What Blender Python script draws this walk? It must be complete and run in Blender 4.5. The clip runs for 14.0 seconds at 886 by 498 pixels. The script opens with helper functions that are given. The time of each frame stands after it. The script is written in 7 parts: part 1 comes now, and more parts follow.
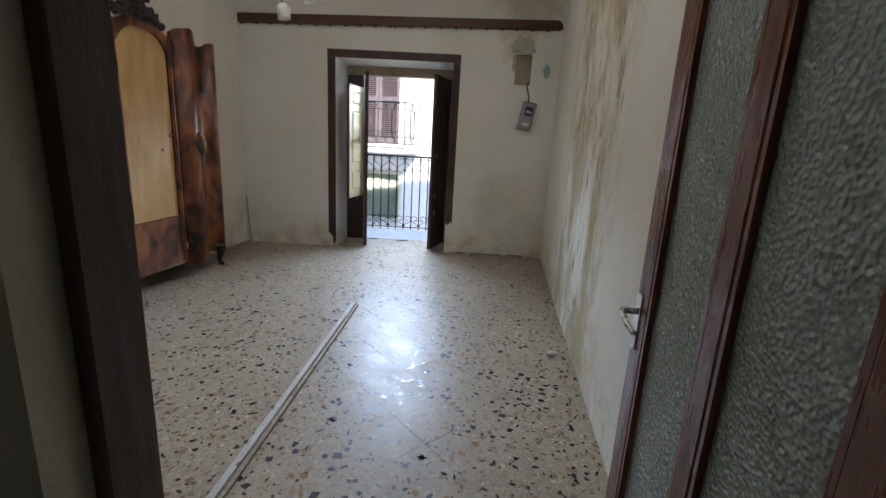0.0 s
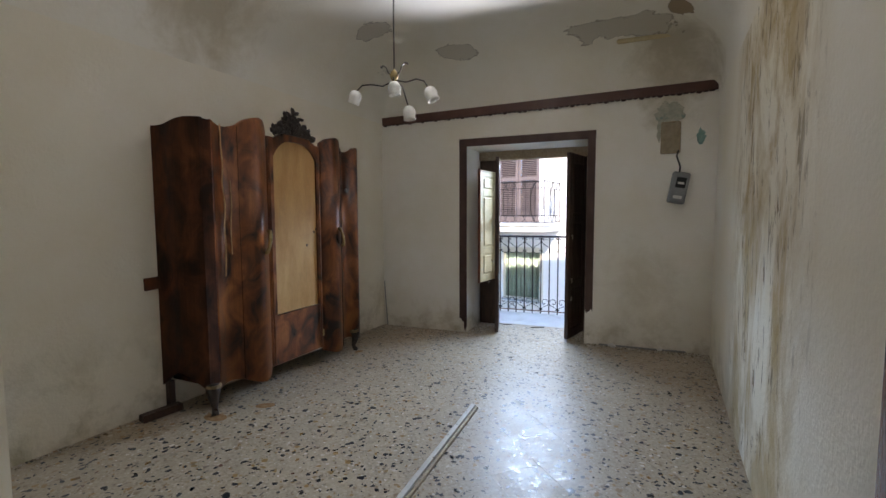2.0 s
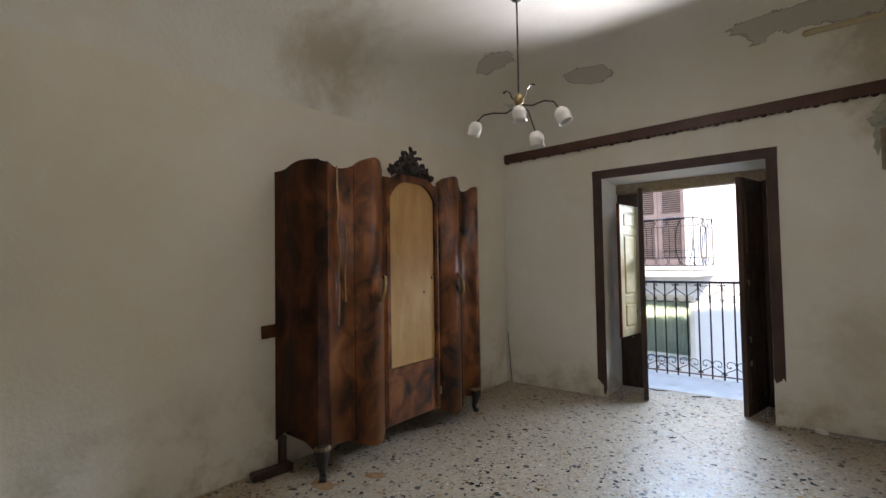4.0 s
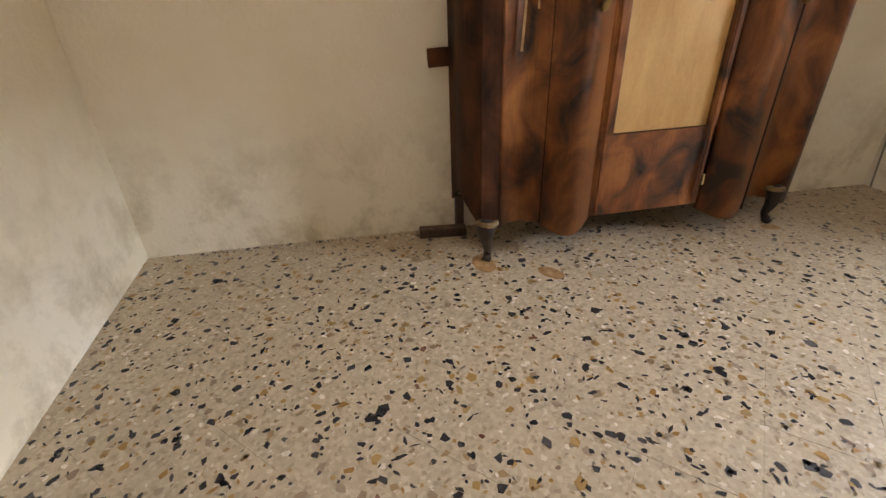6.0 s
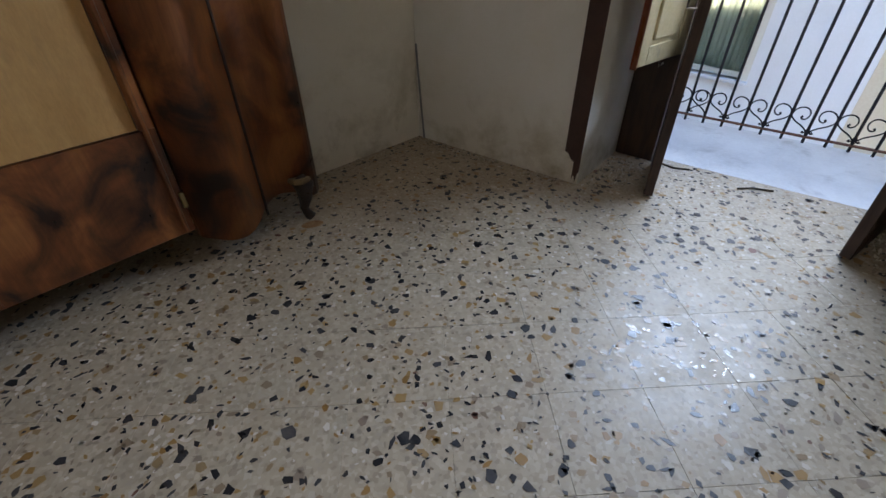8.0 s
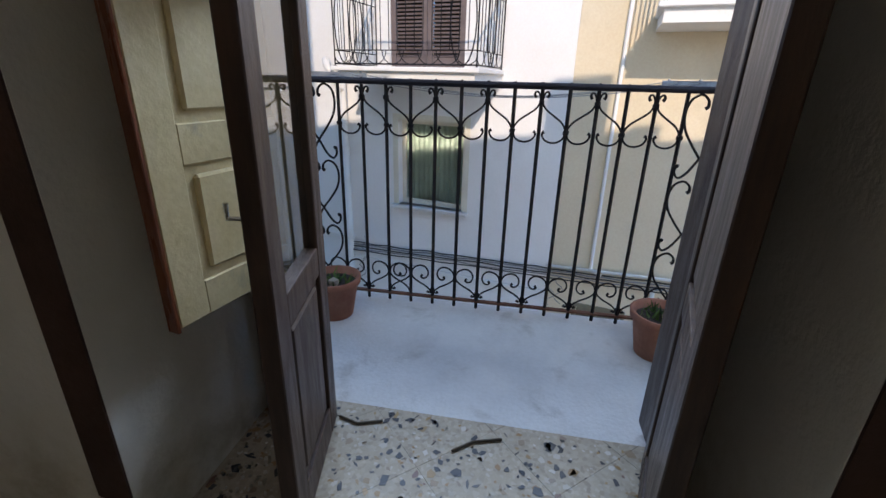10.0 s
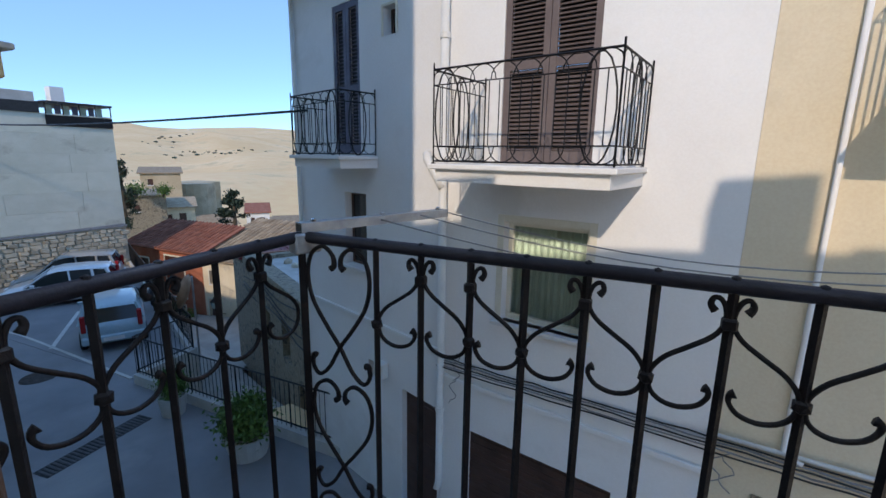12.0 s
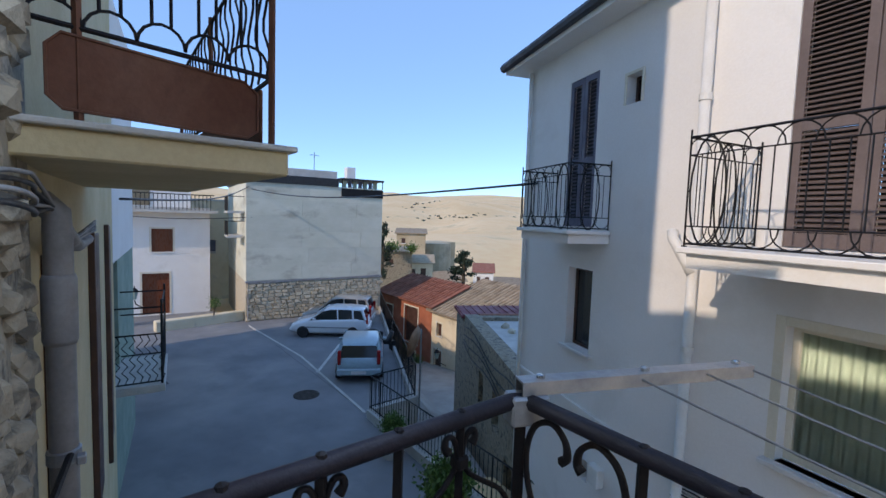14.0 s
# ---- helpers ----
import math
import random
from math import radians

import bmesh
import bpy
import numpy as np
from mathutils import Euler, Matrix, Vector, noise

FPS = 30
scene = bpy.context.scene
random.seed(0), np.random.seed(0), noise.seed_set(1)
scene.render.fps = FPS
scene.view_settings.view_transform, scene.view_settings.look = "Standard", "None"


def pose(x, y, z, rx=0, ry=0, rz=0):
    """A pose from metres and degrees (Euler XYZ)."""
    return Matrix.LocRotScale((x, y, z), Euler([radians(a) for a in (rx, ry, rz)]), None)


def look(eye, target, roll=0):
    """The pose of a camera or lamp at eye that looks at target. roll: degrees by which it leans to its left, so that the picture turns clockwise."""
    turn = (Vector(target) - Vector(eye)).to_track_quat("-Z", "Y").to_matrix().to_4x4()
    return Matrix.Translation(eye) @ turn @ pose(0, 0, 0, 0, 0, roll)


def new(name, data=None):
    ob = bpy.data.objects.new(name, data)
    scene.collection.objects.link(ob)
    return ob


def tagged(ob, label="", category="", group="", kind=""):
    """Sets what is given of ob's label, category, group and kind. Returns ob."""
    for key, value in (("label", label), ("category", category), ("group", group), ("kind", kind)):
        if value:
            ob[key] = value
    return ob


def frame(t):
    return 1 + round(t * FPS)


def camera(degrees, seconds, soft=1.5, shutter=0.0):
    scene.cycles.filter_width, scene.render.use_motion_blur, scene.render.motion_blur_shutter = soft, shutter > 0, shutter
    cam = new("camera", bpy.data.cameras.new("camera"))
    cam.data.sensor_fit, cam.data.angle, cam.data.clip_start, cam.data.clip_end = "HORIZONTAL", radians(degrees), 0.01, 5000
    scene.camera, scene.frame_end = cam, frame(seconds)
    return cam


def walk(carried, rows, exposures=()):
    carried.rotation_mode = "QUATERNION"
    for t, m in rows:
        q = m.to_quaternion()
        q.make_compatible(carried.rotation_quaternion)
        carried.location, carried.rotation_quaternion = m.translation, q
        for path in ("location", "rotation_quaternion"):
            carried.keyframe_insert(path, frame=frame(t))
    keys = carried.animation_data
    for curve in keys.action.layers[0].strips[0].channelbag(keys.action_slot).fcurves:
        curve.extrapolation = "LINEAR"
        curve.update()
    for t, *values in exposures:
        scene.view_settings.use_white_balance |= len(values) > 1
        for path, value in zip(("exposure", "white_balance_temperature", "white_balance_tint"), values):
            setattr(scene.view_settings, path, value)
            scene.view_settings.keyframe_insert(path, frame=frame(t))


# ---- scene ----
cam = camera(90.3, 14.0)
PATH = [
    (0, (0.849, -5.212, 1.277), (0.79, -3.267, 0.816), 3.1),
    (0.5, (0.915, -5.013, 1.297), (0.61, -3.082, 0.876), 2.4),
    (1, (0.959, -4.904, 1.31), (0.475, -3.002, 0.922), 1.3),
    (1.5, (0.977, -4.867, 1.329), (0.359, -2.989, 1.022), 0.2),
    (2, (0.981, -4.872, 1.363), (0.256, -3.013, 1.216), -0.2),
    (2.2, (0.963, -4.864, 1.385), (0.207, -3.014, 1.311), -0.1),
    (4.3, (0.666, -4.327, 1.33), (-0.63, -2.805, 1.383), -0.6),
    (4.5, (0.624, -4.219, 1.317), (-0.75, -2.766, 1.315), -0.7),
    (5, (0.512, -3.883, 1.241), (-1.063, -2.676, 0.995), -1.9),
    (5.5, (0.339, -3.621, 1.195), (-1.371, -2.777, 0.59), -2.5),
    (6, (0.242, -3.368, 1.107), (-1.464, -2.942, 0.155), -2.2),
    (6.5, (0.176, -3.081, 1.066), (-1.412, -2.745, -0.103), -3.6),
    (7, (0.076, -2.747, 1.072), (-1.421, -2.191, -0.132), -3.3),
    (7.5, (0.072, -2.386, 1.072), (-1.27, -1.503, -0.12), -2.4),
    (8, (0.135, -2.049, 1.106), (-0.882, -0.798, -0.077), -0.7),
    (8.5, (0.179, -1.616, 1.115), (-0.434, -0.099, -0.035), 0.1),
    (9, (0.22, -1.293, 1.06), (-0.193, 0.41, 0.096), 1.9),
    (9.2, (0.23, -1.161, 1.066), (-0.158, 0.586, 0.173), 2.0),
    (11.3, (0.0, 0.274, 1.205), (-0.289, 2.172, 0.644), 1.1),
    (11.5, (-0.043, 0.394, 1.246), (-0.455, 2.281, 0.726), 0.9),
    (11.6, (-0.074, 0.453, 1.248), (-0.549, 2.332, 0.756), 1.0),
    (12, (-0.148, 0.626, 1.277), (-0.948, 2.413, 0.867), 0.9),
    (12.5, (-0.208, 0.762, 1.332), (-1.396, 2.341, 1.017), 1.0),
    (13, (-0.291, 0.831, 1.367), (-1.694, 2.238, 1.134), 1.4),
    (13.5, (-0.373, 0.88, 1.384), (-1.894, 2.167, 1.205), 1.9),
    (14, (-0.415, 0.904, 1.386), (-1.997, 2.119, 1.24), 1.9),
]
EXPOSURE = [
    (0.0, 3.2, 7100, 22), (1.0, 3.15, 7200, 22), (2.2, 3.1, 7200, 22), (4.3, 3.1, 7700, 24), (5.0, 3.25, 8300, 26), (5.5, 3.6, 9200, 29),
    (6.5, 4.0, 10400, 33), (7.3, 3.8, 9900, 33), (8.0, 2.6, 7500, 25), (8.5, 2.35, 7400, 24), (9.2, 2.05, 7400, 24), (11.3, 1.3, 7800, 20),
    (12.0, 1.25, 7600, 20), (13.0, 1.25, 7600, 22), (14.0, 1.3, 7900, 23),
]
walk(cam, [(t, look(eye, target, roll)) for t, eye, target, roll in PATH], EXPOSURE)

# ---- light and sky ----
SUN_EL, SUN_TO = radians(28.5), Vector((-0.115, 1.06, 0)).normalized()
world = bpy.data.worlds.new("sky")
scene.world = world
world.use_nodes = True
wn = world.node_tree
sky = wn.nodes.new("ShaderNodeTexSky")
sky.sky_type, sky.sun_disc = "NISHITA", False
sky.sun_elevation, sky.sun_rotation = SUN_EL, math.atan2(-SUN_TO.x, -SUN_TO.y)
sky.air_density, sky.dust_density, sky.ozone_density = 0.7, 0.0, 2.4
sky.altitude = 2500
tint = wn.nodes.new("ShaderNodeMix")
tint.data_type, tint.blend_type = "RGBA", "MULTIPLY"
tint.inputs[0].default_value, tint.inputs[7].default_value = 1.0, (0.68, 1.0, 1.08, 1)
wn.links.new(sky.outputs[0], tint.inputs[6])
even = wn.nodes.new("ShaderNodeMix")
even.data_type = "RGBA"
even.inputs[0].default_value, even.inputs[7].default_value = 0.6, (0.68, 1.62, 3.4, 1)
wn.links.new(tint.outputs[2], even.inputs[6])
wn.links.new(even.outputs[2], wn.nodes["Background"].inputs[0])
wn.nodes["Background"].inputs[1].default_value = 0.15
sun = new("sun", bpy.data.lights.new("sun", "SUN"))
sun.data.energy, sun.data.angle, sun.data.color = 0.95, radians(0.9), (1.0, 0.965, 0.87)
sun.matrix_world = look((0, 0, 30), Vector((0, 0, 30)) + SUN_TO * math.cos(SUN_EL) - Vector((0, 0, math.sin(SUN_EL))))


# added lamp, unseen above the balcony door: brightens the room as skylight would
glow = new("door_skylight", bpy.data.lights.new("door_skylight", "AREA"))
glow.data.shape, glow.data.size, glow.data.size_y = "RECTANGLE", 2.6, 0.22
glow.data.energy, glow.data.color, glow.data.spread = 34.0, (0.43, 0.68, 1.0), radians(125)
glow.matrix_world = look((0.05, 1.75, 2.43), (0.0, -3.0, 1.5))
# second added lamp, unseen in the door head, aimed up to fill the room
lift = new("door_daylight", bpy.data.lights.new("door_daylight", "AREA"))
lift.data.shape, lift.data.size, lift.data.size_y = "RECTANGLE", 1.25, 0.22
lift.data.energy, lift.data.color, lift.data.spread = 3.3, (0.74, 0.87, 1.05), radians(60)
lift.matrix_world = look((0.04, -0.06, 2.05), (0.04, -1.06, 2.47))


# ---- materials ----
def node(nt, kind, **values):
    n = nt.nodes.new(kind)
    for k, v in values.items():
        n.inputs[k.replace("_", " ")].default_value = v
    return n


def ramp(nt, source, stops):
    r = nt.nodes.new("ShaderNodeValToRGB")
    e = r.color_ramp.elements
    while len(e) < len(stops):
        e.new(0.5)
    for el, (pos, col) in zip(e, stops):
        el.position = pos
        el.color = (*col, 1) if len(col) == 3 else col
    nt.links.new(source, r.inputs[0])
    return r.outputs[0]


def mix(nt, fac, a, b, blend="MIX"):
    m = nt.nodes.new("ShaderNodeMix")
    m.data_type, m.blend_type = "RGBA", blend
    for sock, v in ((m.inputs[0], fac), (m.inputs[6], a), (m.inputs[7], b)):
        if isinstance(v, bpy.types.NodeSocket):
            nt.links.new(v, sock)
        else:
            sock.default_value = v if isinstance(v, float) else (*v, 1)
    return m.outputs[2]


def coords(nt, local=False, stretch=(1, 1, 1)):
    if local:
        src = nt.nodes.new("ShaderNodeTexCoord").outputs["Object"]
    else:
        src = nt.nodes.new("ShaderNodeNewGeometry").outputs["Position"]
    m = nt.nodes.new("ShaderNodeMapping")
    m.inputs["Scale"].default_value = stretch
    nt.links.new(src, m.inputs[0])
    return m.outputs[0]


def noise_of(nt, vec, scale, detail=5.0, rough=0.6, distortion=0.0):
    n = node(nt, "ShaderNodeTexNoise", Scale=scale, Detail=detail, Roughness=rough, Distortion=distortion)
    nt.links.new(vec, n.inputs["Vector"])
    return n.outputs[0]


def surface(name, dark, light, scale=4.0, fine=60.0, rough=0.7, bump=0.15, metal=0.0, local=False, stretch=(1, 1, 1),
            stain=None, stain_scale=1.2, stain_at=(0.55, 0.7), spread=0.0, coat=0.0, rough_var=0.15, gloss=0.5):
    """A weathered surface: broad tone, fine grain, relief, and stains or bare spots of another colour."""
    m = bpy.data.materials.new(name)
    m.use_nodes = True
    nt = m.node_tree
    b = nt.nodes["Principled BSDF"]
    vec = coords(nt, local, stretch)
    broad, grain = noise_of(nt, vec, scale), noise_of(nt, vec, fine, 3.0)
    col = ramp(nt, broad, [(0.3, dark), (0.7, light)])
    col = mix(nt, 0.18, col, ramp(nt, grain, [(0.35, (0.35, 0.35, 0.35)), (0.65, (0.65, 0.65, 0.65))]), "OVERLAY")
    if stain:
        mask = ramp(nt, noise_of(nt, vec, stain_scale, 8.0, 0.65, 0.3), [(stain_at[0], (0, 0, 0)), (stain_at[1], (1, 1, 1))])
        col = mix(nt, mask, col, stain)
    if spread:
        info = nt.nodes.new("ShaderNodeObjectInfo")
        lo, hi = 1 - spread, 1.0
        col = mix(nt, 1.0, col, ramp(nt, info.outputs["Random"], [(0, (lo, lo, lo)), (1, (hi, hi, hi))]), "MULTIPLY")
    nt.links.new(col, b.inputs["Base Color"])
    r = ramp(nt, broad, [(0.3, (rough + rough_var,) * 3), (0.7, (max(0.05, rough - rough_var),) * 3)])
    nt.links.new(r, b.inputs["Roughness"])
    b.inputs["Metallic"].default_value = metal
    b.inputs["Coat Weight"].default_value = coat
    b.inputs["Specular IOR Level"].default_value = gloss
    if bump:
        bp = node(nt, "ShaderNodeBump", Strength=bump, Distance=0.01)
        nt.links.new(grain, bp.inputs["Height"])
        nt.links.new(bp.outputs[0], b.inputs["Normal"])
    return m


def plain_glass(name, tint, rough=0.0, bump=0.0, bump_scale=80.0, clear=1.0):
    m = bpy.data.materials.new(name)
    m.use_nodes = True
    nt = m.node_tree
    b = nt.nodes["Principled BSDF"]
    b.inputs["Base Color"].default_value = (*tint, 1)
    b.inputs["Transmission Weight"].default_value = clear
    b.inputs["Roughness"].default_value = rough
    b.inputs["IOR"].default_value = 1.45
    if bump:
        v = node(nt, "ShaderNodeTexVoronoi", Scale=bump_scale)
        v.feature = "SMOOTH_F1"
        nt.links.new(coords(nt), v.inputs["Vector"])
        bp = node(nt, "ShaderNodeBump", Strength=bump, Distance=0.02)
        nt.links.new(v.outputs["Distance"], bp.inputs["Height"])
        nt.links.new(bp.outputs[0], b.inputs["Normal"])
    return m


def island_colours(name, stops, rough=0.35, bump=0.05):
    """Chips and leaves: one tone for each loose piece."""
    m = bpy.data.materials.new(name)
    m.use_nodes = True
    nt = m.node_tree
    b = nt.nodes["Principled BSDF"]
    geo = nt.nodes.new("ShaderNodeNewGeometry")
    col = ramp(nt, geo.outputs["Random Per Island"], stops)
    dust = noise_of(nt, coords(nt), 9.0)
    col = mix(nt, ramp(nt, dust, [(0.55, (0, 0, 0)), (0.95, (0.35, 0.35, 0.35))]), col, (0.42, 0.37, 0.3))
    nt.links.new(col, b.inputs["Base Color"])
    nt.links.new(ramp(nt, dust, [(0.3, (rough - 0.12,) * 3), (0.75, (rough + 0.2,) * 3)]), b.inputs["Roughness"])
    return m


def burl_veneer(name, dark, mid, light, rough=0.27, gloss=0.5):
    """Figured walnut veneer: dark clouds on a reddish ground, grain upright, worn pale scratches."""
    m = bpy.data.materials.new(name)
    m.use_nodes = True
    nt = m.node_tree
    b = nt.nodes["Principled BSDF"]
    vec = coords(nt, True, (5.4, 5.4, 3.7))
    cloud = noise_of(nt, vec, 1.1, 6.0, 0.55, 0.7)
    grain = noise_of(nt, coords(nt, True, (60, 60, 3)), 1.6, 6.0, 0.7)
    col = ramp(nt, cloud, [(0.36, dark), (0.51, mid), (0.7, light)])
    col = mix(nt, 0.35, col, ramp(nt, grain, [(0.3, (0.25, 0.22, 0.2)), (0.7, (0.75, 0.72, 0.7))]), "OVERLAY")
    wear = ramp(nt, noise_of(nt, coords(nt, True, (18, 18, 1.5)), 2.2, 8.0, 0.75), [(0.66, (0, 0, 0)), (0.76, (0.6, 0.6, 0.6))])
    col = mix(nt, wear, col, (0.33, 0.17, 0.08))
    nt.links.new(col, b.inputs["Base Color"])
    nt.links.new(ramp(nt, cloud, [(0.3, (rough,) * 3), (0.7, (rough + 0.22,) * 3)]), b.inputs["Roughness"])
    b.inputs["Specular IOR Level"].default_value = gloss
    b.inputs["Coat Weight"].default_value = 0.03
    b.inputs["Coat Roughness"].default_value = 0.3
    bp = node(nt, "ShaderNodeBump", Strength=0.12, Distance=0.004)
    nt.links.new(grain, bp.inputs["Height"])
    nt.links.new(bp.outputs[0], b.inputs["Normal"])
    return m


def plaster(name, base, warm, damp=None, damp_band=None, low_mould=0.0, blotches=()):
    """Old lime-washed plaster: cloudy tone, yellowed areas, hand-trowelled relief; damp streaks within a band of y."""
    m = bpy.data.materials.new(name)
    m.use_nodes = True
    nt = m.node_tree
    b = nt.nodes["Principled BSDF"]
    pos = coords(nt)
    n1, n2, n3 = noise_of(nt, pos, 0.9, 6.0), noise_of(nt, pos, 5.0, 6.0), noise_of(nt, pos, 45.0, 4.0)
    col = ramp(nt, n1, [(0.35, base), (0.68, warm)])
    col = mix(nt, 0.16, col, ramp(nt, n2, [(0.3, (0.38, 0.37, 0.35)), (0.7, (0.62, 0.62, 0.62))]), "OVERLAY")
    sep = nt.nodes.new("ShaderNodeSeparateXYZ")
    nt.links.new(pos, sep.inputs[0])
    if damp_band:
        lo, hi, edge = damp_band
        rng = nt.nodes.new("ShaderNodeMapRange")
        rng.inputs[1].default_value, rng.inputs[2].default_value = lo, hi
        nt.links.new(sep.outputs["Y"], rng.inputs[0])
        band = ramp(nt, rng.outputs[0], [(0, (0, 0, 0)), (edge, (1, 1, 1)), (1 - edge, (1, 1, 1)), (1, (0, 0, 0))])
        streak = noise_of(nt, coords(nt, False, (1.5, 1.5, 0.7)), 1.5, 9.0, 0.68, 0.5)
        mask = mix(nt, 1.0, band, ramp(nt, streak, [(0.42, (0, 0, 0)), (0.55, (1, 1, 1))]), "MULTIPLY")
        tint = ramp(nt, n2, [(0.35, (0.43, 0.31, 0.15)), (0.65, (0.58, 0.49, 0.33))])
        col = mix(nt, mask, col, tint)
        crack = noise_of(nt, coords(nt, False, (9, 9, 2.2)), 1.8, 10.0, 0.75, 0.6)
        cmask = mix(nt, 1.0, band, ramp(nt, crack, [(0.565, (0, 0, 0)), (0.6, (1, 1, 1))]), "MULTIPLY")
        col = mix(nt, cmask, col, (0.2, 0.15, 0.09))
    if damp:
        patch = noise_of(nt, pos, damp[0], 8.0, 0.62, 0.25)
        col = mix(nt, ramp(nt, patch, [(damp[1], (0, 0, 0)), (damp[1] + 0.09, (0.7, 0.7, 0.7))]), col, damp[2])
        rim = ramp(nt, patch, [(damp[1] - 0.012, (0, 0, 0)), (damp[1] + 0.004, (0.4, 0.4, 0.4)), (damp[1] + 0.04, (0, 0, 0))])
        col = mix(nt, rim, col, (0.2, 0.17, 0.13))
    for cx, cy, cz, sx, sy, sz, tone, bare in blotches:
        off = nt.nodes.new("ShaderNodeMapping")
        off.vector_type = "TEXTURE"
        off.inputs["Location"].default_value, off.inputs["Scale"].default_value = (cx, cy, cz), (sx, sy, sz)
        nt.links.new(pos, off.inputs[0])
        far = nt.nodes.new("ShaderNodeVectorMath")
        far.operation = "LENGTH"
        nt.links.new(off.outputs[0], far.inputs[0])
        edge = nt.nodes.new("ShaderNodeMath")
        edge.operation = "MULTIPLY_ADD"
        edge.inputs[1].default_value = 2.6
        nt.links.new(noise_of(nt, pos, 3.5, 9.0, 0.66, 0.3), edge.inputs[0])
        nt.links.new(far.outputs["Value"], edge.inputs[2])
        d = nt.nodes.new("ShaderNodeMath")
        d.operation = "MULTIPLY"
        d.inputs[1].default_value = 0.25
        nt.links.new(edge.outputs[0], d.inputs[0])
        if bare:
            col = mix(nt, ramp(nt, d.outputs[0], [(0.55, (0.95, 0.95, 0.95)), (0.562, (0, 0, 0))]), col, tone)
            col = mix(nt, ramp(nt, d.outputs[0], [(0.54, (0, 0, 0)), (0.553, (0.8, 0.8, 0.8)), (0.566, (0, 0, 0))]), col, (0.16, 0.13, 0.1))
        else:
            col = mix(nt, ramp(nt, d.outputs[0], [(0.4, (0.75, 0.75, 0.75)), (0.62, (0, 0, 0))]), col, tone)
    if low_mould:
        mould = noise_of(nt, pos, 3.2, 9.0, 0.7, 0.2)
        rng = nt.nodes.new("ShaderNodeMapRange")
        rng.inputs[1].default_value, rng.inputs[2].default_value = low_mould, 0.0
        nt.links.new(sep.outputs["Z"], rng.inputs[0])
        mm = mix(nt, 1.0, ramp(nt, mould, [(0.46, (0, 0, 0)), (0.66, (1, 1, 1))]), rng.outputs[0], "MULTIPLY")
        col = mix(nt, mm, col, (0.46, 0.4, 0.28))
    nt.links.new(col, b.inputs["Base Color"])
    b.inputs["Roughness"].default_value = 0.92
    b.inputs["Specular IOR Level"].default_value = 0.2
    hgt = nt.nodes.new("ShaderNodeMath")
    hgt.operation = "ADD"
    nt.links.new(n2, hgt.inputs[0])
    nt.links.new(n3, hgt.inputs[1])
    bp = node(nt, "ShaderNodeBump", Strength=0.22, Distance=0.016)
    nt.links.new(hgt.outputs[0], bp.inputs["Height"])
    nt.links.new(bp.outputs[0], b.inputs["Normal"])
    return m


WALL_N = plaster("north_plaster", (0.82, 0.79, 0.73), (0.74, 0.69, 0.58), damp=(2.2, 0.74, (0.5, 0.46, 0.38)), low_mould=0.45,
                 blotches=[(1.5, 0, 2.62, 0.28, 0.5, 0.4, (0.4, 0.34, 0.22), False), (1.25, 0, 0.7, 0.35, 0.5, 0.4, (0.6, 0.55, 0.44), False)])
WALL_E = plaster("east_plaster", (0.8, 0.77, 0.69), (0.75, 0.69, 0.55), damp_band=(-3.25, -1.15, 0.25), low_mould=0.5)
WALL_W = plaster("west_plaster", (0.8, 0.75, 0.65), (0.75, 0.68, 0.54), low_mould=0.8)
WALL_S = plaster("south_plaster", (0.78, 0.73, 0.61), (0.7, 0.63, 0.47), low_mould=0.9)
CEILING = plaster("ceiling_plaster", (0.8, 0.77, 0.7), (0.74, 0.69, 0.58), damp=(1.1, 0.7, (0.52, 0.48, 0.4)), blotches=[
    (1.5, -0.15, 2.9, 0.42, 0.35, 0.5, (0.42, 0.36, 0.25), False), (-1.75, -2.4, 2.9, 0.45, 0.4, 0.5, (0.5, 0.43, 0.31), False),
    (0.98, -0.37, 3.1, 0.45, 0.13, 0.5, (0.52, 0.48, 0.4), True), (1.46, -0.57, 3.1, 0.1, 0.11, 0.5, (0.3, 0.22, 0.14), True),
    (-0.61, -0.36, 3.09, 0.22, 0.09, 0.5, (0.56, 0.52, 0.45), True), (-1.2, -1.1, 3.12, 0.16, 0.2, 0.5, (0.56, 0.52, 0.45), True)])
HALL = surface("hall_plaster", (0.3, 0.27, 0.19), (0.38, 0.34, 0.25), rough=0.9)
RENDER_WHITE = surface("white_render", (0.74, 0.72, 0.69), (0.81, 0.8, 0.77), 0.6, 40, 0.9, 0.2, stain=(0.68, 0.66, 0.62), stain_scale=0.5)
RENDER_BEIGE = surface("beige_render", (0.66, 0.55, 0.38), (0.73, 0.62, 0.45), 0.6, 40, 0.9, 0.2, stain=(0.58, 0.49, 0.35), stain_scale=0.6)
RENDER_OCHRE = surface("ochre_render", (0.52, 0.42, 0.24), (0.62, 0.51, 0.31), 1.5, 40, 0.9, 0.2)
RENDER_GREY = surface("grey_render", (0.58, 0.58, 0.47), (0.68, 0.67, 0.56), 0.7, 20, 0.9, 0.2, stretch=(1, 1, 2), stain=(0.42, 0.4, 0.32), stain_scale=0.45, spread=0.1)
RENDER_GREEN = surface("green_render", (0.2, 0.3, 0.24), (0.28, 0.37, 0.3), 2, 40, 0.9)
RENDER_RED = surface("red_render", (0.36, 0.1, 0.05), (0.45, 0.15, 0.08), 1.5, 40, 0.9)
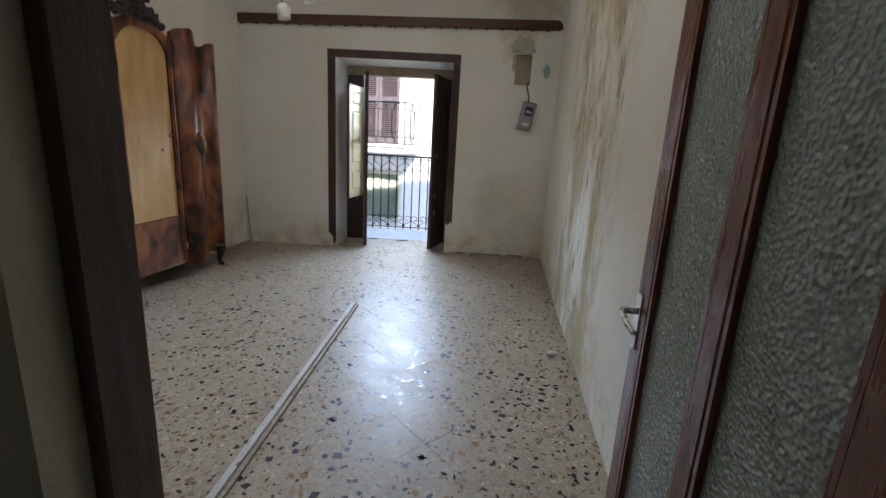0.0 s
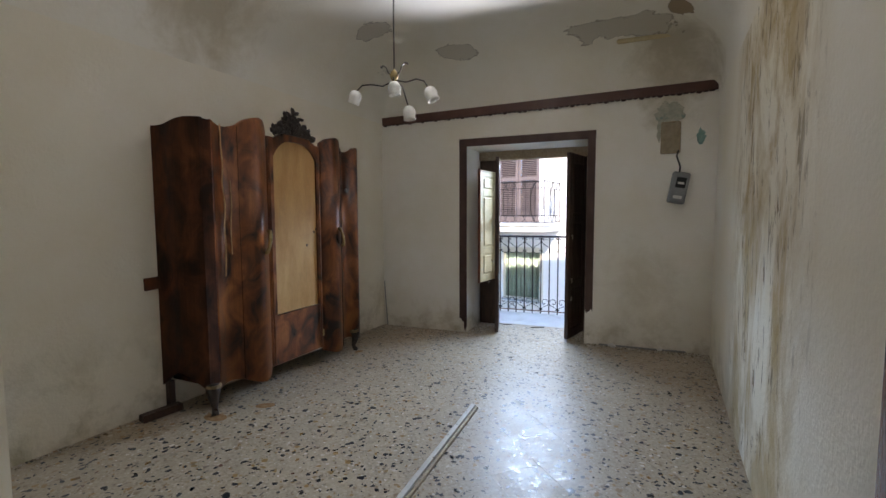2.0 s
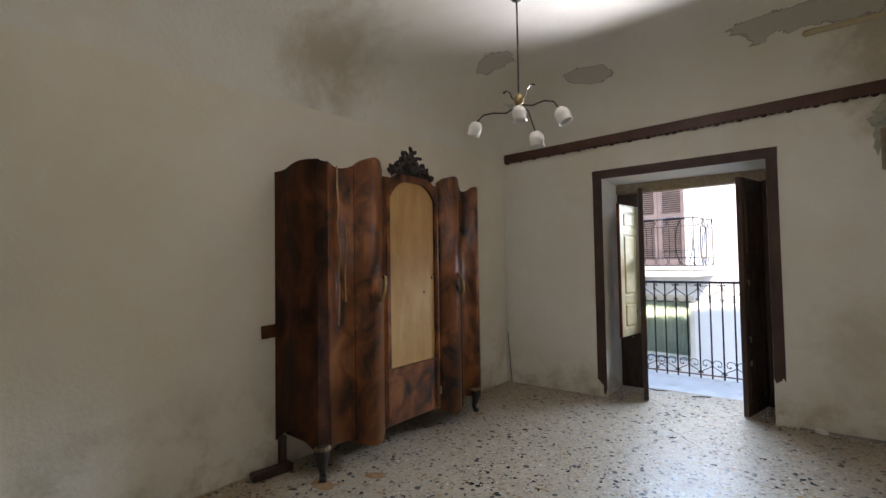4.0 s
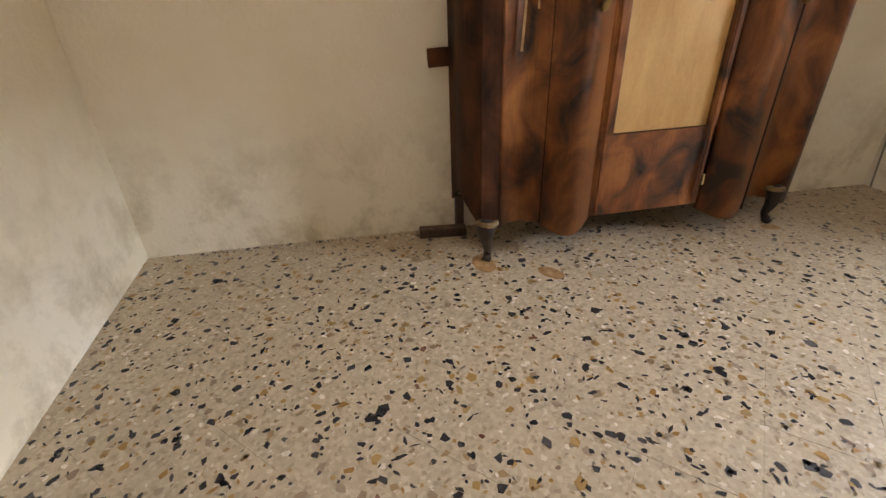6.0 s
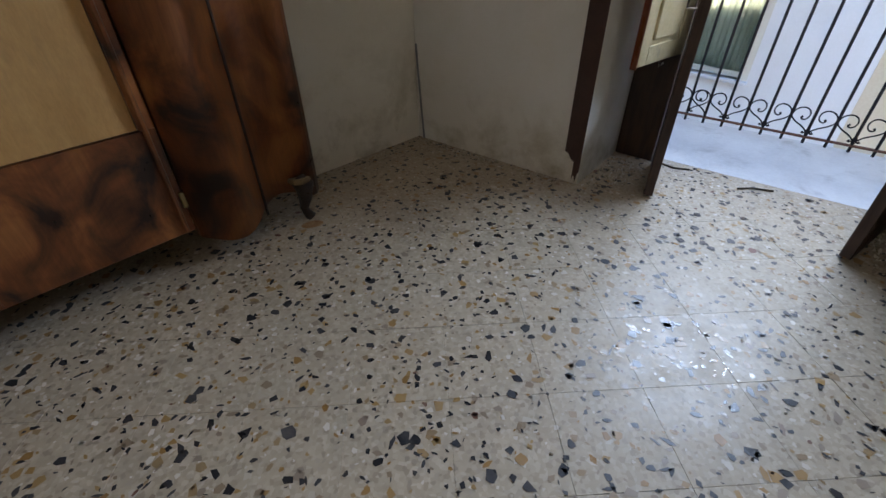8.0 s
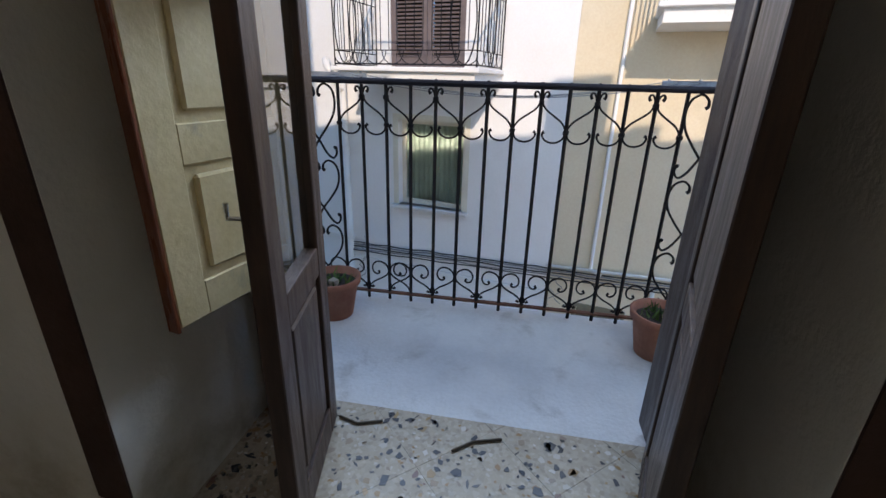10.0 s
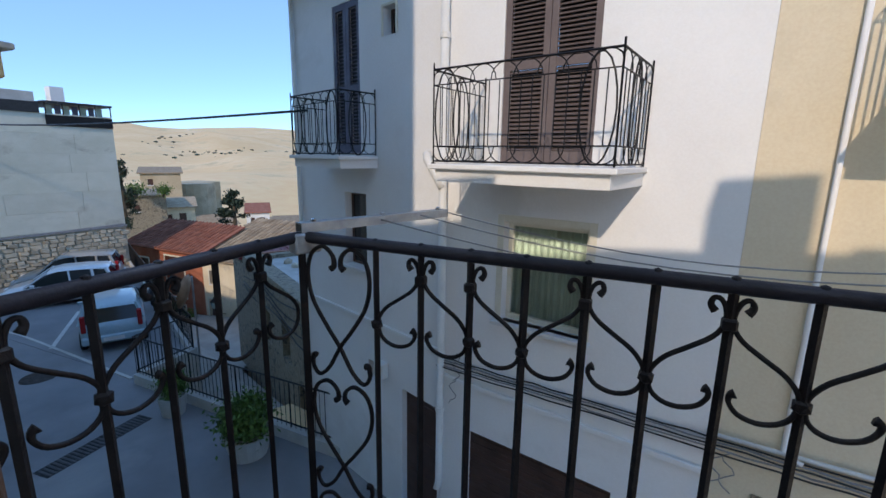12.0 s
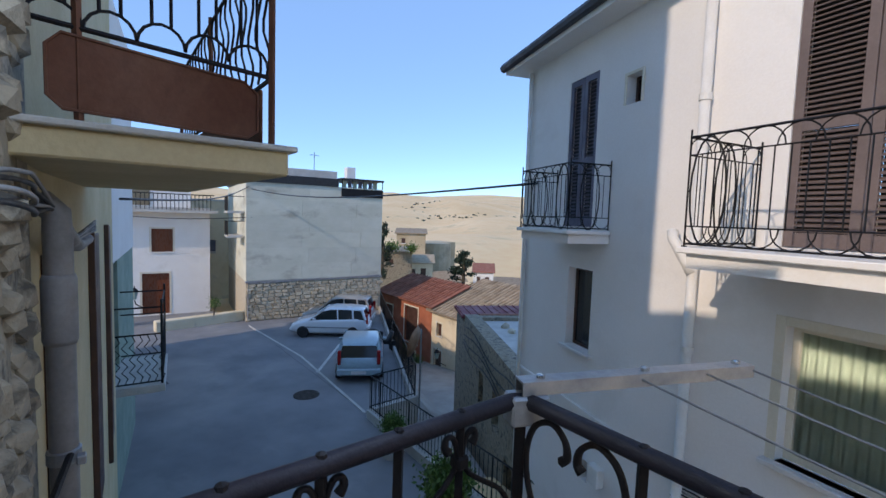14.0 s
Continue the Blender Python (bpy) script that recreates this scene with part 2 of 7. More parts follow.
RENDER_CREAM = surface("cream_render", (0.66, 0.54, 0.36), (0.74, 0.64, 0.47), 1.0, 40, 0.9, stain=(0.5, 0.43, 0.33))
# near-black mottle in the colour stands in for shaded pits and crevices
STONE_WALL = surface("old_stone", (0.2, 0.16, 0.11), (0.42, 0.36, 0.27), 5.0, 30, 0.95, 0.8, stain=(0.1, 0.085, 0.065), stain_scale=5.0, stain_at=(0.5, 0.62))
STONE_PIECE = surface("rubble_stone", (0.5, 0.42, 0.3), (0.64, 0.56, 0.43), 4, 30, 0.95, 0.4, spread=0.32)
CONCRETE = surface("concrete", (0.42, 0.41, 0.38), (0.55, 0.54, 0.5), 2.0, 50, 0.9, 0.3)
ASPHALT = surface("asphalt", (0.17, 0.175, 0.185), (0.235, 0.24, 0.245), 0.5, 120, 0.85, 0.4, stain=(0.28, 0.28, 0.275), stain_scale=0.25)
CONCRETE_ROAD = surface("concrete_lane", (0.3, 0.28, 0.25), (0.4, 0.38, 0.34), 0.8, 60, 0.9, 0.3)
FIELDS = surface("stubble_fields", (0.76, 0.5, 0.25), (0.88, 0.63, 0.36), 0.004, 0.05, 0.95, 0.0, stain=(0.54, 0.4, 0.22), stain_scale=0.008)
WOOD_DARK = surface("dark_oak_paint", (0.035, 0.016, 0.01), (0.075, 0.035, 0.02), 6, 70, 0.45, 0.2, local=True, stretch=(6, 6, 0.8))
WOOD_TRIM = surface("brown_trim_paint", (0.05, 0.022, 0.016), (0.075, 0.035, 0.026), 5, 80, 0.55, 0.15)
WOOD_RED = surface("varnished_door_wood", (0.12, 0.03, 0.012), (0.2, 0.055, 0.022), 5, 70, 0.3, 0.1, local=True, stretch=(6, 6, 0.7), coat=0.12)
WOOD_CREAM = surface("cream_shutter_paint", (0.5, 0.37, 0.18), (0.62, 0.48, 0.27), 5, 60, 0.6, 0.15, local=True, stain=(0.4, 0.32, 0.2), stain_scale=7, stain_at=(0.62, 0.72))
WOOD_RAW = surface("raw_timber", (0.3, 0.22, 0.14), (0.45, 0.36, 0.25), 5, 70, 0.7, 0.2, local=True, stretch=(8, 1, 8))
WOOD_WHITE = surface("whitewashed_timber", (0.5, 0.48, 0.43), (0.62, 0.6, 0.55), 8, 70, 0.7, 0.2, local=True, stain=(0.2, 0.16, 0.11), stain_scale=25, stain_at=(0.6, 0.64))
VENEER = burl_veneer("walnut_burl_veneer", (0.022, 0.008, 0.005), (0.18, 0.055, 0.017), (0.38, 0.14, 0.042))
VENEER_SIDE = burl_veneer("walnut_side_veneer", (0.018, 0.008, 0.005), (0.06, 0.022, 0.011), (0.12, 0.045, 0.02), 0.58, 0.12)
PLYBOARD = surface("bare_plywood_backing", (0.48, 0.26, 0.09), (0.62, 0.37, 0.145), 3, 60, 0.6, 0.1, local=True, stretch=(3, 3, 0.8), stain=(0.4, 0.23, 0.09), stain_scale=4, stain_at=(0.58, 0.75))
CARVED = surface("dark_carved_wood", (0.012, 0.007, 0.005), (0.03, 0.016, 0.011), 12, 90, 0.4, 0.3, local=True)
BRASS = surface("tarnished_brass", (0.3, 0.22, 0.1), (0.5, 0.39, 0.2), 20, 90, 0.42, 0.1, metal=1.0, local=True)
GILT = surface("dull_gilt", (0.14, 0.09, 0.04), (0.24, 0.16, 0.07), 30, 90, 0.6, 0.3, local=True)
STEEL = surface("worn_chrome", (0.5, 0.49, 0.47), (0.66, 0.65, 0.63), 20, 90, 0.25, 0.05, metal=1.0, local=True)
IRON = surface("wrought_iron_paint", (0.007, 0.005, 0.006), (0.014, 0.01, 0.01), 14, 120, 0.6, 0.25, gloss=0.25, stain=(0.035, 0.018, 0.013), stain_scale=16, stain_at=(0.6, 0.75))
IRON_FAR = surface("black_railing_paint", (0.006, 0.006, 0.007), (0.012, 0.012, 0.013), 8, 60, 0.5, 0.0, gloss=0.25)
GALV = surface("galvanised_steel", (0.3, 0.31, 0.32), (0.45, 0.46, 0.47), 12, 80, 0.45, 0.1, metal=0.7)
RUST = surface("rusted_sheet", (0.1, 0.032, 0.016), (0.16, 0.06, 0.03), 2.5, 40, 0.8, 0.2, stain=(0.2, 0.09, 0.05), stain_scale=1.5)
PIPE_GREY = surface("grey_pipe", (0.2, 0.2, 0.2), (0.3, 0.3, 0.3), 6, 50, 0.6, 0.1)
PIPE_WHITE = surface("white_pipe", (0.66, 0.65, 0.61), (0.76, 0.75, 0.71), 4, 50, 0.6, 0.1)
SHUT_BROWN = surface("brown_louvre_paint", (0.12, 0.09, 0.085), (0.17, 0.13, 0.122), 3, 50, 0.55, 0.1)
SHUT_BLUE = surface("slate_louvre_paint", (0.07, 0.07, 0.105), (0.105, 0.105, 0.145), 3, 50, 0.55, 0.1)
SHUT_OLIVE = surface("olive_louvre_paint", (0.17, 0.14, 0.09), (0.24, 0.2, 0.13), 3, 50, 0.6, 0.1)
DOOR_BROWN = surface("brown_door_paint", (0.06, 0.028, 0.02), (0.095, 0.045, 0.032), 3, 50, 0.5, 0.1)
FRAME_CREAM = surface("cream_frame", (0.62, 0.57, 0.45), (0.7, 0.65, 0.53), 3, 50, 0.55, 0.05)
CURTAIN = surface("pale_green_curtain", (0.28, 0.35, 0.27), (0.4, 0.48, 0.39), 3, 90, 0.9, 0.1)
MARBLE = surface("pale_marble_sill", (0.6, 0.59, 0.57), (0.72, 0.71, 0.69), 3, 40, 0.5, 0.05)
TILE_RED = surface("red_roof_tile", (0.28, 0.09, 0.055), (0.4, 0.15, 0.09), 2, 30, 0.85, 0.3, spread=0.4)
TILE_TAN = surface("weathered_roof_tile", (0.38, 0.27, 0.17), (0.52, 0.4, 0.27), 2, 30, 0.9, 0.3, spread=0.45)
CLAY = surface("terracotta", (0.3, 0.1, 0.06), (0.42, 0.17, 0.1), 8, 60, 0.8, 0.15)
SOIL = surface("dry_soil", (0.03, 0.022, 0.015), (0.07, 0.05, 0.035), 20, 90, 0.95, 0.6)
GREY_BOX = surface("grey_meter_plastic", (0.22, 0.23, 0.24), (0.3, 0.31, 0.32), 8, 60, 0.5, 0.05, local=True)
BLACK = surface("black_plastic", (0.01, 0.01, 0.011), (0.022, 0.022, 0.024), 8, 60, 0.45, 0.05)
MILK_GLASS = surface("milk_glass", (0.78, 0.76, 0.71), (0.85, 0.84, 0.8), 8, 60, 0.2, 0.0, local=True, stain=(0.5, 0.4, 0.25), stain_scale=22, stain_at=(0.68, 0.72))
CAR_WHITE = surface("white_car_paint", (0.72, 0.73, 0.74), (0.78, 0.79, 0.8), 1, 10, 0.25, 0.0, coat=0.6, rough_var=0.03)
CAR_BLUE = surface("pale_blue_car_paint", (0.27, 0.4, 0.46), (0.31, 0.45, 0.5), 1, 10, 0.3, 0.0, coat=0.6, rough_var=0.03)
CAR_GREY = surface("grey_car_paint", (0.27, 0.26, 0.24), (0.33, 0.32, 0.3), 1, 10, 0.3, 0.0, coat=0.6, rough_var=0.03)
CAR_GLASS = surface("car_glass", (0.012, 0.014, 0.016), (0.02, 0.023, 0.025), 1, 10, 0.08, 0.0, rough_var=0.02)
RED_LENS = surface("red_lens", (0.35, 0.01, 0.01), (0.45, 0.02, 0.02), 1, 10, 0.2, 0.0)
WHITE_PAINT = surface("white_line_paint", (0.5, 0.5, 0.48), (0.62, 0.62, 0.6), 5, 60, 0.8, 0.1)
LEAVES = island_colours("leaf_greens", [(0, (0.03, 0.08, 0.012)), (0.5, (0.07, 0.15, 0.025)), (1, (0.12, 0.22, 0.04))], 0.6)
CONIFER = island_colours("conifer_greens", [(0, (0.006, 0.018, 0.01)), (1, (0.02, 0.045, 0.022))], 0.7)
BARK = surface("bark", (0.06, 0.045, 0.03), (0.12, 0.09, 0.06), 6, 50, 0.95, 0.5)
GROUT = surface("terrazzo_joint", (0.26, 0.2, 0.14), (0.34, 0.27, 0.2), 10, 80, 0.9, 0.2)
DEBRIS = island_colours("plaster_crumbs", [(0, (0.2, 0.16, 0.1)), (0.5, (0.45, 0.4, 0.32)), (1, (0.62, 0.58, 0.5))], 0.85)
CHIP_BLACK = island_colours("black_chips", [(0, (0.016, 0.016, 0.018)), (0.6, (0.035, 0.034, 0.036)), (1, (0.06, 0.056, 0.056))], 0.32)
CHIP_OCHRE = island_colours("ochre_chips", [(0, (0.3, 0.15, 0.045)), (0.35, (0.38, 0.23, 0.09)), (0.7, (0.27, 0.19, 0.12)), (0.93, (0.3, 0.23, 0.17)), (1, (0.17, 0.06, 0.035))], 0.34)
CHIP_PALE = island_colours("pale_chips", [(0, (0.36, 0.29, 0.2)), (0.5, (0.44, 0.37, 0.28)), (1, (0.6, 0.54, 0.46))], 0.34)
PANE_RIPPLED = plain_glass("rippled_door_glass", (0.8, 0.9, 0.84), 0.08, 0.6, 110, 0.65)
PANE_CLEAR = plain_glass("window_pane", (0.9, 0.93, 0.92))


def terrazzo(name):
    m = bpy.data.materials.new(name)
    m.use_nodes = True
    nt = m.node_tree
    b = nt.nodes["Principled BSDF"]
    pos = coords(nt)
    v = node(nt, "ShaderNodeTexVoronoi", Scale=85.0, Randomness=1.0)
    nt.links.new(pos, v.inputs["Vector"])
    sep = nt.nodes.new("ShaderNodeSeparateColor")
    nt.links.new(v.outputs["Color"], sep.inputs[0])
    small = ramp(nt, sep.outputs[0], [(0.0, (0.27, 0.205, 0.14)), (0.12, (0.38, 0.305, 0.215)), (0.6, (0.44, 0.36, 0.26)), (0.85, (0.54, 0.46, 0.36)), (0.97, (0.25, 0.19, 0.14))])
    broad = noise_of(nt, pos, 1.3, 6.0)
    dirt = noise_of(nt, pos, 6.0, 8.0, 0.7)
    col = mix(nt, 0.55, (0.44, 0.36, 0.26), small)
    col = mix(nt, ramp(nt, broad, [(0.4, (0, 0, 0)), (0.75, (0.35, 0.35, 0.35))]), col, (0.36, 0.29, 0.205))
    col = mix(nt, ramp(nt, dirt, [(0.56, (0, 0, 0)), (0.8, (0.55, 0.55, 0.55))]), col, (0.27, 0.21, 0.145))
    nt.links.new(col, b.inputs["Base Color"])
    nt.links.new(ramp(nt, dirt, [(0.35, (0.34,) * 3), (0.7, (0.58,) * 3)]), b.inputs["Roughness"])
    b.inputs["Specular IOR Level"].default_value = 0.32
    bp = node(nt, "ShaderNodeBump", Strength=0.05, Distance=0.004)
    nt.links.new(noise_of(nt, pos, 9.0, 3.0), bp.inputs["Height"])
    nt.links.new(bp.outputs[0], b.inputs["Normal"])
    return m


TERRAZZO = terrazzo("cream_terrazzo")


# ---- builders ----
def finish(name, bm, material, parent=None, smooth=False):
    me = bpy.data.meshes.new(name)
    bmesh.ops.recalc_face_normals(bm, faces=bm.faces)
    bm.to_mesh(me)
    bm.free()
    if smooth:
        me.polygons.foreach_set("use_smooth", [True] * len(me.polygons))
    me.materials.append(material)
    ob = new(name, me)
    ob.parent = parent
    return ob


def part(name, bm, material, parent, label="", smooth=False):
    ob = finish(name, bm, material, parent, smooth)
    if label:
        ob["label"] = label
    return ob


def thing(name, at=(0, 0, 0), turn=0.0, label="", category="", group="", kind=""):
    ob = new(name)
    ob.matrix_world = pose(*at, 0, 0, turn)
    return tagged(ob, label, category, group, kind)


def box(bm, x0, x1, y0, y1, z0, z1, bevel=0.0, m=None):
    made = bmesh.ops.create_cube(bm, size=1.0)["verts"]
    for v in made:
        v.co = Vector(((x0 + x1) / 2 + v.co.x * (x1 - x0), (y0 + y1) / 2 + v.co.y * (y1 - y0), (z0 + z1) / 2 + v.co.z * (z1 - z0)))
        if m is not None:
            v.co = m @ v.co
    if bevel:
        edges = list({e for v in made for e in v.link_edges})
        bmesh.ops.bevel(bm, geom=edges, offset=bevel, segments=1, affect="EDGES")
    return bm


def boxed(*args, **kw):
    return box(bmesh.new(), *args, **kw)


def tube(bm, pts, r, seg=6, closed=False, flat=1.0):
    """A rod along a line of points; r a number or one for each point."""
    pts = [Vector(p) for p in pts]
    n = len(pts)
    rings, side = [], None
    for i, p in enumerate(pts):
        a = pts[(i - 1) % n] if closed or i else p
        b = pts[(i + 1) % n] if closed or i < n - 1 else p
        t = (b - a).normalized()
        if side is None:
            side = t.cross(Vector((0, 0, 1)) if abs(t.z) < 0.9 else Vector((0, 1, 0))).normalized()
        else:
            side = (side - t * side.dot(t)).normalized()
        up = t.cross(side)
        rad = r[i] if isinstance(r, (list, tuple)) else r
        rings.append([bm.verts.new(p + side * math.cos(k * math.tau / seg) * rad + up * math.sin(k * math.tau / seg) * rad * flat) for k in range(seg)])
    for i in range(n if closed else n - 1):
        for k in range(seg):
            bm.faces.new((rings[i][k], rings[i][(k + 1) % seg], rings[(i + 1) % n][(k + 1) % seg], rings[(i + 1) % n][k]))
    if not closed:
        bm.faces.new(rings[0][::-1])
        bm.faces.new(rings[-1])
    return bm


def smooth_line(pts, n=4):
    """The points of a line with a curve laid through them."""
    pts = [Vector(p) for p in pts]
    out = []
    for i in range(len(pts) - 1):
        p0, p1, p2, p3 = pts[max(i - 1, 0)], pts[i], pts[i + 1], pts[min(i + 2, len(pts) - 1)]
        for k in range(n):
            t = k / n
            out.append(0.5 * (2 * p1 + (p2 - p0) * t + (2 * p0 - 5 * p1 + 4 * p2 - p3) * t * t + (3 * p1 - p0 - 3 * p2 + p3) * t ** 3))
    return out + [pts[-1]]


def spread_radii(radii, n=4):
    out = []
    for a, b in zip(radii, radii[1:]):
        out += [a + (b - a) * k / n for k in range(n)]
    return out + [radii[-1]]


def tubed(pts, r, seg=6, **kw):
    return tube(bmesh.new(), pts, r, seg, **kw)


def lathe(bm, profile, seg=20, at=(0, 0, 0), m=None):
    """A turned shape from (radius, height) pairs."""
    rings = []
    for r, z in profile:
        ring = []
        for k in range(seg):
            co = Vector((at[0] + r * math.cos(k * math.tau / seg), at[1] + r * math.sin(k * math.tau / seg), at[2] + z))
            ring.append(bm.verts.new(m @ co if m is not None else co))
        rings.append(ring)
    for a, b in zip(rings, rings[1:]):
        for k in range(seg):
            bm.faces.new((a[k], a[(k + 1) % seg], b[(k + 1) % seg], b[k]))
    if profile[0][0] > 1e-6:
        bm.faces.new(rings[0][::-1])
    if profile[-1][0] > 1e-6:
        bm.faces.new(rings[-1])
    return bm


def prism(bm, outline, z0, z1, m=None):
    """An upright block over an outline of (x, y)."""
    lo = [Vector((x, y, z0)) for x, y in outline]
    hi = [Vector((x, y, z1)) for x, y in outline]
    if m is not None:
        lo, hi = [m @ v for v in lo], [m @ v for v in hi]
    lo, hi = [bm.verts.new(v) for v in lo], [bm.verts.new(v) for v in hi]
    n = len(lo)
    bm.faces.new(lo[::-1])
    bm.faces.new(hi)
    for i in range(n):
        bm.faces.new((lo[i], lo[(i + 1) % n], hi[(i + 1) % n], hi[i]))
    return bm


def extrude_xz(bm, outline, y0, y1):
    """A plate with an outline of (x, z) between two depths."""
    a = [bm.verts.new((x, y0, z)) for x, z in outline]
    b = [bm.verts.new((x, y1, z)) for x, z in outline]
    n = len(a)
    bm.faces.new(a)
    bm.faces.new(b[::-1])
    for i in range(n):
        bm.faces.new((a[i], b[i], b[(i + 1) % n], a[(i + 1) % n]))
    return bm


def pierced(x0, x1, z0, z1, y0, y1, holes=()):
    """A wall in x and z, from depth y0 to y1, with rectangular openings (x0, x1, z0, z1) through it."""
    xs = sorted({x0, x1, *[min(max(h[i], x0), x1) for h in holes for i in (0, 1)]})
    zs = sorted({z0, z1, *[min(max(h[i], z0), z1) for h in holes for i in (2, 3)]})
    solid = {}
    for i in range(len(xs) - 1):
        for j in range(len(zs) - 1):
            cx, cz = (xs[i] + xs[i + 1]) / 2, (zs[j] + zs[j + 1]) / 2
            solid[i, j] = not any(h[0] < cx < h[1] and h[2] < cz < h[3] for h in holes)
    bm = bmesh.new()
    cache = {}

    def v(x, y, z):
        k = (round(x, 4), round(y, 4), round(z, 4))
        if k not in cache:
            cache[k] = bm.verts.new((x, y, z))
        return cache[k]

    for (i, j), s in solid.items():
        if not s:
            continue
        a, b, c, d = xs[i], xs[i + 1], zs[j], zs[j + 1]
        bm.faces.new((v(a, y0, c), v(b, y0, c), v(b, y0, d), v(a, y0, d)))
        bm.faces.new((v(a, y1, d), v(b, y1, d), v(b, y1, c), v(a, y1, c)))
        for di, dj, p, q in ((-1, 0, (a, c), (a, d)), (1, 0, (b, d), (b, c)), (0, -1, (b, c), (a, c)), (0, 1, (a, d), (b, d))):
            if not solid.get((i + di, j + dj), False):
                bm.faces.new((v(p[0], y0, p[1]), v(q[0], y0, q[1]), v(q[0], y1, q[1]), v(p[0], y1, p[1])))
    return bm


def text_part(name, words, size, m, material, parent, depth=0.002):
    cu = bpy.data.curves.new(name, "FONT")
    cu.body, cu.size, cu.extrude, cu.align_x, cu.align_y = words, size, depth, "CENTER", "CENTER"
    tmp = bpy.data.objects.new(name, cu)
    me = bpy.data.meshes.new_from_object(tmp)
    bpy.data.objects.remove(tmp)
    me.materials.clear()
    me.materials.append(material)
    ob = new(name, me)
    ob.parent, ob.matrix_local = parent, m
    return ob


# ---- the room ----
def east(y):
    return 1.87 + 0.0955 * y


def west(y):
    return -1.72 + 0.097 * y


SOUTH, OUT, TOP = -4.39, 0.62, 3.3
OPEN_L, OPEN_R, OPEN_T = -0.62, 0.70, 2.16


def structure(name, bm, material, label="", smooth=False):
    ob = finish(name, bm, material, None, smooth)
    return tagged(ob, label, name.split("_")[0], "", "structure")


# north wall with the balcony door's opening
structure("wall_north", pierced(-2.75, 2.6, -0.2, 2.74, 0, OUT, [(OPEN_L, OPEN_R, -0.2, OPEN_T)]), WALL_N, "thick old plastered wall with a balcony door")
bm = bmesh.new()
prism(bm, [(west(0), -0.001), (west(SOUTH), SOUTH), (west(SOUTH) - 0.3, SOUTH), (west(0) - 0.3, -0.001)], -0.2, TOP)
structure("wall_west", bm, WALL_W, "yellowed plaster wall with mould near the floor")
bm = bmesh.new()
prism(bm, [(east(0), -0.001), (east(0) + 0.3, -0.001), (east(SOUTH) + 0.3, SOUTH), (east(SOUTH), SOUTH)], -0.2, TOP)
structure("wall_east", bm, WALL_E, "damp plaster wall with yellow streaks and cracks")
DOOR_L, DOOR_R, DOOR_T = -0.15, 1.42, 2.2
structure("wall_south", pierced(-2.6, 2.0, -0.2, TOP, SOUTH - 0.42, SOUTH - 0.001, [(DOOR_L, DOOR_R, -0.2, DOOR_T)]), WALL_S, "plastered wall with the entrance doorway")

structure("wall_south_splay", prism(bmesh.new(), [(DOOR_L + 0.001, SOUTH - 0.002), (0.40, -4.67), (0.40, SOUTH - 0.42), (DOOR_L + 0.001, SOUTH - 0.42)], -0.2, DOOR_T - 0.001), WALL_S, "splayed plaster reveal of the entrance")

# coved ceiling
bm = bmesh.new()
NX, NY = 44, 52
grid = []
for j in range(NY + 1):
    y = SOUTH + (0.002 - SOUTH) * (0.5 - 0.5 * math.cos(math.pi * j / NY))
    row = []
    for i in range(NX + 1):
        x = west(y) + (east(y) - west(y)) * (0.5 - 0.5 * math.cos(math.pi * i / NX))
        h = []
        for d, reach in ((x - west(y), 1.15), (east(y) - x, 0.6), (-y, 0.75), (y - SOUTH, 0.75)):
            k = min(max(d, 0) / reach, 1.0)
            h.append(math.sqrt(1 - (1 - k) ** 2))
        z = 2.5 + 0.68 * (h[0] * h[1] * h[2] * h[3]) ** 0.8 + 0.012 * noise.noise((x * 1.3, y * 1.3, 0))
        row.append(bm.verts.new((x, y, z)))
    grid.append(row)
for j in range(NY):
    for i in range(NX):
        bm.faces.new((grid[j][i], grid[j][i + 1], grid[j + 1][i + 1], grid[j + 1][i]))
box(bm, west(SOUTH), east(0), SOUTH, 0.0, 3.205, 3.25)
structure("ceiling", bm, CEILING, "coved plaster ceiling with damp stains and flaking", True)

# roof over the room, out of view; street eave set for the shadow opposite
bm = bmesh.new()
for a, b in (((0.75, 2.62), (-2.2, 4.15)), ((-2.2, 4.15), (-5.2, 3.34))):
    va = [bm.verts.new((x, y, z + dz)) for dz in (0, 0.09) for x, (y, z) in ((-2.75, a), (3.0, a), (3.0, b), (-2.75, b))]
    for f in ((0, 1, 2, 3), (7, 6, 5, 4), (0, 4, 5, 1), (1, 5, 6, 2), (2, 6, 7, 3), (3, 7, 4, 0)):
        bm.faces.new([va[i] for i in f])
structure("roof", bm, TILE_TAN, "low pitched tiled roof with an eave")
# unseen; placed and sized for the shadow it casts on the fronts opposite
structure("chimney", boxed(0.95, 1.6, -0.25, 0.25, 3.0, 3.75, bevel=0.02), RENDER_OCHRE, "rendered chimney on the tiled roof")

# the hall behind the entrance
bm = bmesh.new()
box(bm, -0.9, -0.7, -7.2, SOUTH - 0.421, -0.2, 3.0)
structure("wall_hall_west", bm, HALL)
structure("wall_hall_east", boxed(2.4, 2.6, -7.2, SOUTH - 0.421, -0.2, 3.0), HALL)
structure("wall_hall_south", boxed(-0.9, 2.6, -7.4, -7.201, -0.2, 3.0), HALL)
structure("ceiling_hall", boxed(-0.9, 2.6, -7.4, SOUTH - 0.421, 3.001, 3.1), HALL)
structure("floor_hall", boxed(-0.9, 2.6, -7.4, SOUTH - 0.2, -0.2, 0.0), TERRAZZO, "terrazzo floor of the entrance hall")

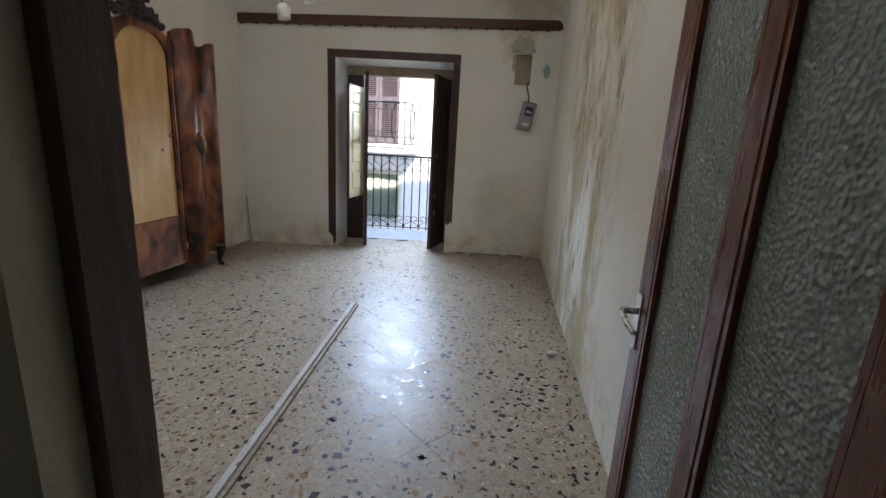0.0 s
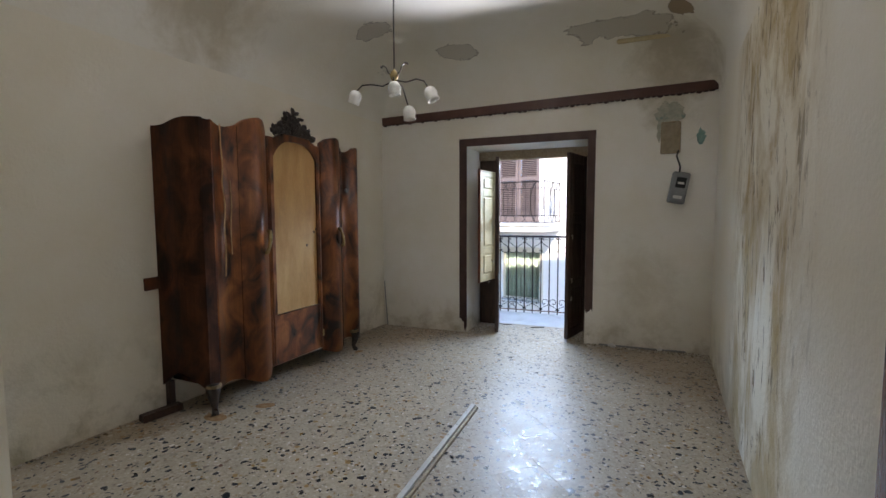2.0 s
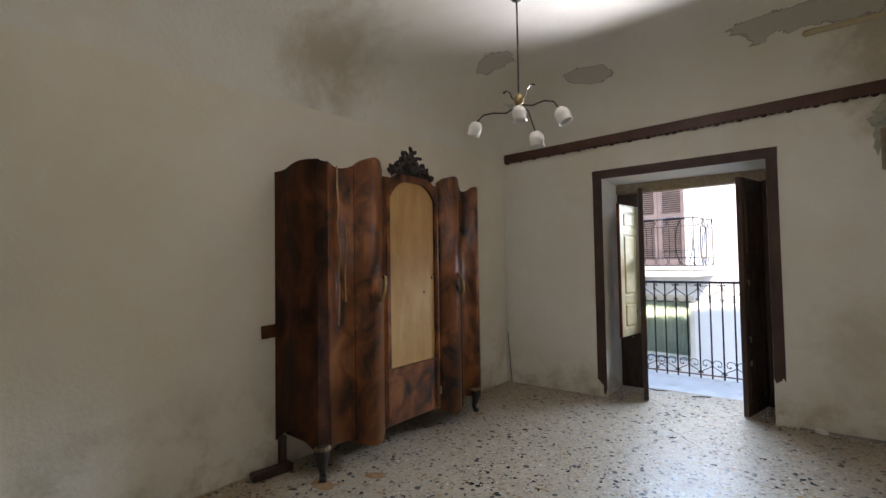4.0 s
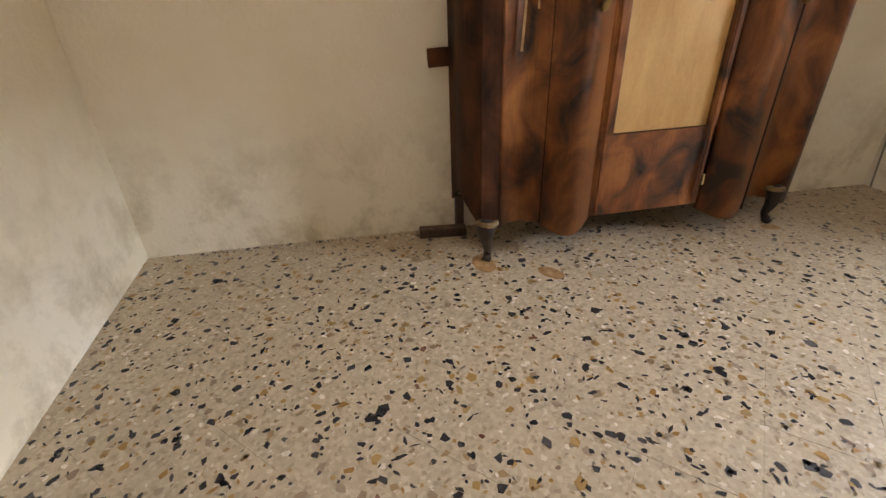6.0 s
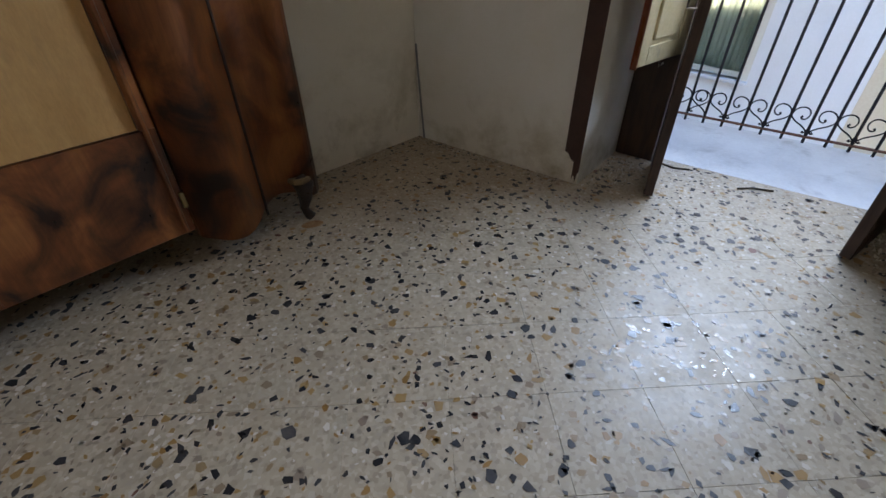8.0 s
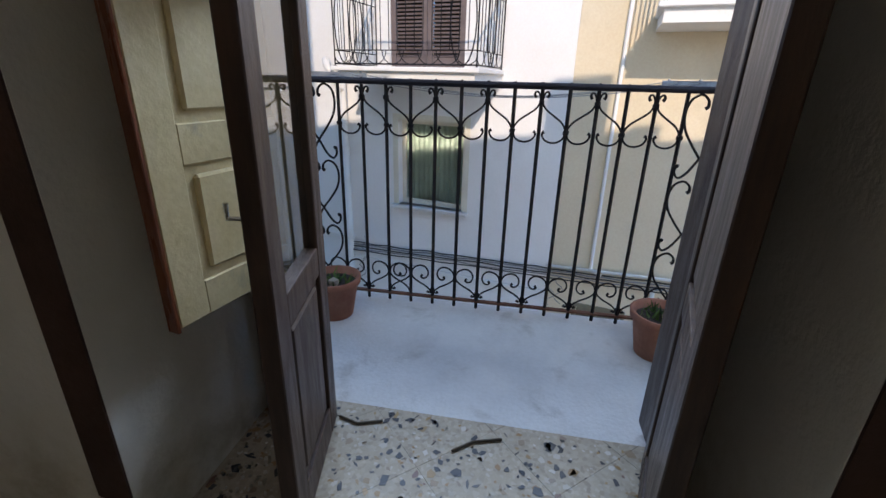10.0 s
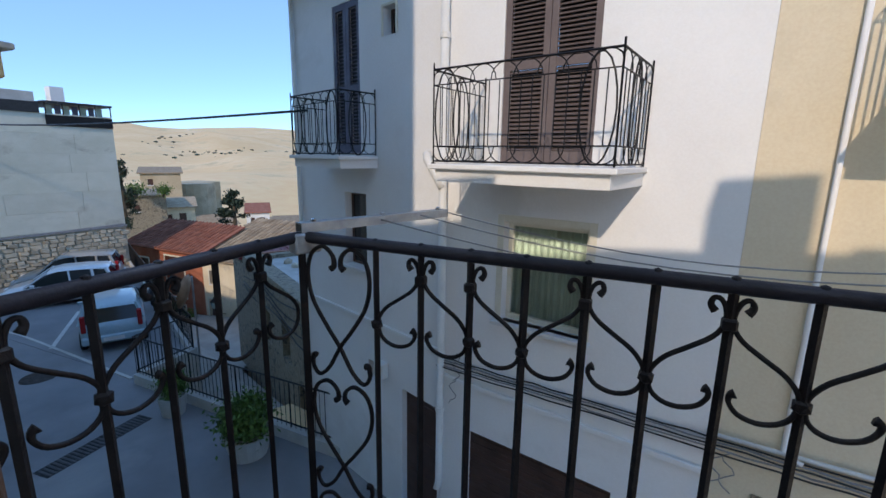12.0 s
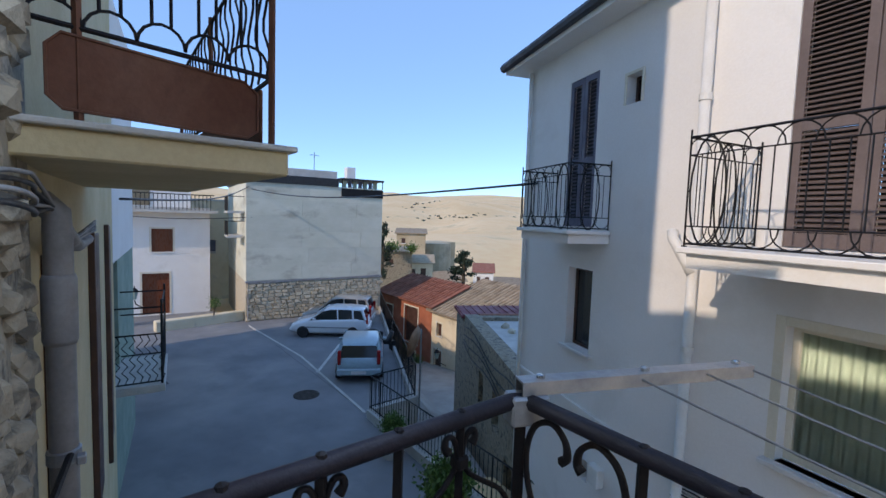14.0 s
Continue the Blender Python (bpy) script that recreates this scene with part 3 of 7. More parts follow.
# painted brown surround of the balcony door, chipped at its foot
surround = thing("trim_door_surround", label="chipped dark brown painted surround of the balcony door", category="trim", kind="structure")


def ragged(x0, x1, z0, z1):
    n = 5
    foot = [(x0 + (x1 - x0) * i / n, z0 + random.uniform(-0.03, 0.05)) for i in range(n + 1)]
    return foot + [(x1, z1), (x0, z1)]


part("jamb_band", extrude_xz(bmesh.new(), ragged(-0.71, OPEN_L - 0.001, 0.13, OPEN_T), -0.006, -0.0005), WOOD_TRIM, surround)
part("jamb_band", extrude_xz(bmesh.new(), ragged(OPEN_R + 0.001, 0.778, 0.34, OPEN_T), -0.006, -0.0005), WOOD_TRIM, surround)
part("head_band", boxed(-0.712, 0.78, -0.007, -0.0005, OPEN_T, 2.246), WOOD_TRIM, surround)
part("reveal_foot", extrude_xz(bmesh.new(), ragged(-0.655, OPEN_L - 0.001, 0.02, 0.14), -0.004, -0.0003), WOOD_TRIM, surround)

# wooden pelmet with a scalloped lower edge
pelmet = thing("curtain_pelmet", (0.0, -0.02, 2.535), 0, "long dark wooden curtain pelmet with a scalloped edge", "pelmet")
pelmet.matrix_world = pelmet.matrix_world @ pose(0, 0, 0, 0, -1.05, 0)
part("board", boxed(west(0) + 0.02, 1.85, -0.012, 0.012, -0.03, 0.06, bevel=0.003), surface("pelmet_paint", (0.07, 0.025, 0.016), (0.11, 0.042, 0.026), 5, 60, 0.5, 0.1, local=True), pelmet)
bm = bmesh.new()
x = west(0) + 0.03
while x < 1.82:
    w = 0.055
    pts = [(x, -0.03)] + [(x + w / 2 - w / 2 * math.cos(a * math.pi / 5), -0.03 - (0.012 + 0.01 * (int(x / w) % 3 == 0)) * math.sin(a * math.pi / 5)) for a in range(1, 5)] + [(x + w, -0.03)]
    extrude_xz(bm, pts, -0.009, 0.009)
    x += w
part("scalloped_edge", bm, WOOD_TRIM, pelmet)

# balcony door: fixed frame, two leaves folded into the room, one inner shutter
frame_door = thing("door_frame_balcony", label="worn dark wooden frame of the balcony door", category="door frame", kind="structure")
part("jamb", boxed(OPEN_L + 0.002, -0.405, 0.525, 0.575, 0, 2.054, bevel=0.004), WOOD_DARK, frame_door)
part("jamb", boxed(0.655, OPEN_R - 0.002, 0.50, 0.57, 0, 2.054, bevel=0.004), WOOD_DARK, frame_door)
part("outer_jamb", boxed(OPEN_L + 0.002, -0.545, 0.576, 0.75, 0, 2.054, bevel=0.004), WOOD_DARK, frame_door)
part("outer_jamb", boxed(0.66, OPEN_R - 0.002, 0.571, 0.72, 0, 2.054, bevel=0.004), WOOD_DARK, frame_door)
part("head", boxed(OPEN_L + 0.003, OPEN_R - 0.003, 0.49, 0.585, 2.055, OPEN_T - 0.001, bevel=0.004), WOOD_RAW, frame_door)


def panelled(parent, w, h, t, material, panels, stile=0.07, raised=0.008, glazed=()):
    """A framed leaf from x = 0 to w, with raised panels at the heights given; each board a part."""
    part("stile", boxed(0, stile, -t / 2, t / 2, 0, h, bevel=0.003), material, parent)
    part("stile", boxed(w - stile, w, -t / 2, t / 2, 0, h, bevel=0.003), material, parent)
    zs = [0.0] + [z for p in panels for z in p] + [h]
    for a, b in zip(zs[::2], zs[1::2]):
        part("rail", boxed(stile, w - stile, -t / 2 + 0.001, t / 2 - 0.001, a, b, bevel=0.002), material, parent)
    for a, b in panels:
        if (a, b) in glazed:
            pane = part("pane", boxed(stile, w - stile, -0.002, 0.002, a, b), PANE_CLEAR, parent, "clear glass pane")
            pane.visible_shadow = False
            continue
        bm = boxed(stile, w - stile, -t * 0.2, t * 0.2, a, b)
        box(bm, stile + 0.022, w - stile - 0.022, -t * 0.2 - raised, t * 0.2 + raised, a + 0.022, b - 0.022, bevel=0.006)
        part("panel", bm, material, parent)


leaf_l = thing("door_leaf", (-0.378, 0.513, 0.012), math.degrees(math.atan2(0.085 - 0.513, -0.283 + 0.378)), "dark wooden balcony door leaf folded into the room", "door leaf", "balcony door leaves")
panelled(leaf_l, 0.438, 2.03, 0.042, WOOD_DARK, [(0.1, 0.56), (0.64, 1.28), (1.36, 1.93)], 0.08, glazed=[(0.64, 1.28), (1.36, 1.93)])
part("catch", tubed([(0.4, -0.022, 0.82), (0.4, -0.06, 0.82), (0.4, -0.06, 0.85)], 0.005), STEEL, leaf_l)
leaf_r = thing("door_leaf", (0.645, 0.515, 0.012), math.degrees(math.atan2(0.05 - 0.515, 0.505 - 0.645)), "dark wooden balcony door leaf folded into the room", "door leaf", "balcony door leaves")
panelled(leaf_r, 0.485, 2.03, 0.042, WOOD_DARK, [(0.1, 0.56), (0.64, 1.28), (1.36, 1.93)], 0.08)
for z in (0.42, 0.62, 1.1):
    part("bolt_plate", boxed(0.40, 0.43, 0.021, 0.032, z, z + 0.05, bevel=0.003), STEEL, leaf_r, "rusty bolt plate")
shutter = thing("inner_shutter", (-0.416, 0.498, 0.585), math.degrees(math.atan2(0.08 - 0.498, -0.498 + 0.416)), "cream panelled inner shutter folded open", "shutter")
panelled(shutter, 0.415, 1.32, 0.028, WOOD_CREAM, [(0.08, 0.33), (0.41, 1.02), (1.09, 1.25)], 0.075, 0.011)
part("edge_strip", boxed(0.4152, 0.424, -0.015, 0.015, -0.008, 1.33, bevel=0.002), WOOD_RED, shutter, "bare reddish wooden edge")
part("hook", tubed([(0.11, -0.014, -0.03), (0.11, -0.03, -0.05), (0.12, -0.03, -0.02)], 0.004), STEEL, shutter)


# entrance door leaf with rippled glass
entrance = thing("door_entrance", (1.295, -4.865, 0.01), math.degrees(math.atan2(0.797, 0.069)), "varnished entrance door leaf with rippled glass panes, open", "door", kind="structure")
LW, LH = 0.80, 2.12
part("hinge_stile", boxed(0, 0.085, -0.02, 0.02, 0, LH, bevel=0.004), WOOD_RED, entrance)
part("middle_stile", boxed(0.367, 0.43, -0.02, 0.02, 0.22, LH - 0.1, bevel=0.006), WOOD_RED, entrance)
part("lock_stile", boxed(LW - 0.085, LW, -0.02, 0.02, 0, LH, bevel=0.004), WOOD_RED, entrance)
part("bottom_rail", boxed(0.085, LW - 0.085, -0.019, 0.019, 0, 0.22, bevel=0.004), WOOD_RED, entrance)
part("top_rail", boxed(0.085, LW - 0.085, -0.019, 0.019, LH - 0.1, LH, bevel=0.004), WOOD_RED, entrance)
for a, b in ((0.085, 0.367), (0.43, LW - 0.085)):
    pane = part("pane", boxed(a, b, -0.0025, 0.0025, 0.22, LH - 0.1), PANE_RIPPLED, entrance, "rippled pale green glass")
    for s in (-1, 1):
        bm = bmesh.new()
        box(bm, a, a + 0.012, min(s * 0.004, s * 0.018), max(s * 0.004, s * 0.018), 0.22, LH - 0.1)
        box(bm, b - 0.012, b, min(s * 0.004, s * 0.018), max(s * 0.004, s * 0.018), 0.22, LH - 0.1)
        part("glazing_bead", bm, WOOD_RED, entrance)
plate = part("lock_plate", boxed(LW - 0.045, LW - 0.012, 0.021, 0.025, 0.76, 0.915, bevel=0.002), STEEL, entrance, "worn chrome lock plate")
part("lever", tubed([(LW - 0.028, 0.024, 0.865), (LW - 0.028, 0.062, 0.865), (LW - 0.045, 0.068, 0.863), (LW - 0.09, 0.066, 0.852), (LW - 0.125, 0.062, 0.845), (LW - 0.135, 0.052, 0.842)], [0.009, 0.009, 0.009, 0.0075, 0.007, 0.006], 8), STEEL, plate, smooth=True)
casing = thing("door_casing_entrance", label="worn brown wooden casing of the entrance", category="door casing", kind="structure")
part("jamb_board", boxed(0.401, 0.425, -4.75, -4.655, 0, DOOR_T - 0.03, bevel=0.004), WOOD_DARK, casing)
part("jamb_board", boxed(DOOR_R - 0.03, DOOR_R - 0.002, SOUTH - 0.42, SOUTH - 0.30, 0, DOOR_T - 0.03, bevel=0.004), WOOD_RED, casing)
part("head_board", boxed(0.426, DOOR_R - 0.002, SOUTH - 0.42, SOUTH - 0.30, DOOR_T - 0.03, DOOR_T - 0.001, bevel=0.004), WOOD_RED, casing)


# ---- walnut wardrobe ----
def bulge(u):
    """How far the serpentine front stands out, along its width."""
    if u < -0.74:
        return 0.003
    if u < -0.53:
        return -0.03 * math.sin(math.pi * (u + 0.74) / 0.21)
    if u < -0.27:
        return 0.075 * math.sin(math.pi * (u + 0.53) / 0.26)
    if u < 0.36:
        return -0.012
    if u < 0.64:
        return 0.07 * math.sin(math.pi * (u - 0.36) / 0.28)
    if u < 0.82:
        return -0.03 * math.sin(math.pi * (u - 0.64) / 0.18)
    return 0.03 * math.sin(math.pi * (u - 0.82) / 0.1)


def wavy_panel(u0, u1, z0, z1, thick, top=0.9, foot=0.65, lift=0.0, n=14):
    """A bowed door or pilaster whose top and foot follow its bulge. Front towards -y."""
    bm = bmesh.new()
    cols = []
    for i in range(n + 1):
        u = u0 + (u1 - u0) * i / n
        d = bulge(min(max(u, u0 + 0.002), u1 - 0.002))
        zt, zf = z1 + top * d, z0 - foot * d
        cols.append([bm.verts.new((u, y, z)) for y, z in ((-d - lift, zf), (-d - lift, zt), (thick, zt), (thick, zf))])
    for a, b in zip(cols, cols[1:]):
        for k in range(4):
            bm.faces.new((a[k], b[k], b[(k + 1) % 4], a[(k + 1) % 4]))
    bm.faces.new(cols[0])
    bm.faces.new(cols[-1][::-1])
    return bm


wardrobe = thing("wardrobe", (-1.52, -1.9, 0), 87, "old walnut wardrobe with serpentine doors and a carved crest", "wardrobe")
wardrobe["label"] = "worn walnut-veneer wardrobe with serpentine doors, bare plywood panel and carved crest"
BACK = 0.43
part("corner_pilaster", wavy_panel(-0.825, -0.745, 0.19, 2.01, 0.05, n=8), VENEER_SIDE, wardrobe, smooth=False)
door_a = part("door", wavy_panel(-0.741, -0.272, 0.165, 2.02, 0.03, n=24), VENEER, wardrobe, "split walnut burl veneer", True)
door_c = part("door", wavy_panel(0.364, 0.905, 0.135, 2.02, 0.03, n=26), VENEER, wardrobe, "walnut burl veneer", True)
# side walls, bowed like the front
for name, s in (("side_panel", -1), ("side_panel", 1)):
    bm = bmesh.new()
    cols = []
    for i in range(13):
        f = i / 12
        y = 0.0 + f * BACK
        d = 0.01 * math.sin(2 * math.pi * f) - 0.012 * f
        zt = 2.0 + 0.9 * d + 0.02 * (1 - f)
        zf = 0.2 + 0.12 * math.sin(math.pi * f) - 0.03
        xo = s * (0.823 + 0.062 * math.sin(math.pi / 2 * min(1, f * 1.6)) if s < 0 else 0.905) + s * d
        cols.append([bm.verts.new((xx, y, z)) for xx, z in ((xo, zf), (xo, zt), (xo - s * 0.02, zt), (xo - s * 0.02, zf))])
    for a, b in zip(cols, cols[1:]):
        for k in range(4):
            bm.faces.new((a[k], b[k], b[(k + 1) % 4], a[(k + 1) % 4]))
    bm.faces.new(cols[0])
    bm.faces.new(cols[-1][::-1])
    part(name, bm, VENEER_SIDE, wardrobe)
part("back_board", boxed(-0.80, 0.88, BACK - 0.012, BACK, 0.2, 1.98), WOOD_DARK, wardrobe)
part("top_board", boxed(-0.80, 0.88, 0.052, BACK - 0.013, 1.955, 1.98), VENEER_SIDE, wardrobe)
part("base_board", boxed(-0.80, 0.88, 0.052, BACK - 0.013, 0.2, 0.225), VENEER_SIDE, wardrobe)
# middle door: frame round a bare plywood panel with an arched head
door_b = part("door", pierced(-0.266, 0.358, 0.165, 0.57, 0.012, 0.035), VENEER, wardrobe)
door_b["label"] = "walnut door with its mirror gone, plywood showing"
bm = bmesh.new()
for i in range(16):
    u0, u1 = -0.19 + 0.5 * i / 16, -0.19 + 0.5 * (i + 1) / 16
    f0, f1 = (u0 - 0.06) / 0.25, (u1 - 0.06) / 0.25
    lo0, lo1 = 1.85 + 0.13 * max(0, 1 - abs(f0) ** 3.2), 1.85 + 0.13 * max(0, 1 - abs(f1) ** 3.2)
    hi0, hi1 = 1.975 + 0.09 * math.cos(f0 * 1.5), 1.975 + 0.09 * math.cos(f1 * 1.5)
    extrude_xz(bm, [(u0, lo0), (u1, lo1), (u1, hi1), (u0, hi0)], 0.0, 0.035)
bmesh.ops.remove_doubles(bm, verts=bm.verts, dist=0.0005)
part("arched_head", bm, VENEER, door_b)
part("stile", boxed(-0.266, -0.19, 0.0, 0.035, 0.572, 1.99, bevel=0.006), VENEER, door_b)
part("stile", boxed(0.31, 0.358, 0.0, 0.035, 0.572, 1.99, bevel=0.006), VENEER, door_b)
part("plywood_panel", boxed(-0.188, 0.308, 0.02, 0.028, 0.575, 1.985), PLYBOARD, door_b, "bare yellowish plywood")
for u in (-0.235, 0.325):
    part("bead", tubed([(u, -0.004, 0.18), (u, -0.004, 1.96)], 0.009, 6), VENEER, door_b)
for u, z in ((0.02, 1.62), (0.03, 1.28), (0.01, 1.25), (0.07, 1.44), (-0.06, 1.12), (0.12, 0.93), (-0.02, 1.6)):
    part("screw_hole", boxed(u, u + 0.014, 0.016, 0.0198, z, z + 0.02, m=pose(0, 0, 0, 0, 12, 0)), BLACK, door_b)
part("key_plate", boxed(-0.262, -0.245, -0.006, 0.0, 1.14, 1.2, bevel=0.004), BRASS, door_b)
part("lower_hinge", boxed(0.345, 0.362, -0.006, 0.012, 0.27, 0.33, bevel=0.003), BRASS, door_b)
# bow handles
for host, u, tilt in ((door_a, -0.345, 12), (door_c, 0.545, -16)):
    d = bulge(u)
    m = pose(u, -d - 0.004, 1.175, 0, tilt, 0)
    pts = [m @ Vector(p) for p in ((0, 0, 0.085), (0, -0.02, 0.078), (0, -0.032, 0.04), (0, -0.034, 0), (0, -0.032, -0.04), (0, -0.02, -0.078), (0, 0, -0.085))]
    part("handle", tubed(pts, [0.015, 0.016, 0.013, 0.016, 0.013, 0.016, 0.015], 8), BRASS, host, "tarnished brass bow handle", True)
# a lifted seam in the left door's veneer
SPLIT = surface("split_veneer_edge", (0.36, 0.2, 0.09), (0.55, 0.36, 0.19), 14, 90, 0.6, 0.2, local=True)
part("loose_seam", tubed(smooth_line([(-0.668, 0.002, 2.0), (-0.664, 0.004, 1.86), (-0.652, 0.007, 1.72), (-0.664, 0.004, 1.6), (-0.642, 0.01, 1.45), (-0.655, 0.006, 1.3), (-0.648, 0.007, 1.15), (-0.66, 0.005, 0.95)], 3), 0.0055, 5), SPLIT, door_a, "lifted pale veneer edge")
part("loose_seam", tubed(smooth_line([(-0.59, 0.014, 1.62), (-0.585, 0.014, 1.45), (-0.598, 0.013, 1.28), (-0.592, 0.014, 1.1)], 3), 0.0045, 5), SPLIT, door_a, "lifted pale veneer edge")
part("seam", tubed([(-0.53, 0.0, 0.17), (-0.53, 0.0, 2.01)], 0.003, 5), VENEER_SIDE, door_a)
part("seam", tubed([(0.645, 0.0, 0.1), (0.645, 0.0, 2.02)], 0.006, 5), CARVED, door_c)
# carved crest: leaves and rosettes heaped over the arch
bm = bmesh.new()
rnd = random.Random(4)
for i in range(120):
    a = rnd.uniform(-1, 1)
    hmax = 0.19 * (1 - abs(a) ** 1.2) + 0.02
    c = Vector((0.03 + a * 0.22, rnd.uniform(-0.02, 0.02), 2.025 + 0.03 * (1 - abs(a)) + rnd.uniform(0, hmax) * 0.92))
    r = rnd.uniform(0.016, 0.03)
    m = Matrix.Translation(c) @ Euler((rnd.uniform(-0.6, 0.6), rnd.uniform(-1.5, 1.5), 0)).to_matrix().to_4x4() @ Matrix.Diagonal((0.55, 0.7, 1.15, 1))
    bmesh.ops.create_icosphere(bm, subdivisions=1, radius=r, matrix=m)
extrude_xz(bm, [(-0.17, 2.03), (0.23, 2.03), (0.17, 2.07), (0.11, 2.13), (0.06, 2.19), (0.03, 2.205), (0.0, 2.19), (-0.05, 2.13), (-0.11, 2.07)], -0.012, 0.016)
for k in range(9):
    a = k * math.tau / 9
    m = Matrix.Translation((0.03 + 0.035 * math.cos(a), -0.03, 2.1 + 0.035 * math.sin(a))) @ Matrix.Diagonal((0.7, 0.5, 0.9, 1))
    bmesh.ops.create_icosphere(bm, subdivisions=1, radius=0.022, matrix=m)
for s in (-1, 1):
    tube(bm, [(0.03 + s * x, -0.012, z) for x, z in ((0.05, 2.08), (0.1, 2.1), (0.15, 2.075), (0.2, 2.045), (0.245, 2.03), (0.25, 2.05), (0.235, 2.055))], [0.014, 0.018, 0.017, 0.014, 0.012, 0.01, 0.008], 7)
part("carved_crest", bm, CARVED, wardrobe, "dark carved crest of leaves")
# legs
for u in (-0.79, 0.83):
    s = -1 if u < 0 else 1
    pts = [(u, 0.02, 0.21), (u + s * 0.012, 0.0, 0.17), (u + s * 0.008, 0.0, 0.11), (u - s * 0.004, 0.012, 0.05), (u + s * 0.004, 0.0, 0.018), (u + s * 0.012, -0.008, 0.0)]
    leg = part("leg", tubed(pts, [0.045, 0.048, 0.032, 0.02, 0.022, 0.026], 10), CARVED, wardrobe, "worn cabriole leg", True)
    part("foliate_cap", lathe(bmesh.new(), [(0.05, 0.19), (0.056, 0.2), (0.05, 0.215)], 10, (u, 0.01, 0)), GILT, leg, "dull gilt cap")
for u in (-0.86, 0.82):
    part("leg", boxed(u, u + 0.045, BACK - 0.055, BACK - 0.013, 0, 0.2, bevel=0.003), WOOD_DARK, wardrobe)
stub = part("rail_stub", boxed(-0.945, -0.845, BACK - 0.04, BACK - 0.018, 0.9, 0.985, bevel=0.003, m=Matrix.Translation((0, 0, 0)) @ pose(0, 0, 0, 0, -2, 0)), VENEER_SIDE, wardrobe, "broken rail stub behind the side")
block = finish("timber_block", boxed(-0.13, 0.13, -0.035, 0.035, 0, 0.05, bevel=0.006), WOOD_DARK)
block.matrix_world = pose(-1.9, -2.83, 0, 0, 0, 80)
tagged(block, "dark timber block lying on the floor beside the wardrobe", "timber")

# ---- chandelier ----
chand = thing("chandelier", (-0.6, -1.82, 0), 0, "four-arm brass chandelier with milk glass tulip shades", "chandelier")
part("rod", tubed([(0, 0, 2.43), (0, 0, 3.14)], 0.006, 8), CARVED, chand)
part("canopy", lathe(bmesh.new(), [(0.0, 3.1), (0.03, 3.105), (0.048, 3.13), (0.05, 3.168)], 16), CARVED, chand, smooth=True)
part("hub", lathe(bmesh.new(), [(0.0, 2.375), (0.016, 2.38), (0.03, 2.41), (0.034, 2.43), (0.022, 2.455), (0.008, 2.47)], 14), BRASS, chand, "tarnished green brass hub", True)
for k, (dx, dy, top, lean) in enumerate(((-0.34, 0.02, 2.355, -22), (0.012, -0.03, 2.375, 4), (0.27, 0.02, 2.315, 24), (0.11, 0.01, 2.195, 6))):
    if k in (0, 2):
        mid = [(0.06, 2.385), (0.3, 2.36), (0.6, 2.385), (0.85, 2.39)] if k == 0 else [(0.06, 2.39), (0.35, 2.37), (0.65, 2.385), (0.88, 2.365)]
        pts = [(0, 0, 2.41)] + [(dx * f, dy * f, z) for f, z in mid] + [(dx, dy, top)]
    else:
        pts = [(0, 0, 2.41), (dx * 0.6, dy * 0.6, 2.40 - 0.3 * (2.4 - top)), (dx * 0.9, dy, top + 0.03), (dx, dy, top)]
    arm = part("arm", tubed(pts, 0.0055, 6), CARVED, chand, smooth=True)
    tilt = Matrix.Translation(pts[-1]) @ pose(0, 0, 0, 0, -lean, 0)
    part("shade", lathe(bmesh.new(), [(0.012, 0.0), (0.03, -0.006), (0.046, -0.03), (0.05, -0.055), (0.043, -0.085), (0.047, -0.105), (0.044, -0.105), (0.039, -0.085), (0.045, -0.055), (0.04, -0.03), (0.01, -0.006)], 18, m=tilt), MILK_GLASS, arm, "tulip shade of milk glass", True)
for s in (-1, 1):
    part("scroll", tubed([(s * r, 0, z) for r, z in ((0.02, 2.43), (0.05, 2.45), (0.065, 2.49), (0.09, 2.51), (0.115, 2.5))], [0.006, 0.005, 0.005, 0.005, 0.009], 6), CARVED, chand)

# ---- meter and its niche on the north wall ----
niche = thing("wall_niche", label="open broken box niche with bare plaster and a lead", category="niche", kind="structure")
NW = surface("bare_brown_plaster", (0.26, 0.21, 0.14), (0.36, 0.3, 0.21), 12, 60, 0.95, 0.4)
part("backing", boxed(1.385, 1.548, -0.006, -0.001, 1.975, 2.268), NW, niche)
for a in ((1.38, 1.388, 1.97, 2.272), (1.545, 1.553, 1.97, 2.272), (1.388, 1.545, 1.967, 1.977), (1.388, 1.545, 2.264, 2.274)):
    part("rim", boxed(a[0], a[1], -0.016, -0.001, a[2], a[3], bevel=0.003), WOOD_RAW, niche)
meter = thing("electricity_meter", (1.543, -0.002, 1.63), 0, "old grey plastic electricity meter hanging askew", "meter")
meter.matrix_world = meter.matrix_world @ pose(0, 0, 0, 0, 10, 0)
part("case", boxed(-0.075, 0.075, -0.09, -0.001, -0.15, 0.15, bevel=0.012), GREY_BOX, meter)
part("window", boxed(-0.035, 0.05, -0.096, -0.0905, 0.0, 0.1, bevel=0.003), BLACK, meter, "dark dial window")
part("dial", boxed(-0.02, 0.035, -0.098, -0.0965, 0.035, 0.055), MARBLE, meter)
part("terminal_cover", boxed(-0.06, 0.06, -0.1, -0.0905, -0.13, -0.055, bevel=0.006), GREY_BOX, meter)
part("rating_plate", boxed(-0.035, 0.04, -0.103, -0.1005, -0.105, -0.075), MARBLE, meter)
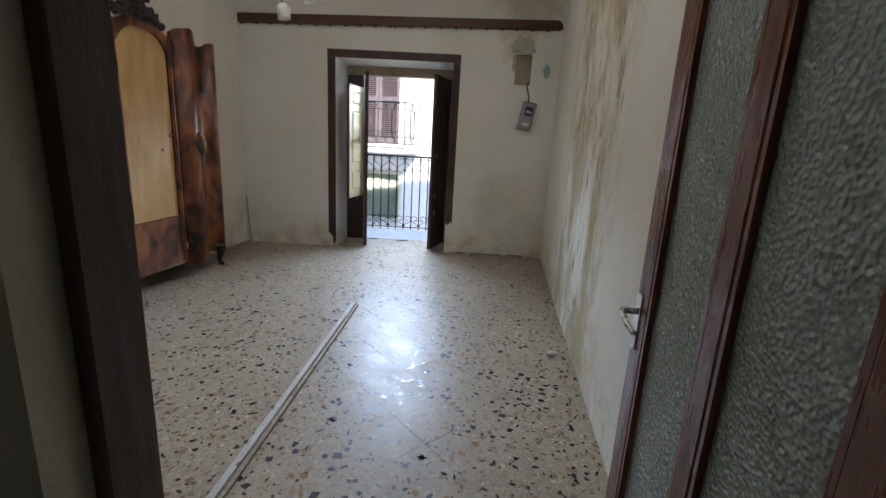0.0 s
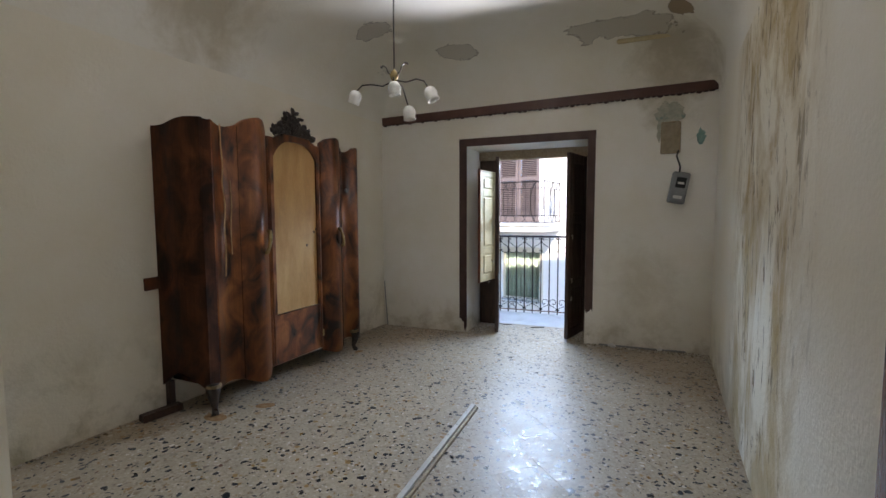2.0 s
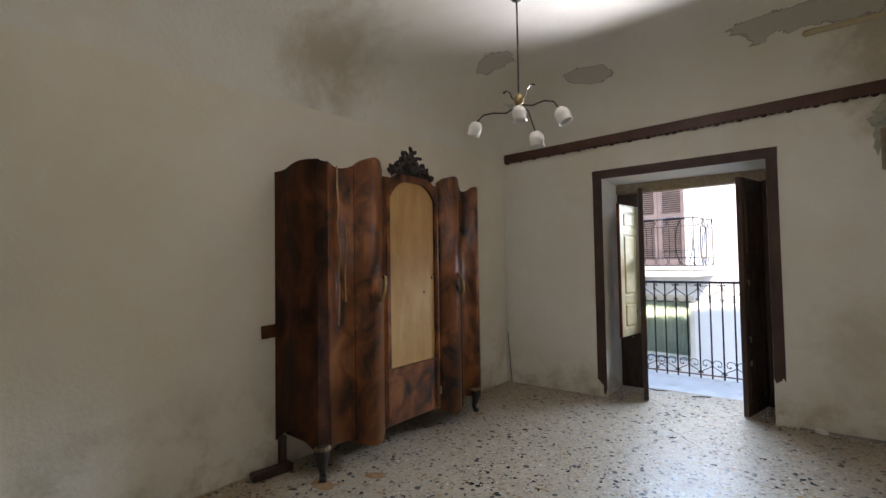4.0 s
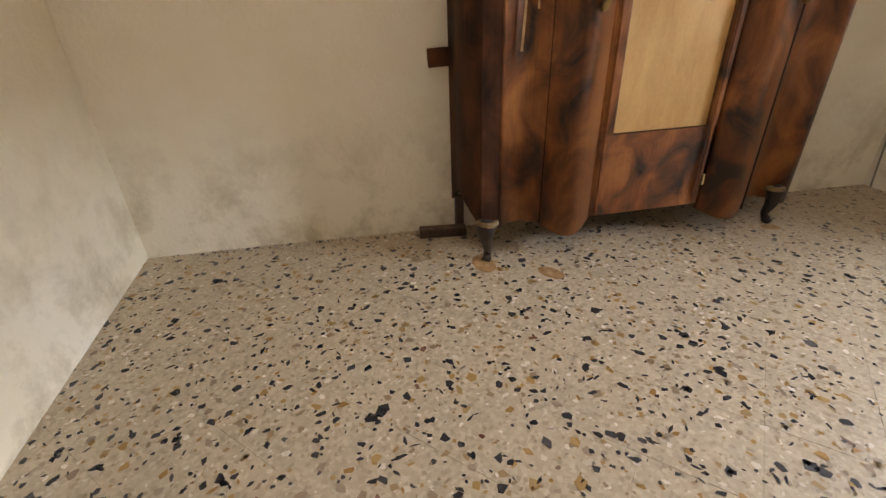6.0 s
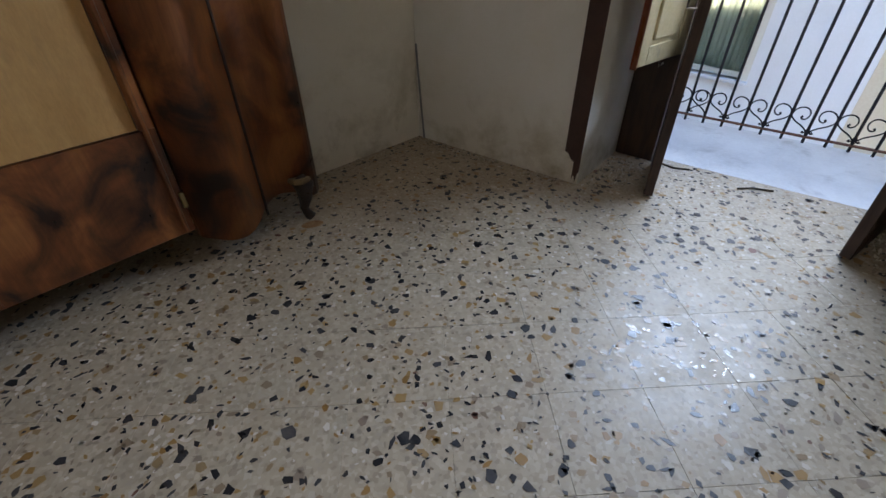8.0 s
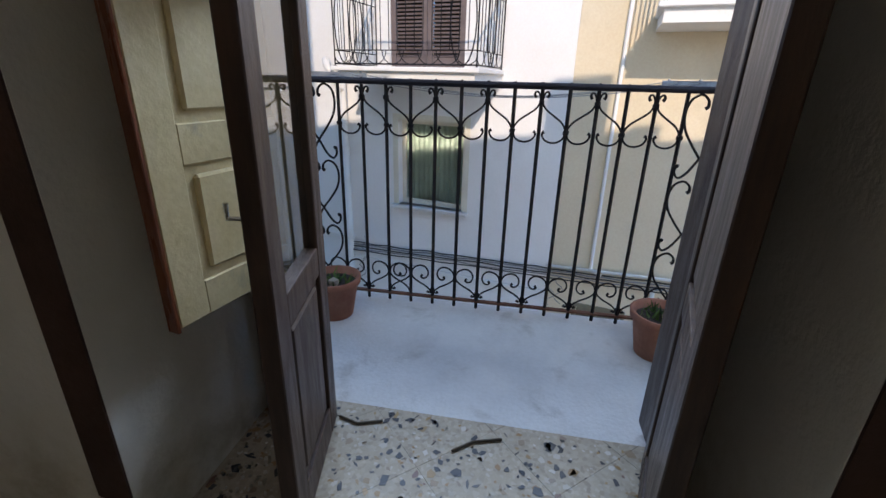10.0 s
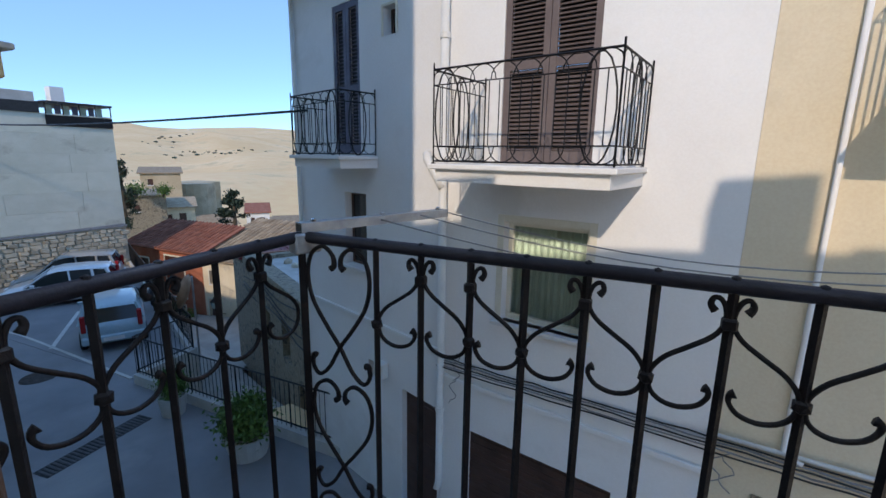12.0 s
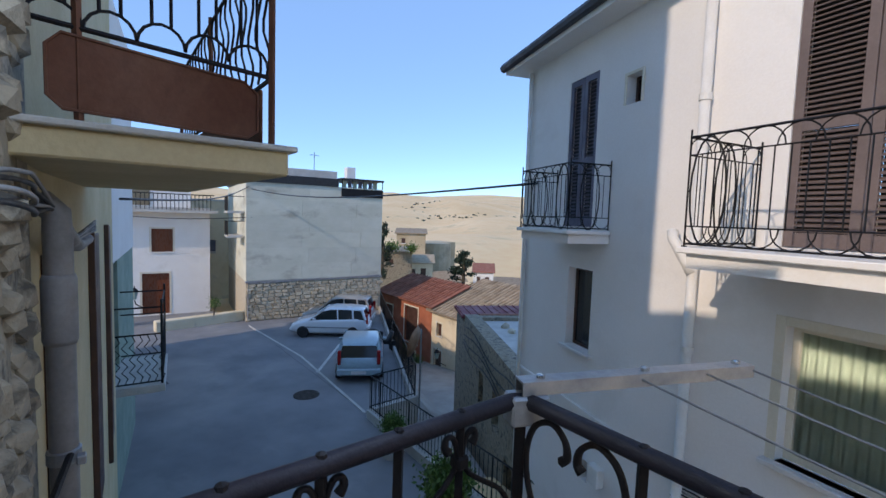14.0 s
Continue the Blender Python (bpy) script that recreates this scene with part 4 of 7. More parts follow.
part("lead", tubed([(-0.02, -0.03, 0.15), (-0.025, -0.05, 0.2), (-0.05, -0.04, 0.25), (-0.075, -0.02, 0.3), (-0.07, -0.012, 0.36)], 0.007, 6), BLACK, meter, smooth=True)


def patch(name, cx, cz, w, h, material, label, seed, depth=0.002):
    """A ragged patch of bare plaster on the north wall."""
    rr = random.Random(seed)
    n = 26
    pts = [(cx + w * math.cos(k * math.tau / n) * rr.uniform(0.55, 1), cz + h * math.sin(k * math.tau / n) * rr.uniform(0.55, 1)) for k in range(n)]
    return tagged(finish(name, extrude_xz(bmesh.new(), pts, -depth, -0.0004), material), label, "wall patch", "", "structure")


MINT = surface("old_mint_paint", (0.2, 0.36, 0.33), (0.3, 0.46, 0.42), 20, 80, 0.9, 0.2)
MOTTLE = surface("mottled_old_paint", (0.32, 0.33, 0.27), (0.5, 0.46, 0.36), 16, 60, 0.95, 0.3, stain=(0.18, 0.27, 0.24), stain_scale=14)
patch("wall_patch", 1.725, 2.12, 0.05, 0.085, MINT, "flaked patch showing old mint paint", 2)
patch("wall_patch", 1.46, 2.36, 0.16, 0.14, MOTTLE, "flaked mottled patch above the niche", 3)
patch("wall_patch", 1.37, 2.2, 0.035, 0.13, MOTTLE, "flaked strip beside the niche", 5)

# thin conduit leaning in the corner
cable = finish("wall_conduit", tubed([(west(0) + 0.055, -0.012, 0.005), (west(0) + 0.03, -0.01, 0.3), (west(0) + 0.014, -0.01, 0.56)], 0.006, 6), PIPE_GREY, None, True)
tagged(cable, "thin grey conduit standing in the corner", "conduit")

# batten on the floor
batten = thing("timber_batten", (0.703, -2.75, 0), 0, "long whitewashed timber batten lying on the floor", "batten")
batten.matrix_world = pose(0.082, -1.95, 0, 0, 0, math.degrees(math.atan2(-1.95, -0.03)) )
part("strip", boxed(0, 2.3, -0.026, 0.004, 0.0, 0.03, bevel=0.002), WOOD_WHITE, batten)
part("lip", boxed(0, 2.3, 0.0045, 0.024, 0.0, 0.016, bevel=0.002), WOOD_RAW, batten)


# ---- own balcony ----
BAL_L, BAL_R, BAL_F, RAIL_Z, STEP = -0.92, 1.04, 1.475, 1.073, 0.118
structure("balcony_slab", boxed(BAL_L - 0.06, BAL_R + 0.06, OUT + 0.001, BAL_F + 0.06, -0.2, -0.045, bevel=0.01), surface("pale_screed", (0.6, 0.58, 0.54), (0.74, 0.72, 0.67), 3.0, 60, 0.85, 0.25, stain=(0.5, 0.47, 0.42), stain_scale=4.0), "worn pale concrete balcony slab")

railing = thing("balcony_railing", label="wrought iron balcony railing with scrolled hearts", category="railing")


def scroll_top(bm, put, s):
    """The S-shaped scroll between a bar with curls and its neighbour, on the side s."""
    line = [(0.024, -0.047), (0.031, -0.036), (0.027, -0.024), (0.016, -0.026), (0.007, -0.045), (0.007, -0.07), (0.022, -0.095), (0.055, -0.12), (0.09, -0.145), (0.11, -0.172), (0.113, -0.195), (0.107, -0.218), (0.088, -0.234), (0.06, -0.239), (0.032, -0.23), (0.017, -0.212), (0.016, -0.198), (0.024, -0.192)]
    tube(bm, smooth_line([put(s * d, z) for d, z in line], 3), spread_radii([0.008, 0.006] + [0.0048] * (len(line) - 4) + [0.006, 0.009], 3), 6)


def scroll_foot(bm, put, s):
    line = [(0.062, 0.122), (0.055, 0.112), (0.066, 0.103), (0.084, 0.11), (0.094, 0.132), (0.088, 0.158), (0.068, 0.174), (0.042, 0.174), (0.018, 0.16), (0.006, 0.138), (0.008, 0.11), (0.035, 0.085), (0.08, 0.06), (0.106, 0.035), (0.112, 0.012)]
    tube(bm, smooth_line([put(s * d, z) for d, z in line], 3), spread_radii([0.007, 0.0055] + [0.0045] * (len(line) - 2), 3), 6)


def heart(bm, put, x0, x1, z0, z1):
    """One of the large hearts that fill an end panel; its tails cross and curl outwards."""
    h, c, w = z1 - z0, (x0 + x1) / 2, (x1 - x0) / 2
    for s in (-1, 1):
        line = [(0.2, 0.84), (0.1, 0.87), (0.16, 0.94), (0.45, 0.99), (0.82, 0.93), (0.97, 0.78), (0.84, 0.6), (0.42, 0.42), (0.0, 0.27), (-0.38, 0.1), (-0.72, 0.03), (-0.92, 0.09), (-0.9, 0.17), (-0.8, 0.17)]
        tube(bm, smooth_line([put(c + s * d * w, z0 + f * h) for d, f in line], 5), spread_radii([0.009, 0.007] + [0.0055] * 10 + [0.007, 0.009], 5), 6)


def rail_run(put, bars, sides, height=RAIL_Z):
    """Upright bars at the places given; sides tells where each carries scrolls. put maps (along, z) to the world."""
    for d, curls in zip(bars, sides):
        bar = part("bar", tubed([put(d, -0.04), put(d, height - 0.01)], 0.0085, 4), IRON, railing)
        for s in curls:
            bm = bmesh.new()
            scroll_top(bm, lambda a, z: put(d + a, height + z), s)
            part("scroll", bm, IRON, bar, smooth=True)
            bm = tubed([put(d + s * a, z) for a, z in ((0.006, 0.05), (0.01, 0.03), (0.02, 0.022), (0.028, 0.03))], [0.005, 0.005, 0.006, 0.009], 6)
            part("foot_curl", bm, IRON, bar, smooth=True)
        if curls:
            p = put(d, height - 0.068)
            part("collar", boxed(p.x - 0.012, p.x + 0.012, p.y - 0.012, p.y + 0.012, p.z - 0.011, p.z + 0.011, bevel=0.004), IRON, bar)
        if len(curls) < 2:
            for r, z in ((0.016, height - 0.192), (0.012, 0.14)):
                bm = bmesh.new()
                bmesh.ops.create_icosphere(bm, subdivisions=1, radius=r, matrix=Matrix.Translation(put(d, z)))
                part("knot", bm, IRON, bar)
            for s in (-1, 1):
                bm = bmesh.new()
                scroll_foot(bm, lambda a, z: put(d + a, z), s)
                part("scroll", bm, IRON, bar, smooth=True)
        part("rivet", lathe(bmesh.new(), [(0.0, 0.012), (0.007, 0.009), (0.01, 0.0)], 8, tuple(put(d, height + 0.006))), IRON, bar)


front = lambda a, z: Vector((a, BAL_F, z))
FIRST = BAL_L + 0.221
bars = [FIRST + STEP * k for k in range(14)]
rail_run(front, bars, [(), (-1, 1), (1,)] + [(), (-1, 1)] * 5 + [()])
left = lambda a, z: Vector((BAL_L, BAL_F - a, z))
right = lambda a, z: Vector((BAL_R, BAL_F - a, z))
for put in (left, right):
    rail_run(put, [0.137 + 0.113 * k for k in range(6)], [(-1, 1), ()] * 3)
for putter in (lambda a, z: Vector((BAL_L + a, BAL_F, z)), lambda a, z: Vector((BAL_R - a, BAL_F, z))):
    for a, b in ((0.03, 0.36), (0.36, 0.70), (0.70, 1.06)):
        bm = bmesh.new()
        heart(bm, putter, 0.014, 0.205, a, b)
        part("heart", bm, IRON, railing, smooth=True)
for x in (BAL_L, BAL_R):
    part("corner_post", tubed([(x, BAL_F, -0.045), (x, BAL_F, RAIL_Z + 0.012)], 0.013, 4), IRON, railing)
rail_bm = bmesh.new()
tube(rail_bm, [(BAL_L, OUT - 0.02, RAIL_Z - 0.004), (BAL_L, BAL_F - 0.25, RAIL_Z), (BAL_L, BAL_F - 0.02, RAIL_Z + 0.002), (BAL_L + 0.02, BAL_F, RAIL_Z + 0.002), (0.0, BAL_F, RAIL_Z - 0.001), (BAL_R - 0.02, BAL_F, RAIL_Z + 0.002), (BAL_R, BAL_F - 0.02, RAIL_Z), (BAL_R, OUT - 0.02, RAIL_Z)], 0.0145, 8)
part("top_rail", rail_bm, surface("worn_rail_paint", (0.01, 0.008, 0.012), (0.022, 0.018, 0.026), 9, 90, 0.55, 0.2, gloss=0.3), railing, "worn purplish-black handrail", True)
bm = bmesh.new()
box(bm, BAL_L - 0.012, BAL_R + 0.012, BAL_F - 0.012, BAL_F + 0.012, -0.004, 0.006)
box(bm, BAL_L - 0.012, BAL_L + 0.012, OUT + 0.002, BAL_F - 0.013, -0.004, 0.006)
box(bm, BAL_R - 0.012, BAL_R + 0.012, OUT + 0.002, BAL_F - 0.013, -0.004, 0.006)
part("bottom_rail", bm, RUST, railing, "rusty flat bottom rail")

# clothes line arms and lines
arms = []
for x, tip in ((BAL_L, Vector((-0.735, 1.93, 1.106))), (BAL_R, Vector((0.86, 1.93, 1.106)))):
    s = 1 if x < 0 else -1
    arm = thing("clothesline_arm", (x + s * 0.006, BAL_F, RAIL_Z + 0.022), math.degrees(math.atan2(tip.y - BAL_F, tip.x - x)), "galvanised clothes line arm fixed to the railing corner", "clothesline arm", "clothesline arms")
    L = (Vector((tip.x, tip.y, 0)) - Vector((x, BAL_F, 0))).length
    section = ((-0.017, -0.008), (-0.013, -0.008), (-0.013, 0.012), (0.013, 0.012), (0.013, -0.008), (0.017, -0.008), (0.017, 0.016), (-0.017, 0.016))
    bm = bmesh.new()
    ends = [[bm.verts.new((q, y, z)) for y, z in section] for q in (-0.01, L)]
    for k in range(8):
        bm.faces.new((ends[0][k], ends[1][k], ends[1][(k + 1) % 8], ends[0][(k + 1) % 8]))
    bm.faces.new(ends[0])
    bm.faces.new(ends[1][::-1])
    part("channel", bm, GALV, arm)
    part("bracket", boxed(-0.03, 0.04, -0.022, 0.022, -0.06, -0.009, bevel=0.004), GALV, arm)
    for d in (0.03, L * 0.5, L - 0.03):
        part("bolt", lathe(bmesh.new(), [(0.008, 0.0), (0.008, 0.006), (0.0, 0.009)], 8, (d, 0, 0.0162)), STEEL, arm)
    arms.append((Vector((x, BAL_F, RAIL_Z + 0.03)), tip))
for f in (0.45, 0.75, 0.98):
    a, b = arms[0][0].lerp(arms[0][1], f), arms[1][0].lerp(arms[1][1], f)
    pts = [a.lerp(b, k / 14) - Vector((0, 0, 0.09 * math.sin(math.pi * k / 14))) for k in range(15)]
    tagged(finish("clothes_line", tubed(pts, 0.0022, 5), PIPE_GREY, None, True), "thin grey clothes line strung between the arms", "clothes line", "clothes lines")


def flower_pot(x, y, z, r, seed, planted=True):
    pot = thing("flower_pot", (x, y, z), 0, "terracotta pot with dry soil and straggly weeds", "flower pot", "balcony pots")
    part("body", lathe(bmesh.new(), [(r * 0.68, 0), (r * 0.93, r * 1.35), (r * 1.03, r * 1.36), (r * 1.05, r * 1.6), (r * 0.94, r * 1.6), (r * 0.86, r * 1.3), (0.0, r * 1.3)], 28), CLAY, pot, smooth=True)
    part("soil", lathe(bmesh.new(), [(0, r * 1.36), (r * 0.5, r * 1.37), (r * 0.86, r * 1.33)], 18), SOIL, pot)
    bm = bmesh.new()
    rr = random.Random(seed)
    for k in range(60):
        a, d = rr.uniform(0, math.tau), rr.uniform(0, r * 0.7)
        p = Vector((d * math.cos(a), d * math.sin(a), r * 1.36))
        q = p + Vector((rr.uniform(-0.03, 0.03), rr.uniform(-0.03, 0.03), rr.uniform(0.02, 0.06)))
        w = Vector((rr.uniform(-1, 1), rr.uniform(-1, 1), 0)).normalized() * 0.006
        bm.faces.new([bm.verts.new(v) for v in (p - w, p + w, q)])
    part("weeds", bm, LEAVES, pot)
    part("stone", bmesh_rock(r * 0.22, seed), STONE_PIECE, pot).location = (r * 0.1, -r * 0.2, r * 1.45)
    return pot


def bmesh_rock(r, seed):
    bm = bmesh.new()
    rr = random.Random(seed)
    bmesh.ops.create_icosphere(bm, subdivisions=1, radius=r)
    for v in bm.verts:
        v.co *= rr.uniform(0.7, 1.2)
    return bm


flower_pot(-0.69, 1.27, -0.045, 0.13, 1)
flower_pot(0.85, 1.25, -0.045, 0.13, 2)
flower_pot(-0.72, 0.86, -0.045, 0.1, 3)


# ---- houses opposite ----
def slats(parent, u0, u1, z0, z1, y, material, pitch=0.042, tilt=32):
    """Louvre slats, each a part sharing one mesh."""
    bm = boxed(0, u1 - u0, -0.022, 0.022, -0.004, 0.004, m=pose(0, 0, 0, tilt, 0, 0))
    first = part("slat", bm, material, parent)
    first.location = (u0, y, z0 + pitch / 2)
    n = int((z1 - z0) / pitch)
    for k in range(1, n):
        o = first.copy()
        scene.collection.objects.link(o)
        o.parent, o.location = parent, (u0, y, z0 + pitch / 2 + (z1 - z0 - pitch) * k / (n - 1))


def louvred(name, house, u0, u1, z0, z1, y, material, leaves=2, label="", pitch=0.042, mid=True):
    """A louvred shutter pair in an opening, in the house's own axes."""
    sh = thing(name, label=label, category="shutter", kind="structure")
    sh.matrix_world = house.matrix_world
    w = (u1 - u0) / leaves
    for k in range(leaves):
        a, b = u0 + k * w + 0.004, u0 + (k + 1) * w - 0.004
        bm = boxed(a, a + 0.07, y - 0.02, y + 0.02, z0, z1, bevel=0.003)
        leaf = part("shutter_leaf", bm, material, sh)
        st = 0.07
        part("stile", boxed(b - st, b, y - 0.02, y + 0.02, z0, z1, bevel=0.003), material, leaf)
        cuts = [z0, z0 + 0.12]
        if mid:
            c = z0 + (z1 - z0) * 0.42
            cuts += [c, c + 0.09]
        cuts += [z1 - 0.09, z1]
        for c0, c1 in zip(cuts[::2], cuts[1::2]):
            part("rail", boxed(a + st, b - st, y - 0.019, y + 0.019, c0, c1, bevel=0.003), material, leaf)
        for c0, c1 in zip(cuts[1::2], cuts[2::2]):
            # added black sheet in place of the shaded depth between the slats
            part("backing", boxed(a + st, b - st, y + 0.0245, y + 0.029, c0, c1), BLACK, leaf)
            slats(leaf, a + st, b - st, c0, c1, y, material, pitch)
    return sh


def arched_railing(parent, x0, x1, y_wall, y_front, z, h=0.95, gap=0.085):
    """A far balcony's railing: uprights, a row of arcs at top and foot, ovals at the corners."""
    sides = [((x0, y_wall), (x0, y_front)), ((x0, y_front), (x1, y_front)), ((x1, y_front), (x1, y_wall))]
    for (ax, ay), (bx, by) in sides:
        L = math.hypot(bx - ax, by - ay)
        d = Vector(((bx - ax) / L, (by - ay) / L, 0))
        o = Vector((ax, ay, z))
        n = max(3, round(L / gap))
        for zz, r in ((0.02, 0.008), (h, 0.010), (h - 0.14, 0.006), (0.16, 0.006)):
            part("rail", tubed([o + Vector((0, 0, zz)), o + d * L + Vector((0, 0, zz))], r, 5), IRON_FAR, parent)
        for k in range(n + 1):
            f = L * k / n
            ends = (0.0, h + (0.06 if k in (0, n) else 0)) if k in (0, n) else (0.16, h - 0.14)
            part("upright", tubed([o + d * f + Vector((0, 0, ends[0])), o + d * f + Vector((0, 0, ends[1]))], 0.009 if k in (0, n) else 0.0055, 4), IRON_FAR, parent)
        m2 = max(2, n // 2)
        for k in range(m2):
            c, r = L * (k + 0.5) / m2, L / m2 * 0.62
            for top in (True, False):
                pts = []
                for q in range(9):
                    a = math.pi * q / 8
                    zz = (h - 0.14 + 0.14 * math.sin(a)) if top else (0.16 - 0.14 * math.sin(a))
                    pts.append(o + d * min(max(c - r * math.cos(a), 0), L) + Vector((0, 0, zz)))
                part("arc", tubed(pts, 0.0055, 4), IRON_FAR, parent)
        for c in ((0.16, L - 0.16) if L > 1.2 else (L / 2,)):
            pts = [o + d * (c + 0.14 * math.cos(q * math.tau / 18)) + Vector((0, 0, h / 2 + 0.42 * math.sin(q * math.tau / 18))) for q in range(18)]
            part("oval", tubed(pts, 0.008, 5, closed=True), IRON_FAR, parent)


def slab(name, house, x0, x1, depth, z, label):
    sl = thing(name, label=label, category="balcony", kind="")
    sl.matrix_world = house.matrix_world
    part("slab", boxed(x0, x1, -depth, -0.004, z - 0.05, z, bevel=0.008), RENDER_WHITE, sl)
    bm = bmesh.new()
    prism(bm, [(x0 + 0.06, -depth + 0.06), (x1 - 0.06, -depth + 0.06), (x1 - 0.03, -0.004), (x0 + 0.03, -0.004)], z - 0.17, z - 0.051)
    part("moulding", bm, RENDER_WHITE, sl)
    return sl


def casing(house, u0, u1, z0, z1, material, w=0.09, y=-0.012, sill=False):
    bm = bmesh.new()
    box(bm, u0 - w, u0, y, -0.001, z0, z1 + w, bevel=0.003)
    box(bm, u1, u1 + w, y, -0.001, z0, z1 + w, bevel=0.003)
    box(bm, u0, u1, y, -0.001, z1, z1 + w, bevel=0.003)
    ob = part("window_surround", bm, material, house)
    if sill:
        part("sill", boxed(u0 - 0.1, u1 + 0.1, -0.09, 0.1, z0 - 0.045, z0, bevel=0.006), MARBLE, house, "pale marble sill")
    return ob


SLATE = surface("slate_gutter_paint", (0.03, 0.032, 0.04), (0.05, 0.052, 0.062), 3, 50, 0.5, 0.05)
GROUND = lambda x: -4.2 + 0.03 * x
white = thing("white_house", (-0.165, 5.168, 0), -12, "three-storey white rendered house with balconies and brown shutters", "house")
W_TOP = 4.0
holes = [(-1.51, -0.48, 1.222, 3.5), (-1.415, -0.44, -0.62, 0.565), (-1.85, 0.02, -4.5, -2.26)]
part("wall", pierced(-2.27, 0.85, -4.9, W_TOP, 0, 0.35, holes), RENDER_WHITE, white)
part("plinth_band", boxed(-2.27, 0.85, -0.05, -0.001, -1.62, -1.56, bevel=0.006), RENDER_WHITE, white)
louvred("window_shutter_upper", white, -1.51, -0.48, 1.23, 3.5, 0.03, SHUT_BROWN, 2, "tall brown louvred balcony shutters, closed")
b1 = slab("balcony_opposite", white, -1.76, 0.04, 1.0, 1.21, "white moulded balcony slab with a black arched railing")
r1 = part("railing", boxed(-1.73, -1.70, -0.97, -0.94, 1.2, 1.22), IRON_FAR, b1)
arched_railing(r1, -1.72, 0.0, -0.01, -0.95, 1.215, 0.86, 0.1)
# green-curtained window
casing(white, -1.415, -0.44, -0.62, 0.565, FRAME_CREAM, 0.08, -0.006, True)
gw = part("window", boxed(-1.415, -1.36, 0.12, 0.17, -0.62, 0.565, bevel=0.003), FRAME_CREAM, white)
for a in ((-0.495, -0.44, -0.62, 0.565), (-1.36, -0.495, -0.62, -0.555), (-1.36, -0.495, 0.51, 0.565)):
    part("window_frame", boxed(a[0], a[1], 0.12, 0.17, a[2], a[3], bevel=0.003), FRAME_CREAM, gw)
pane = part("pane", boxed(-1.36, -0.495, 0.143, 0.147, -0.555, 0.51), PANE_CLEAR, gw)
pane.visible_shadow = False
bm = bmesh.new()
n = 80
cols = []
for k in range(n + 1):
    f = k / n
    cols.append([bm.verts.new((-1.4 + 0.94 * f, 0.24 + 0.016 * math.sin(f * 75) + 0.008 * math.sin(f * 31), z)) for z in (-0.6, 0.38 + 0.02 * math.sin(f * 40), 0.55)])
for a, b in zip(cols, cols[1:]):
    bm.faces.new((a[0], b[0], b[1], a[1]))
    bm.faces.new((a[1], b[1], b[2], a[2]))
part("curtain", bm, CURTAIN, gw, "pale green gathered curtain", True)
# black board put in for the unlit room behind the curtain
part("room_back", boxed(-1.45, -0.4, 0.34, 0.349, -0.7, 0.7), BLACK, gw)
# garage shutter with horizontal ribs
gar = part("garage_door", boxed(-1.85, 0.02, 0.12, 0.14, -4.5, -2.26), DOOR_BROWN, white, "brown ribbed garage shutter")
rib = part("rib", boxed(-1.85, 0.02, 0.1, 0.1195, -0.045, 0.045, bevel=0.01), DOOR_BROWN, gar)
rib.location = (0, 0, -2.33)
for k in range(1, 21):
    o = rib.copy()
    scene.collection.objects.link(o)
    o.parent, o.location = gar, (0, 0, -2.33 - 0.1 * k)
# eave and gutter
part("eave", boxed(-2.45, 3.2, -0.35, 0.3, W_TOP + 0.001, W_TOP + 0.09), RENDER_WHITE, white)
part("gutter", tubed([(-2.5, -0.38, W_TOP + 0.12), (3.2, -0.38, W_TOP + 0.12)], 0.06, 8), SLATE, white)
# drain pipe between the two wings, with its swan neck
part("drain_pipe", tubed([(-2.24, -0.07, W_TOP), (-2.24, -0.07, -3.2), (-2.24, -0.12, -3.3)], 0.05, 10), PIPE_WHITE, white, smooth=True)
part("swan_neck", tubed([(-2.5, -0.06, 1.32), (-2.47, -0.09, 1.24), (-2.3, -0.09, 1.0), (-2.24, -0.08, 0.9)], 0.055, 10), PIPE_WHITE, white, smooth=True)
for z in (2.6, 0.1, -1.3, -2.1):
    part("pipe_collar", lathe(bmesh.new(), [(0.062, 0), (0.062, 0.06)], 10, (-2.24, -0.07, z)), PIPE_WHITE, white)
plate14 = part("number_plate", boxed(0.26, 0.38, -0.012, -0.001, -2.41, -2.31, bevel=0.003), MARBLE, white)
text_part("number", "14", 0.08, pose(0.32, -0.014, -2.36, 90, 0, 0), BLACK, plate14)

wing = thing("white_house_wing", (-2.39, 5.64, 0), -20, "white rendered side wing with blue-grey shutters and gutter", "house")
holes = [(-2.4, -1.72, 1.3, 3.43), (-1.16, -0.9, 2.83, 3.18), (-2.2, -1.63, -0.45, 0.71), (-0.82, -0.05, -4.5, -2.15), (-1.65, -1.5, -2.25, -1.95)]
part("wall", pierced(-3.58, -0.02, -7.5, W_TOP - 0.05, 0, 0.35, holes), RENDER_WHITE, wing)
part("end_wall", boxed(-3.58, -3.3, 0.351, 5.0, -7.5, W_TOP - 0.05), RENDER_WHITE, wing)
louvred("window_shutter_wing", wing, -2.4, -1.72, 1.31, 3.43, 0.03, SHUT_BLUE, 2, "slate-blue louvred balcony shutters, closed", 0.05)
b2 = slab("balcony_wing", wing, -2.67, -1.3, 0.66, 1.27, "small white balcony slab with a black arched railing")
r2 = part("railing", boxed(-2.64, -2.61, -0.63, -0.6, 1.26, 1.28), IRON_FAR, b2)
arched_railing(r2, -2.63, -1.36, -0.01, -0.61, 1.275, 0.84, 0.1)
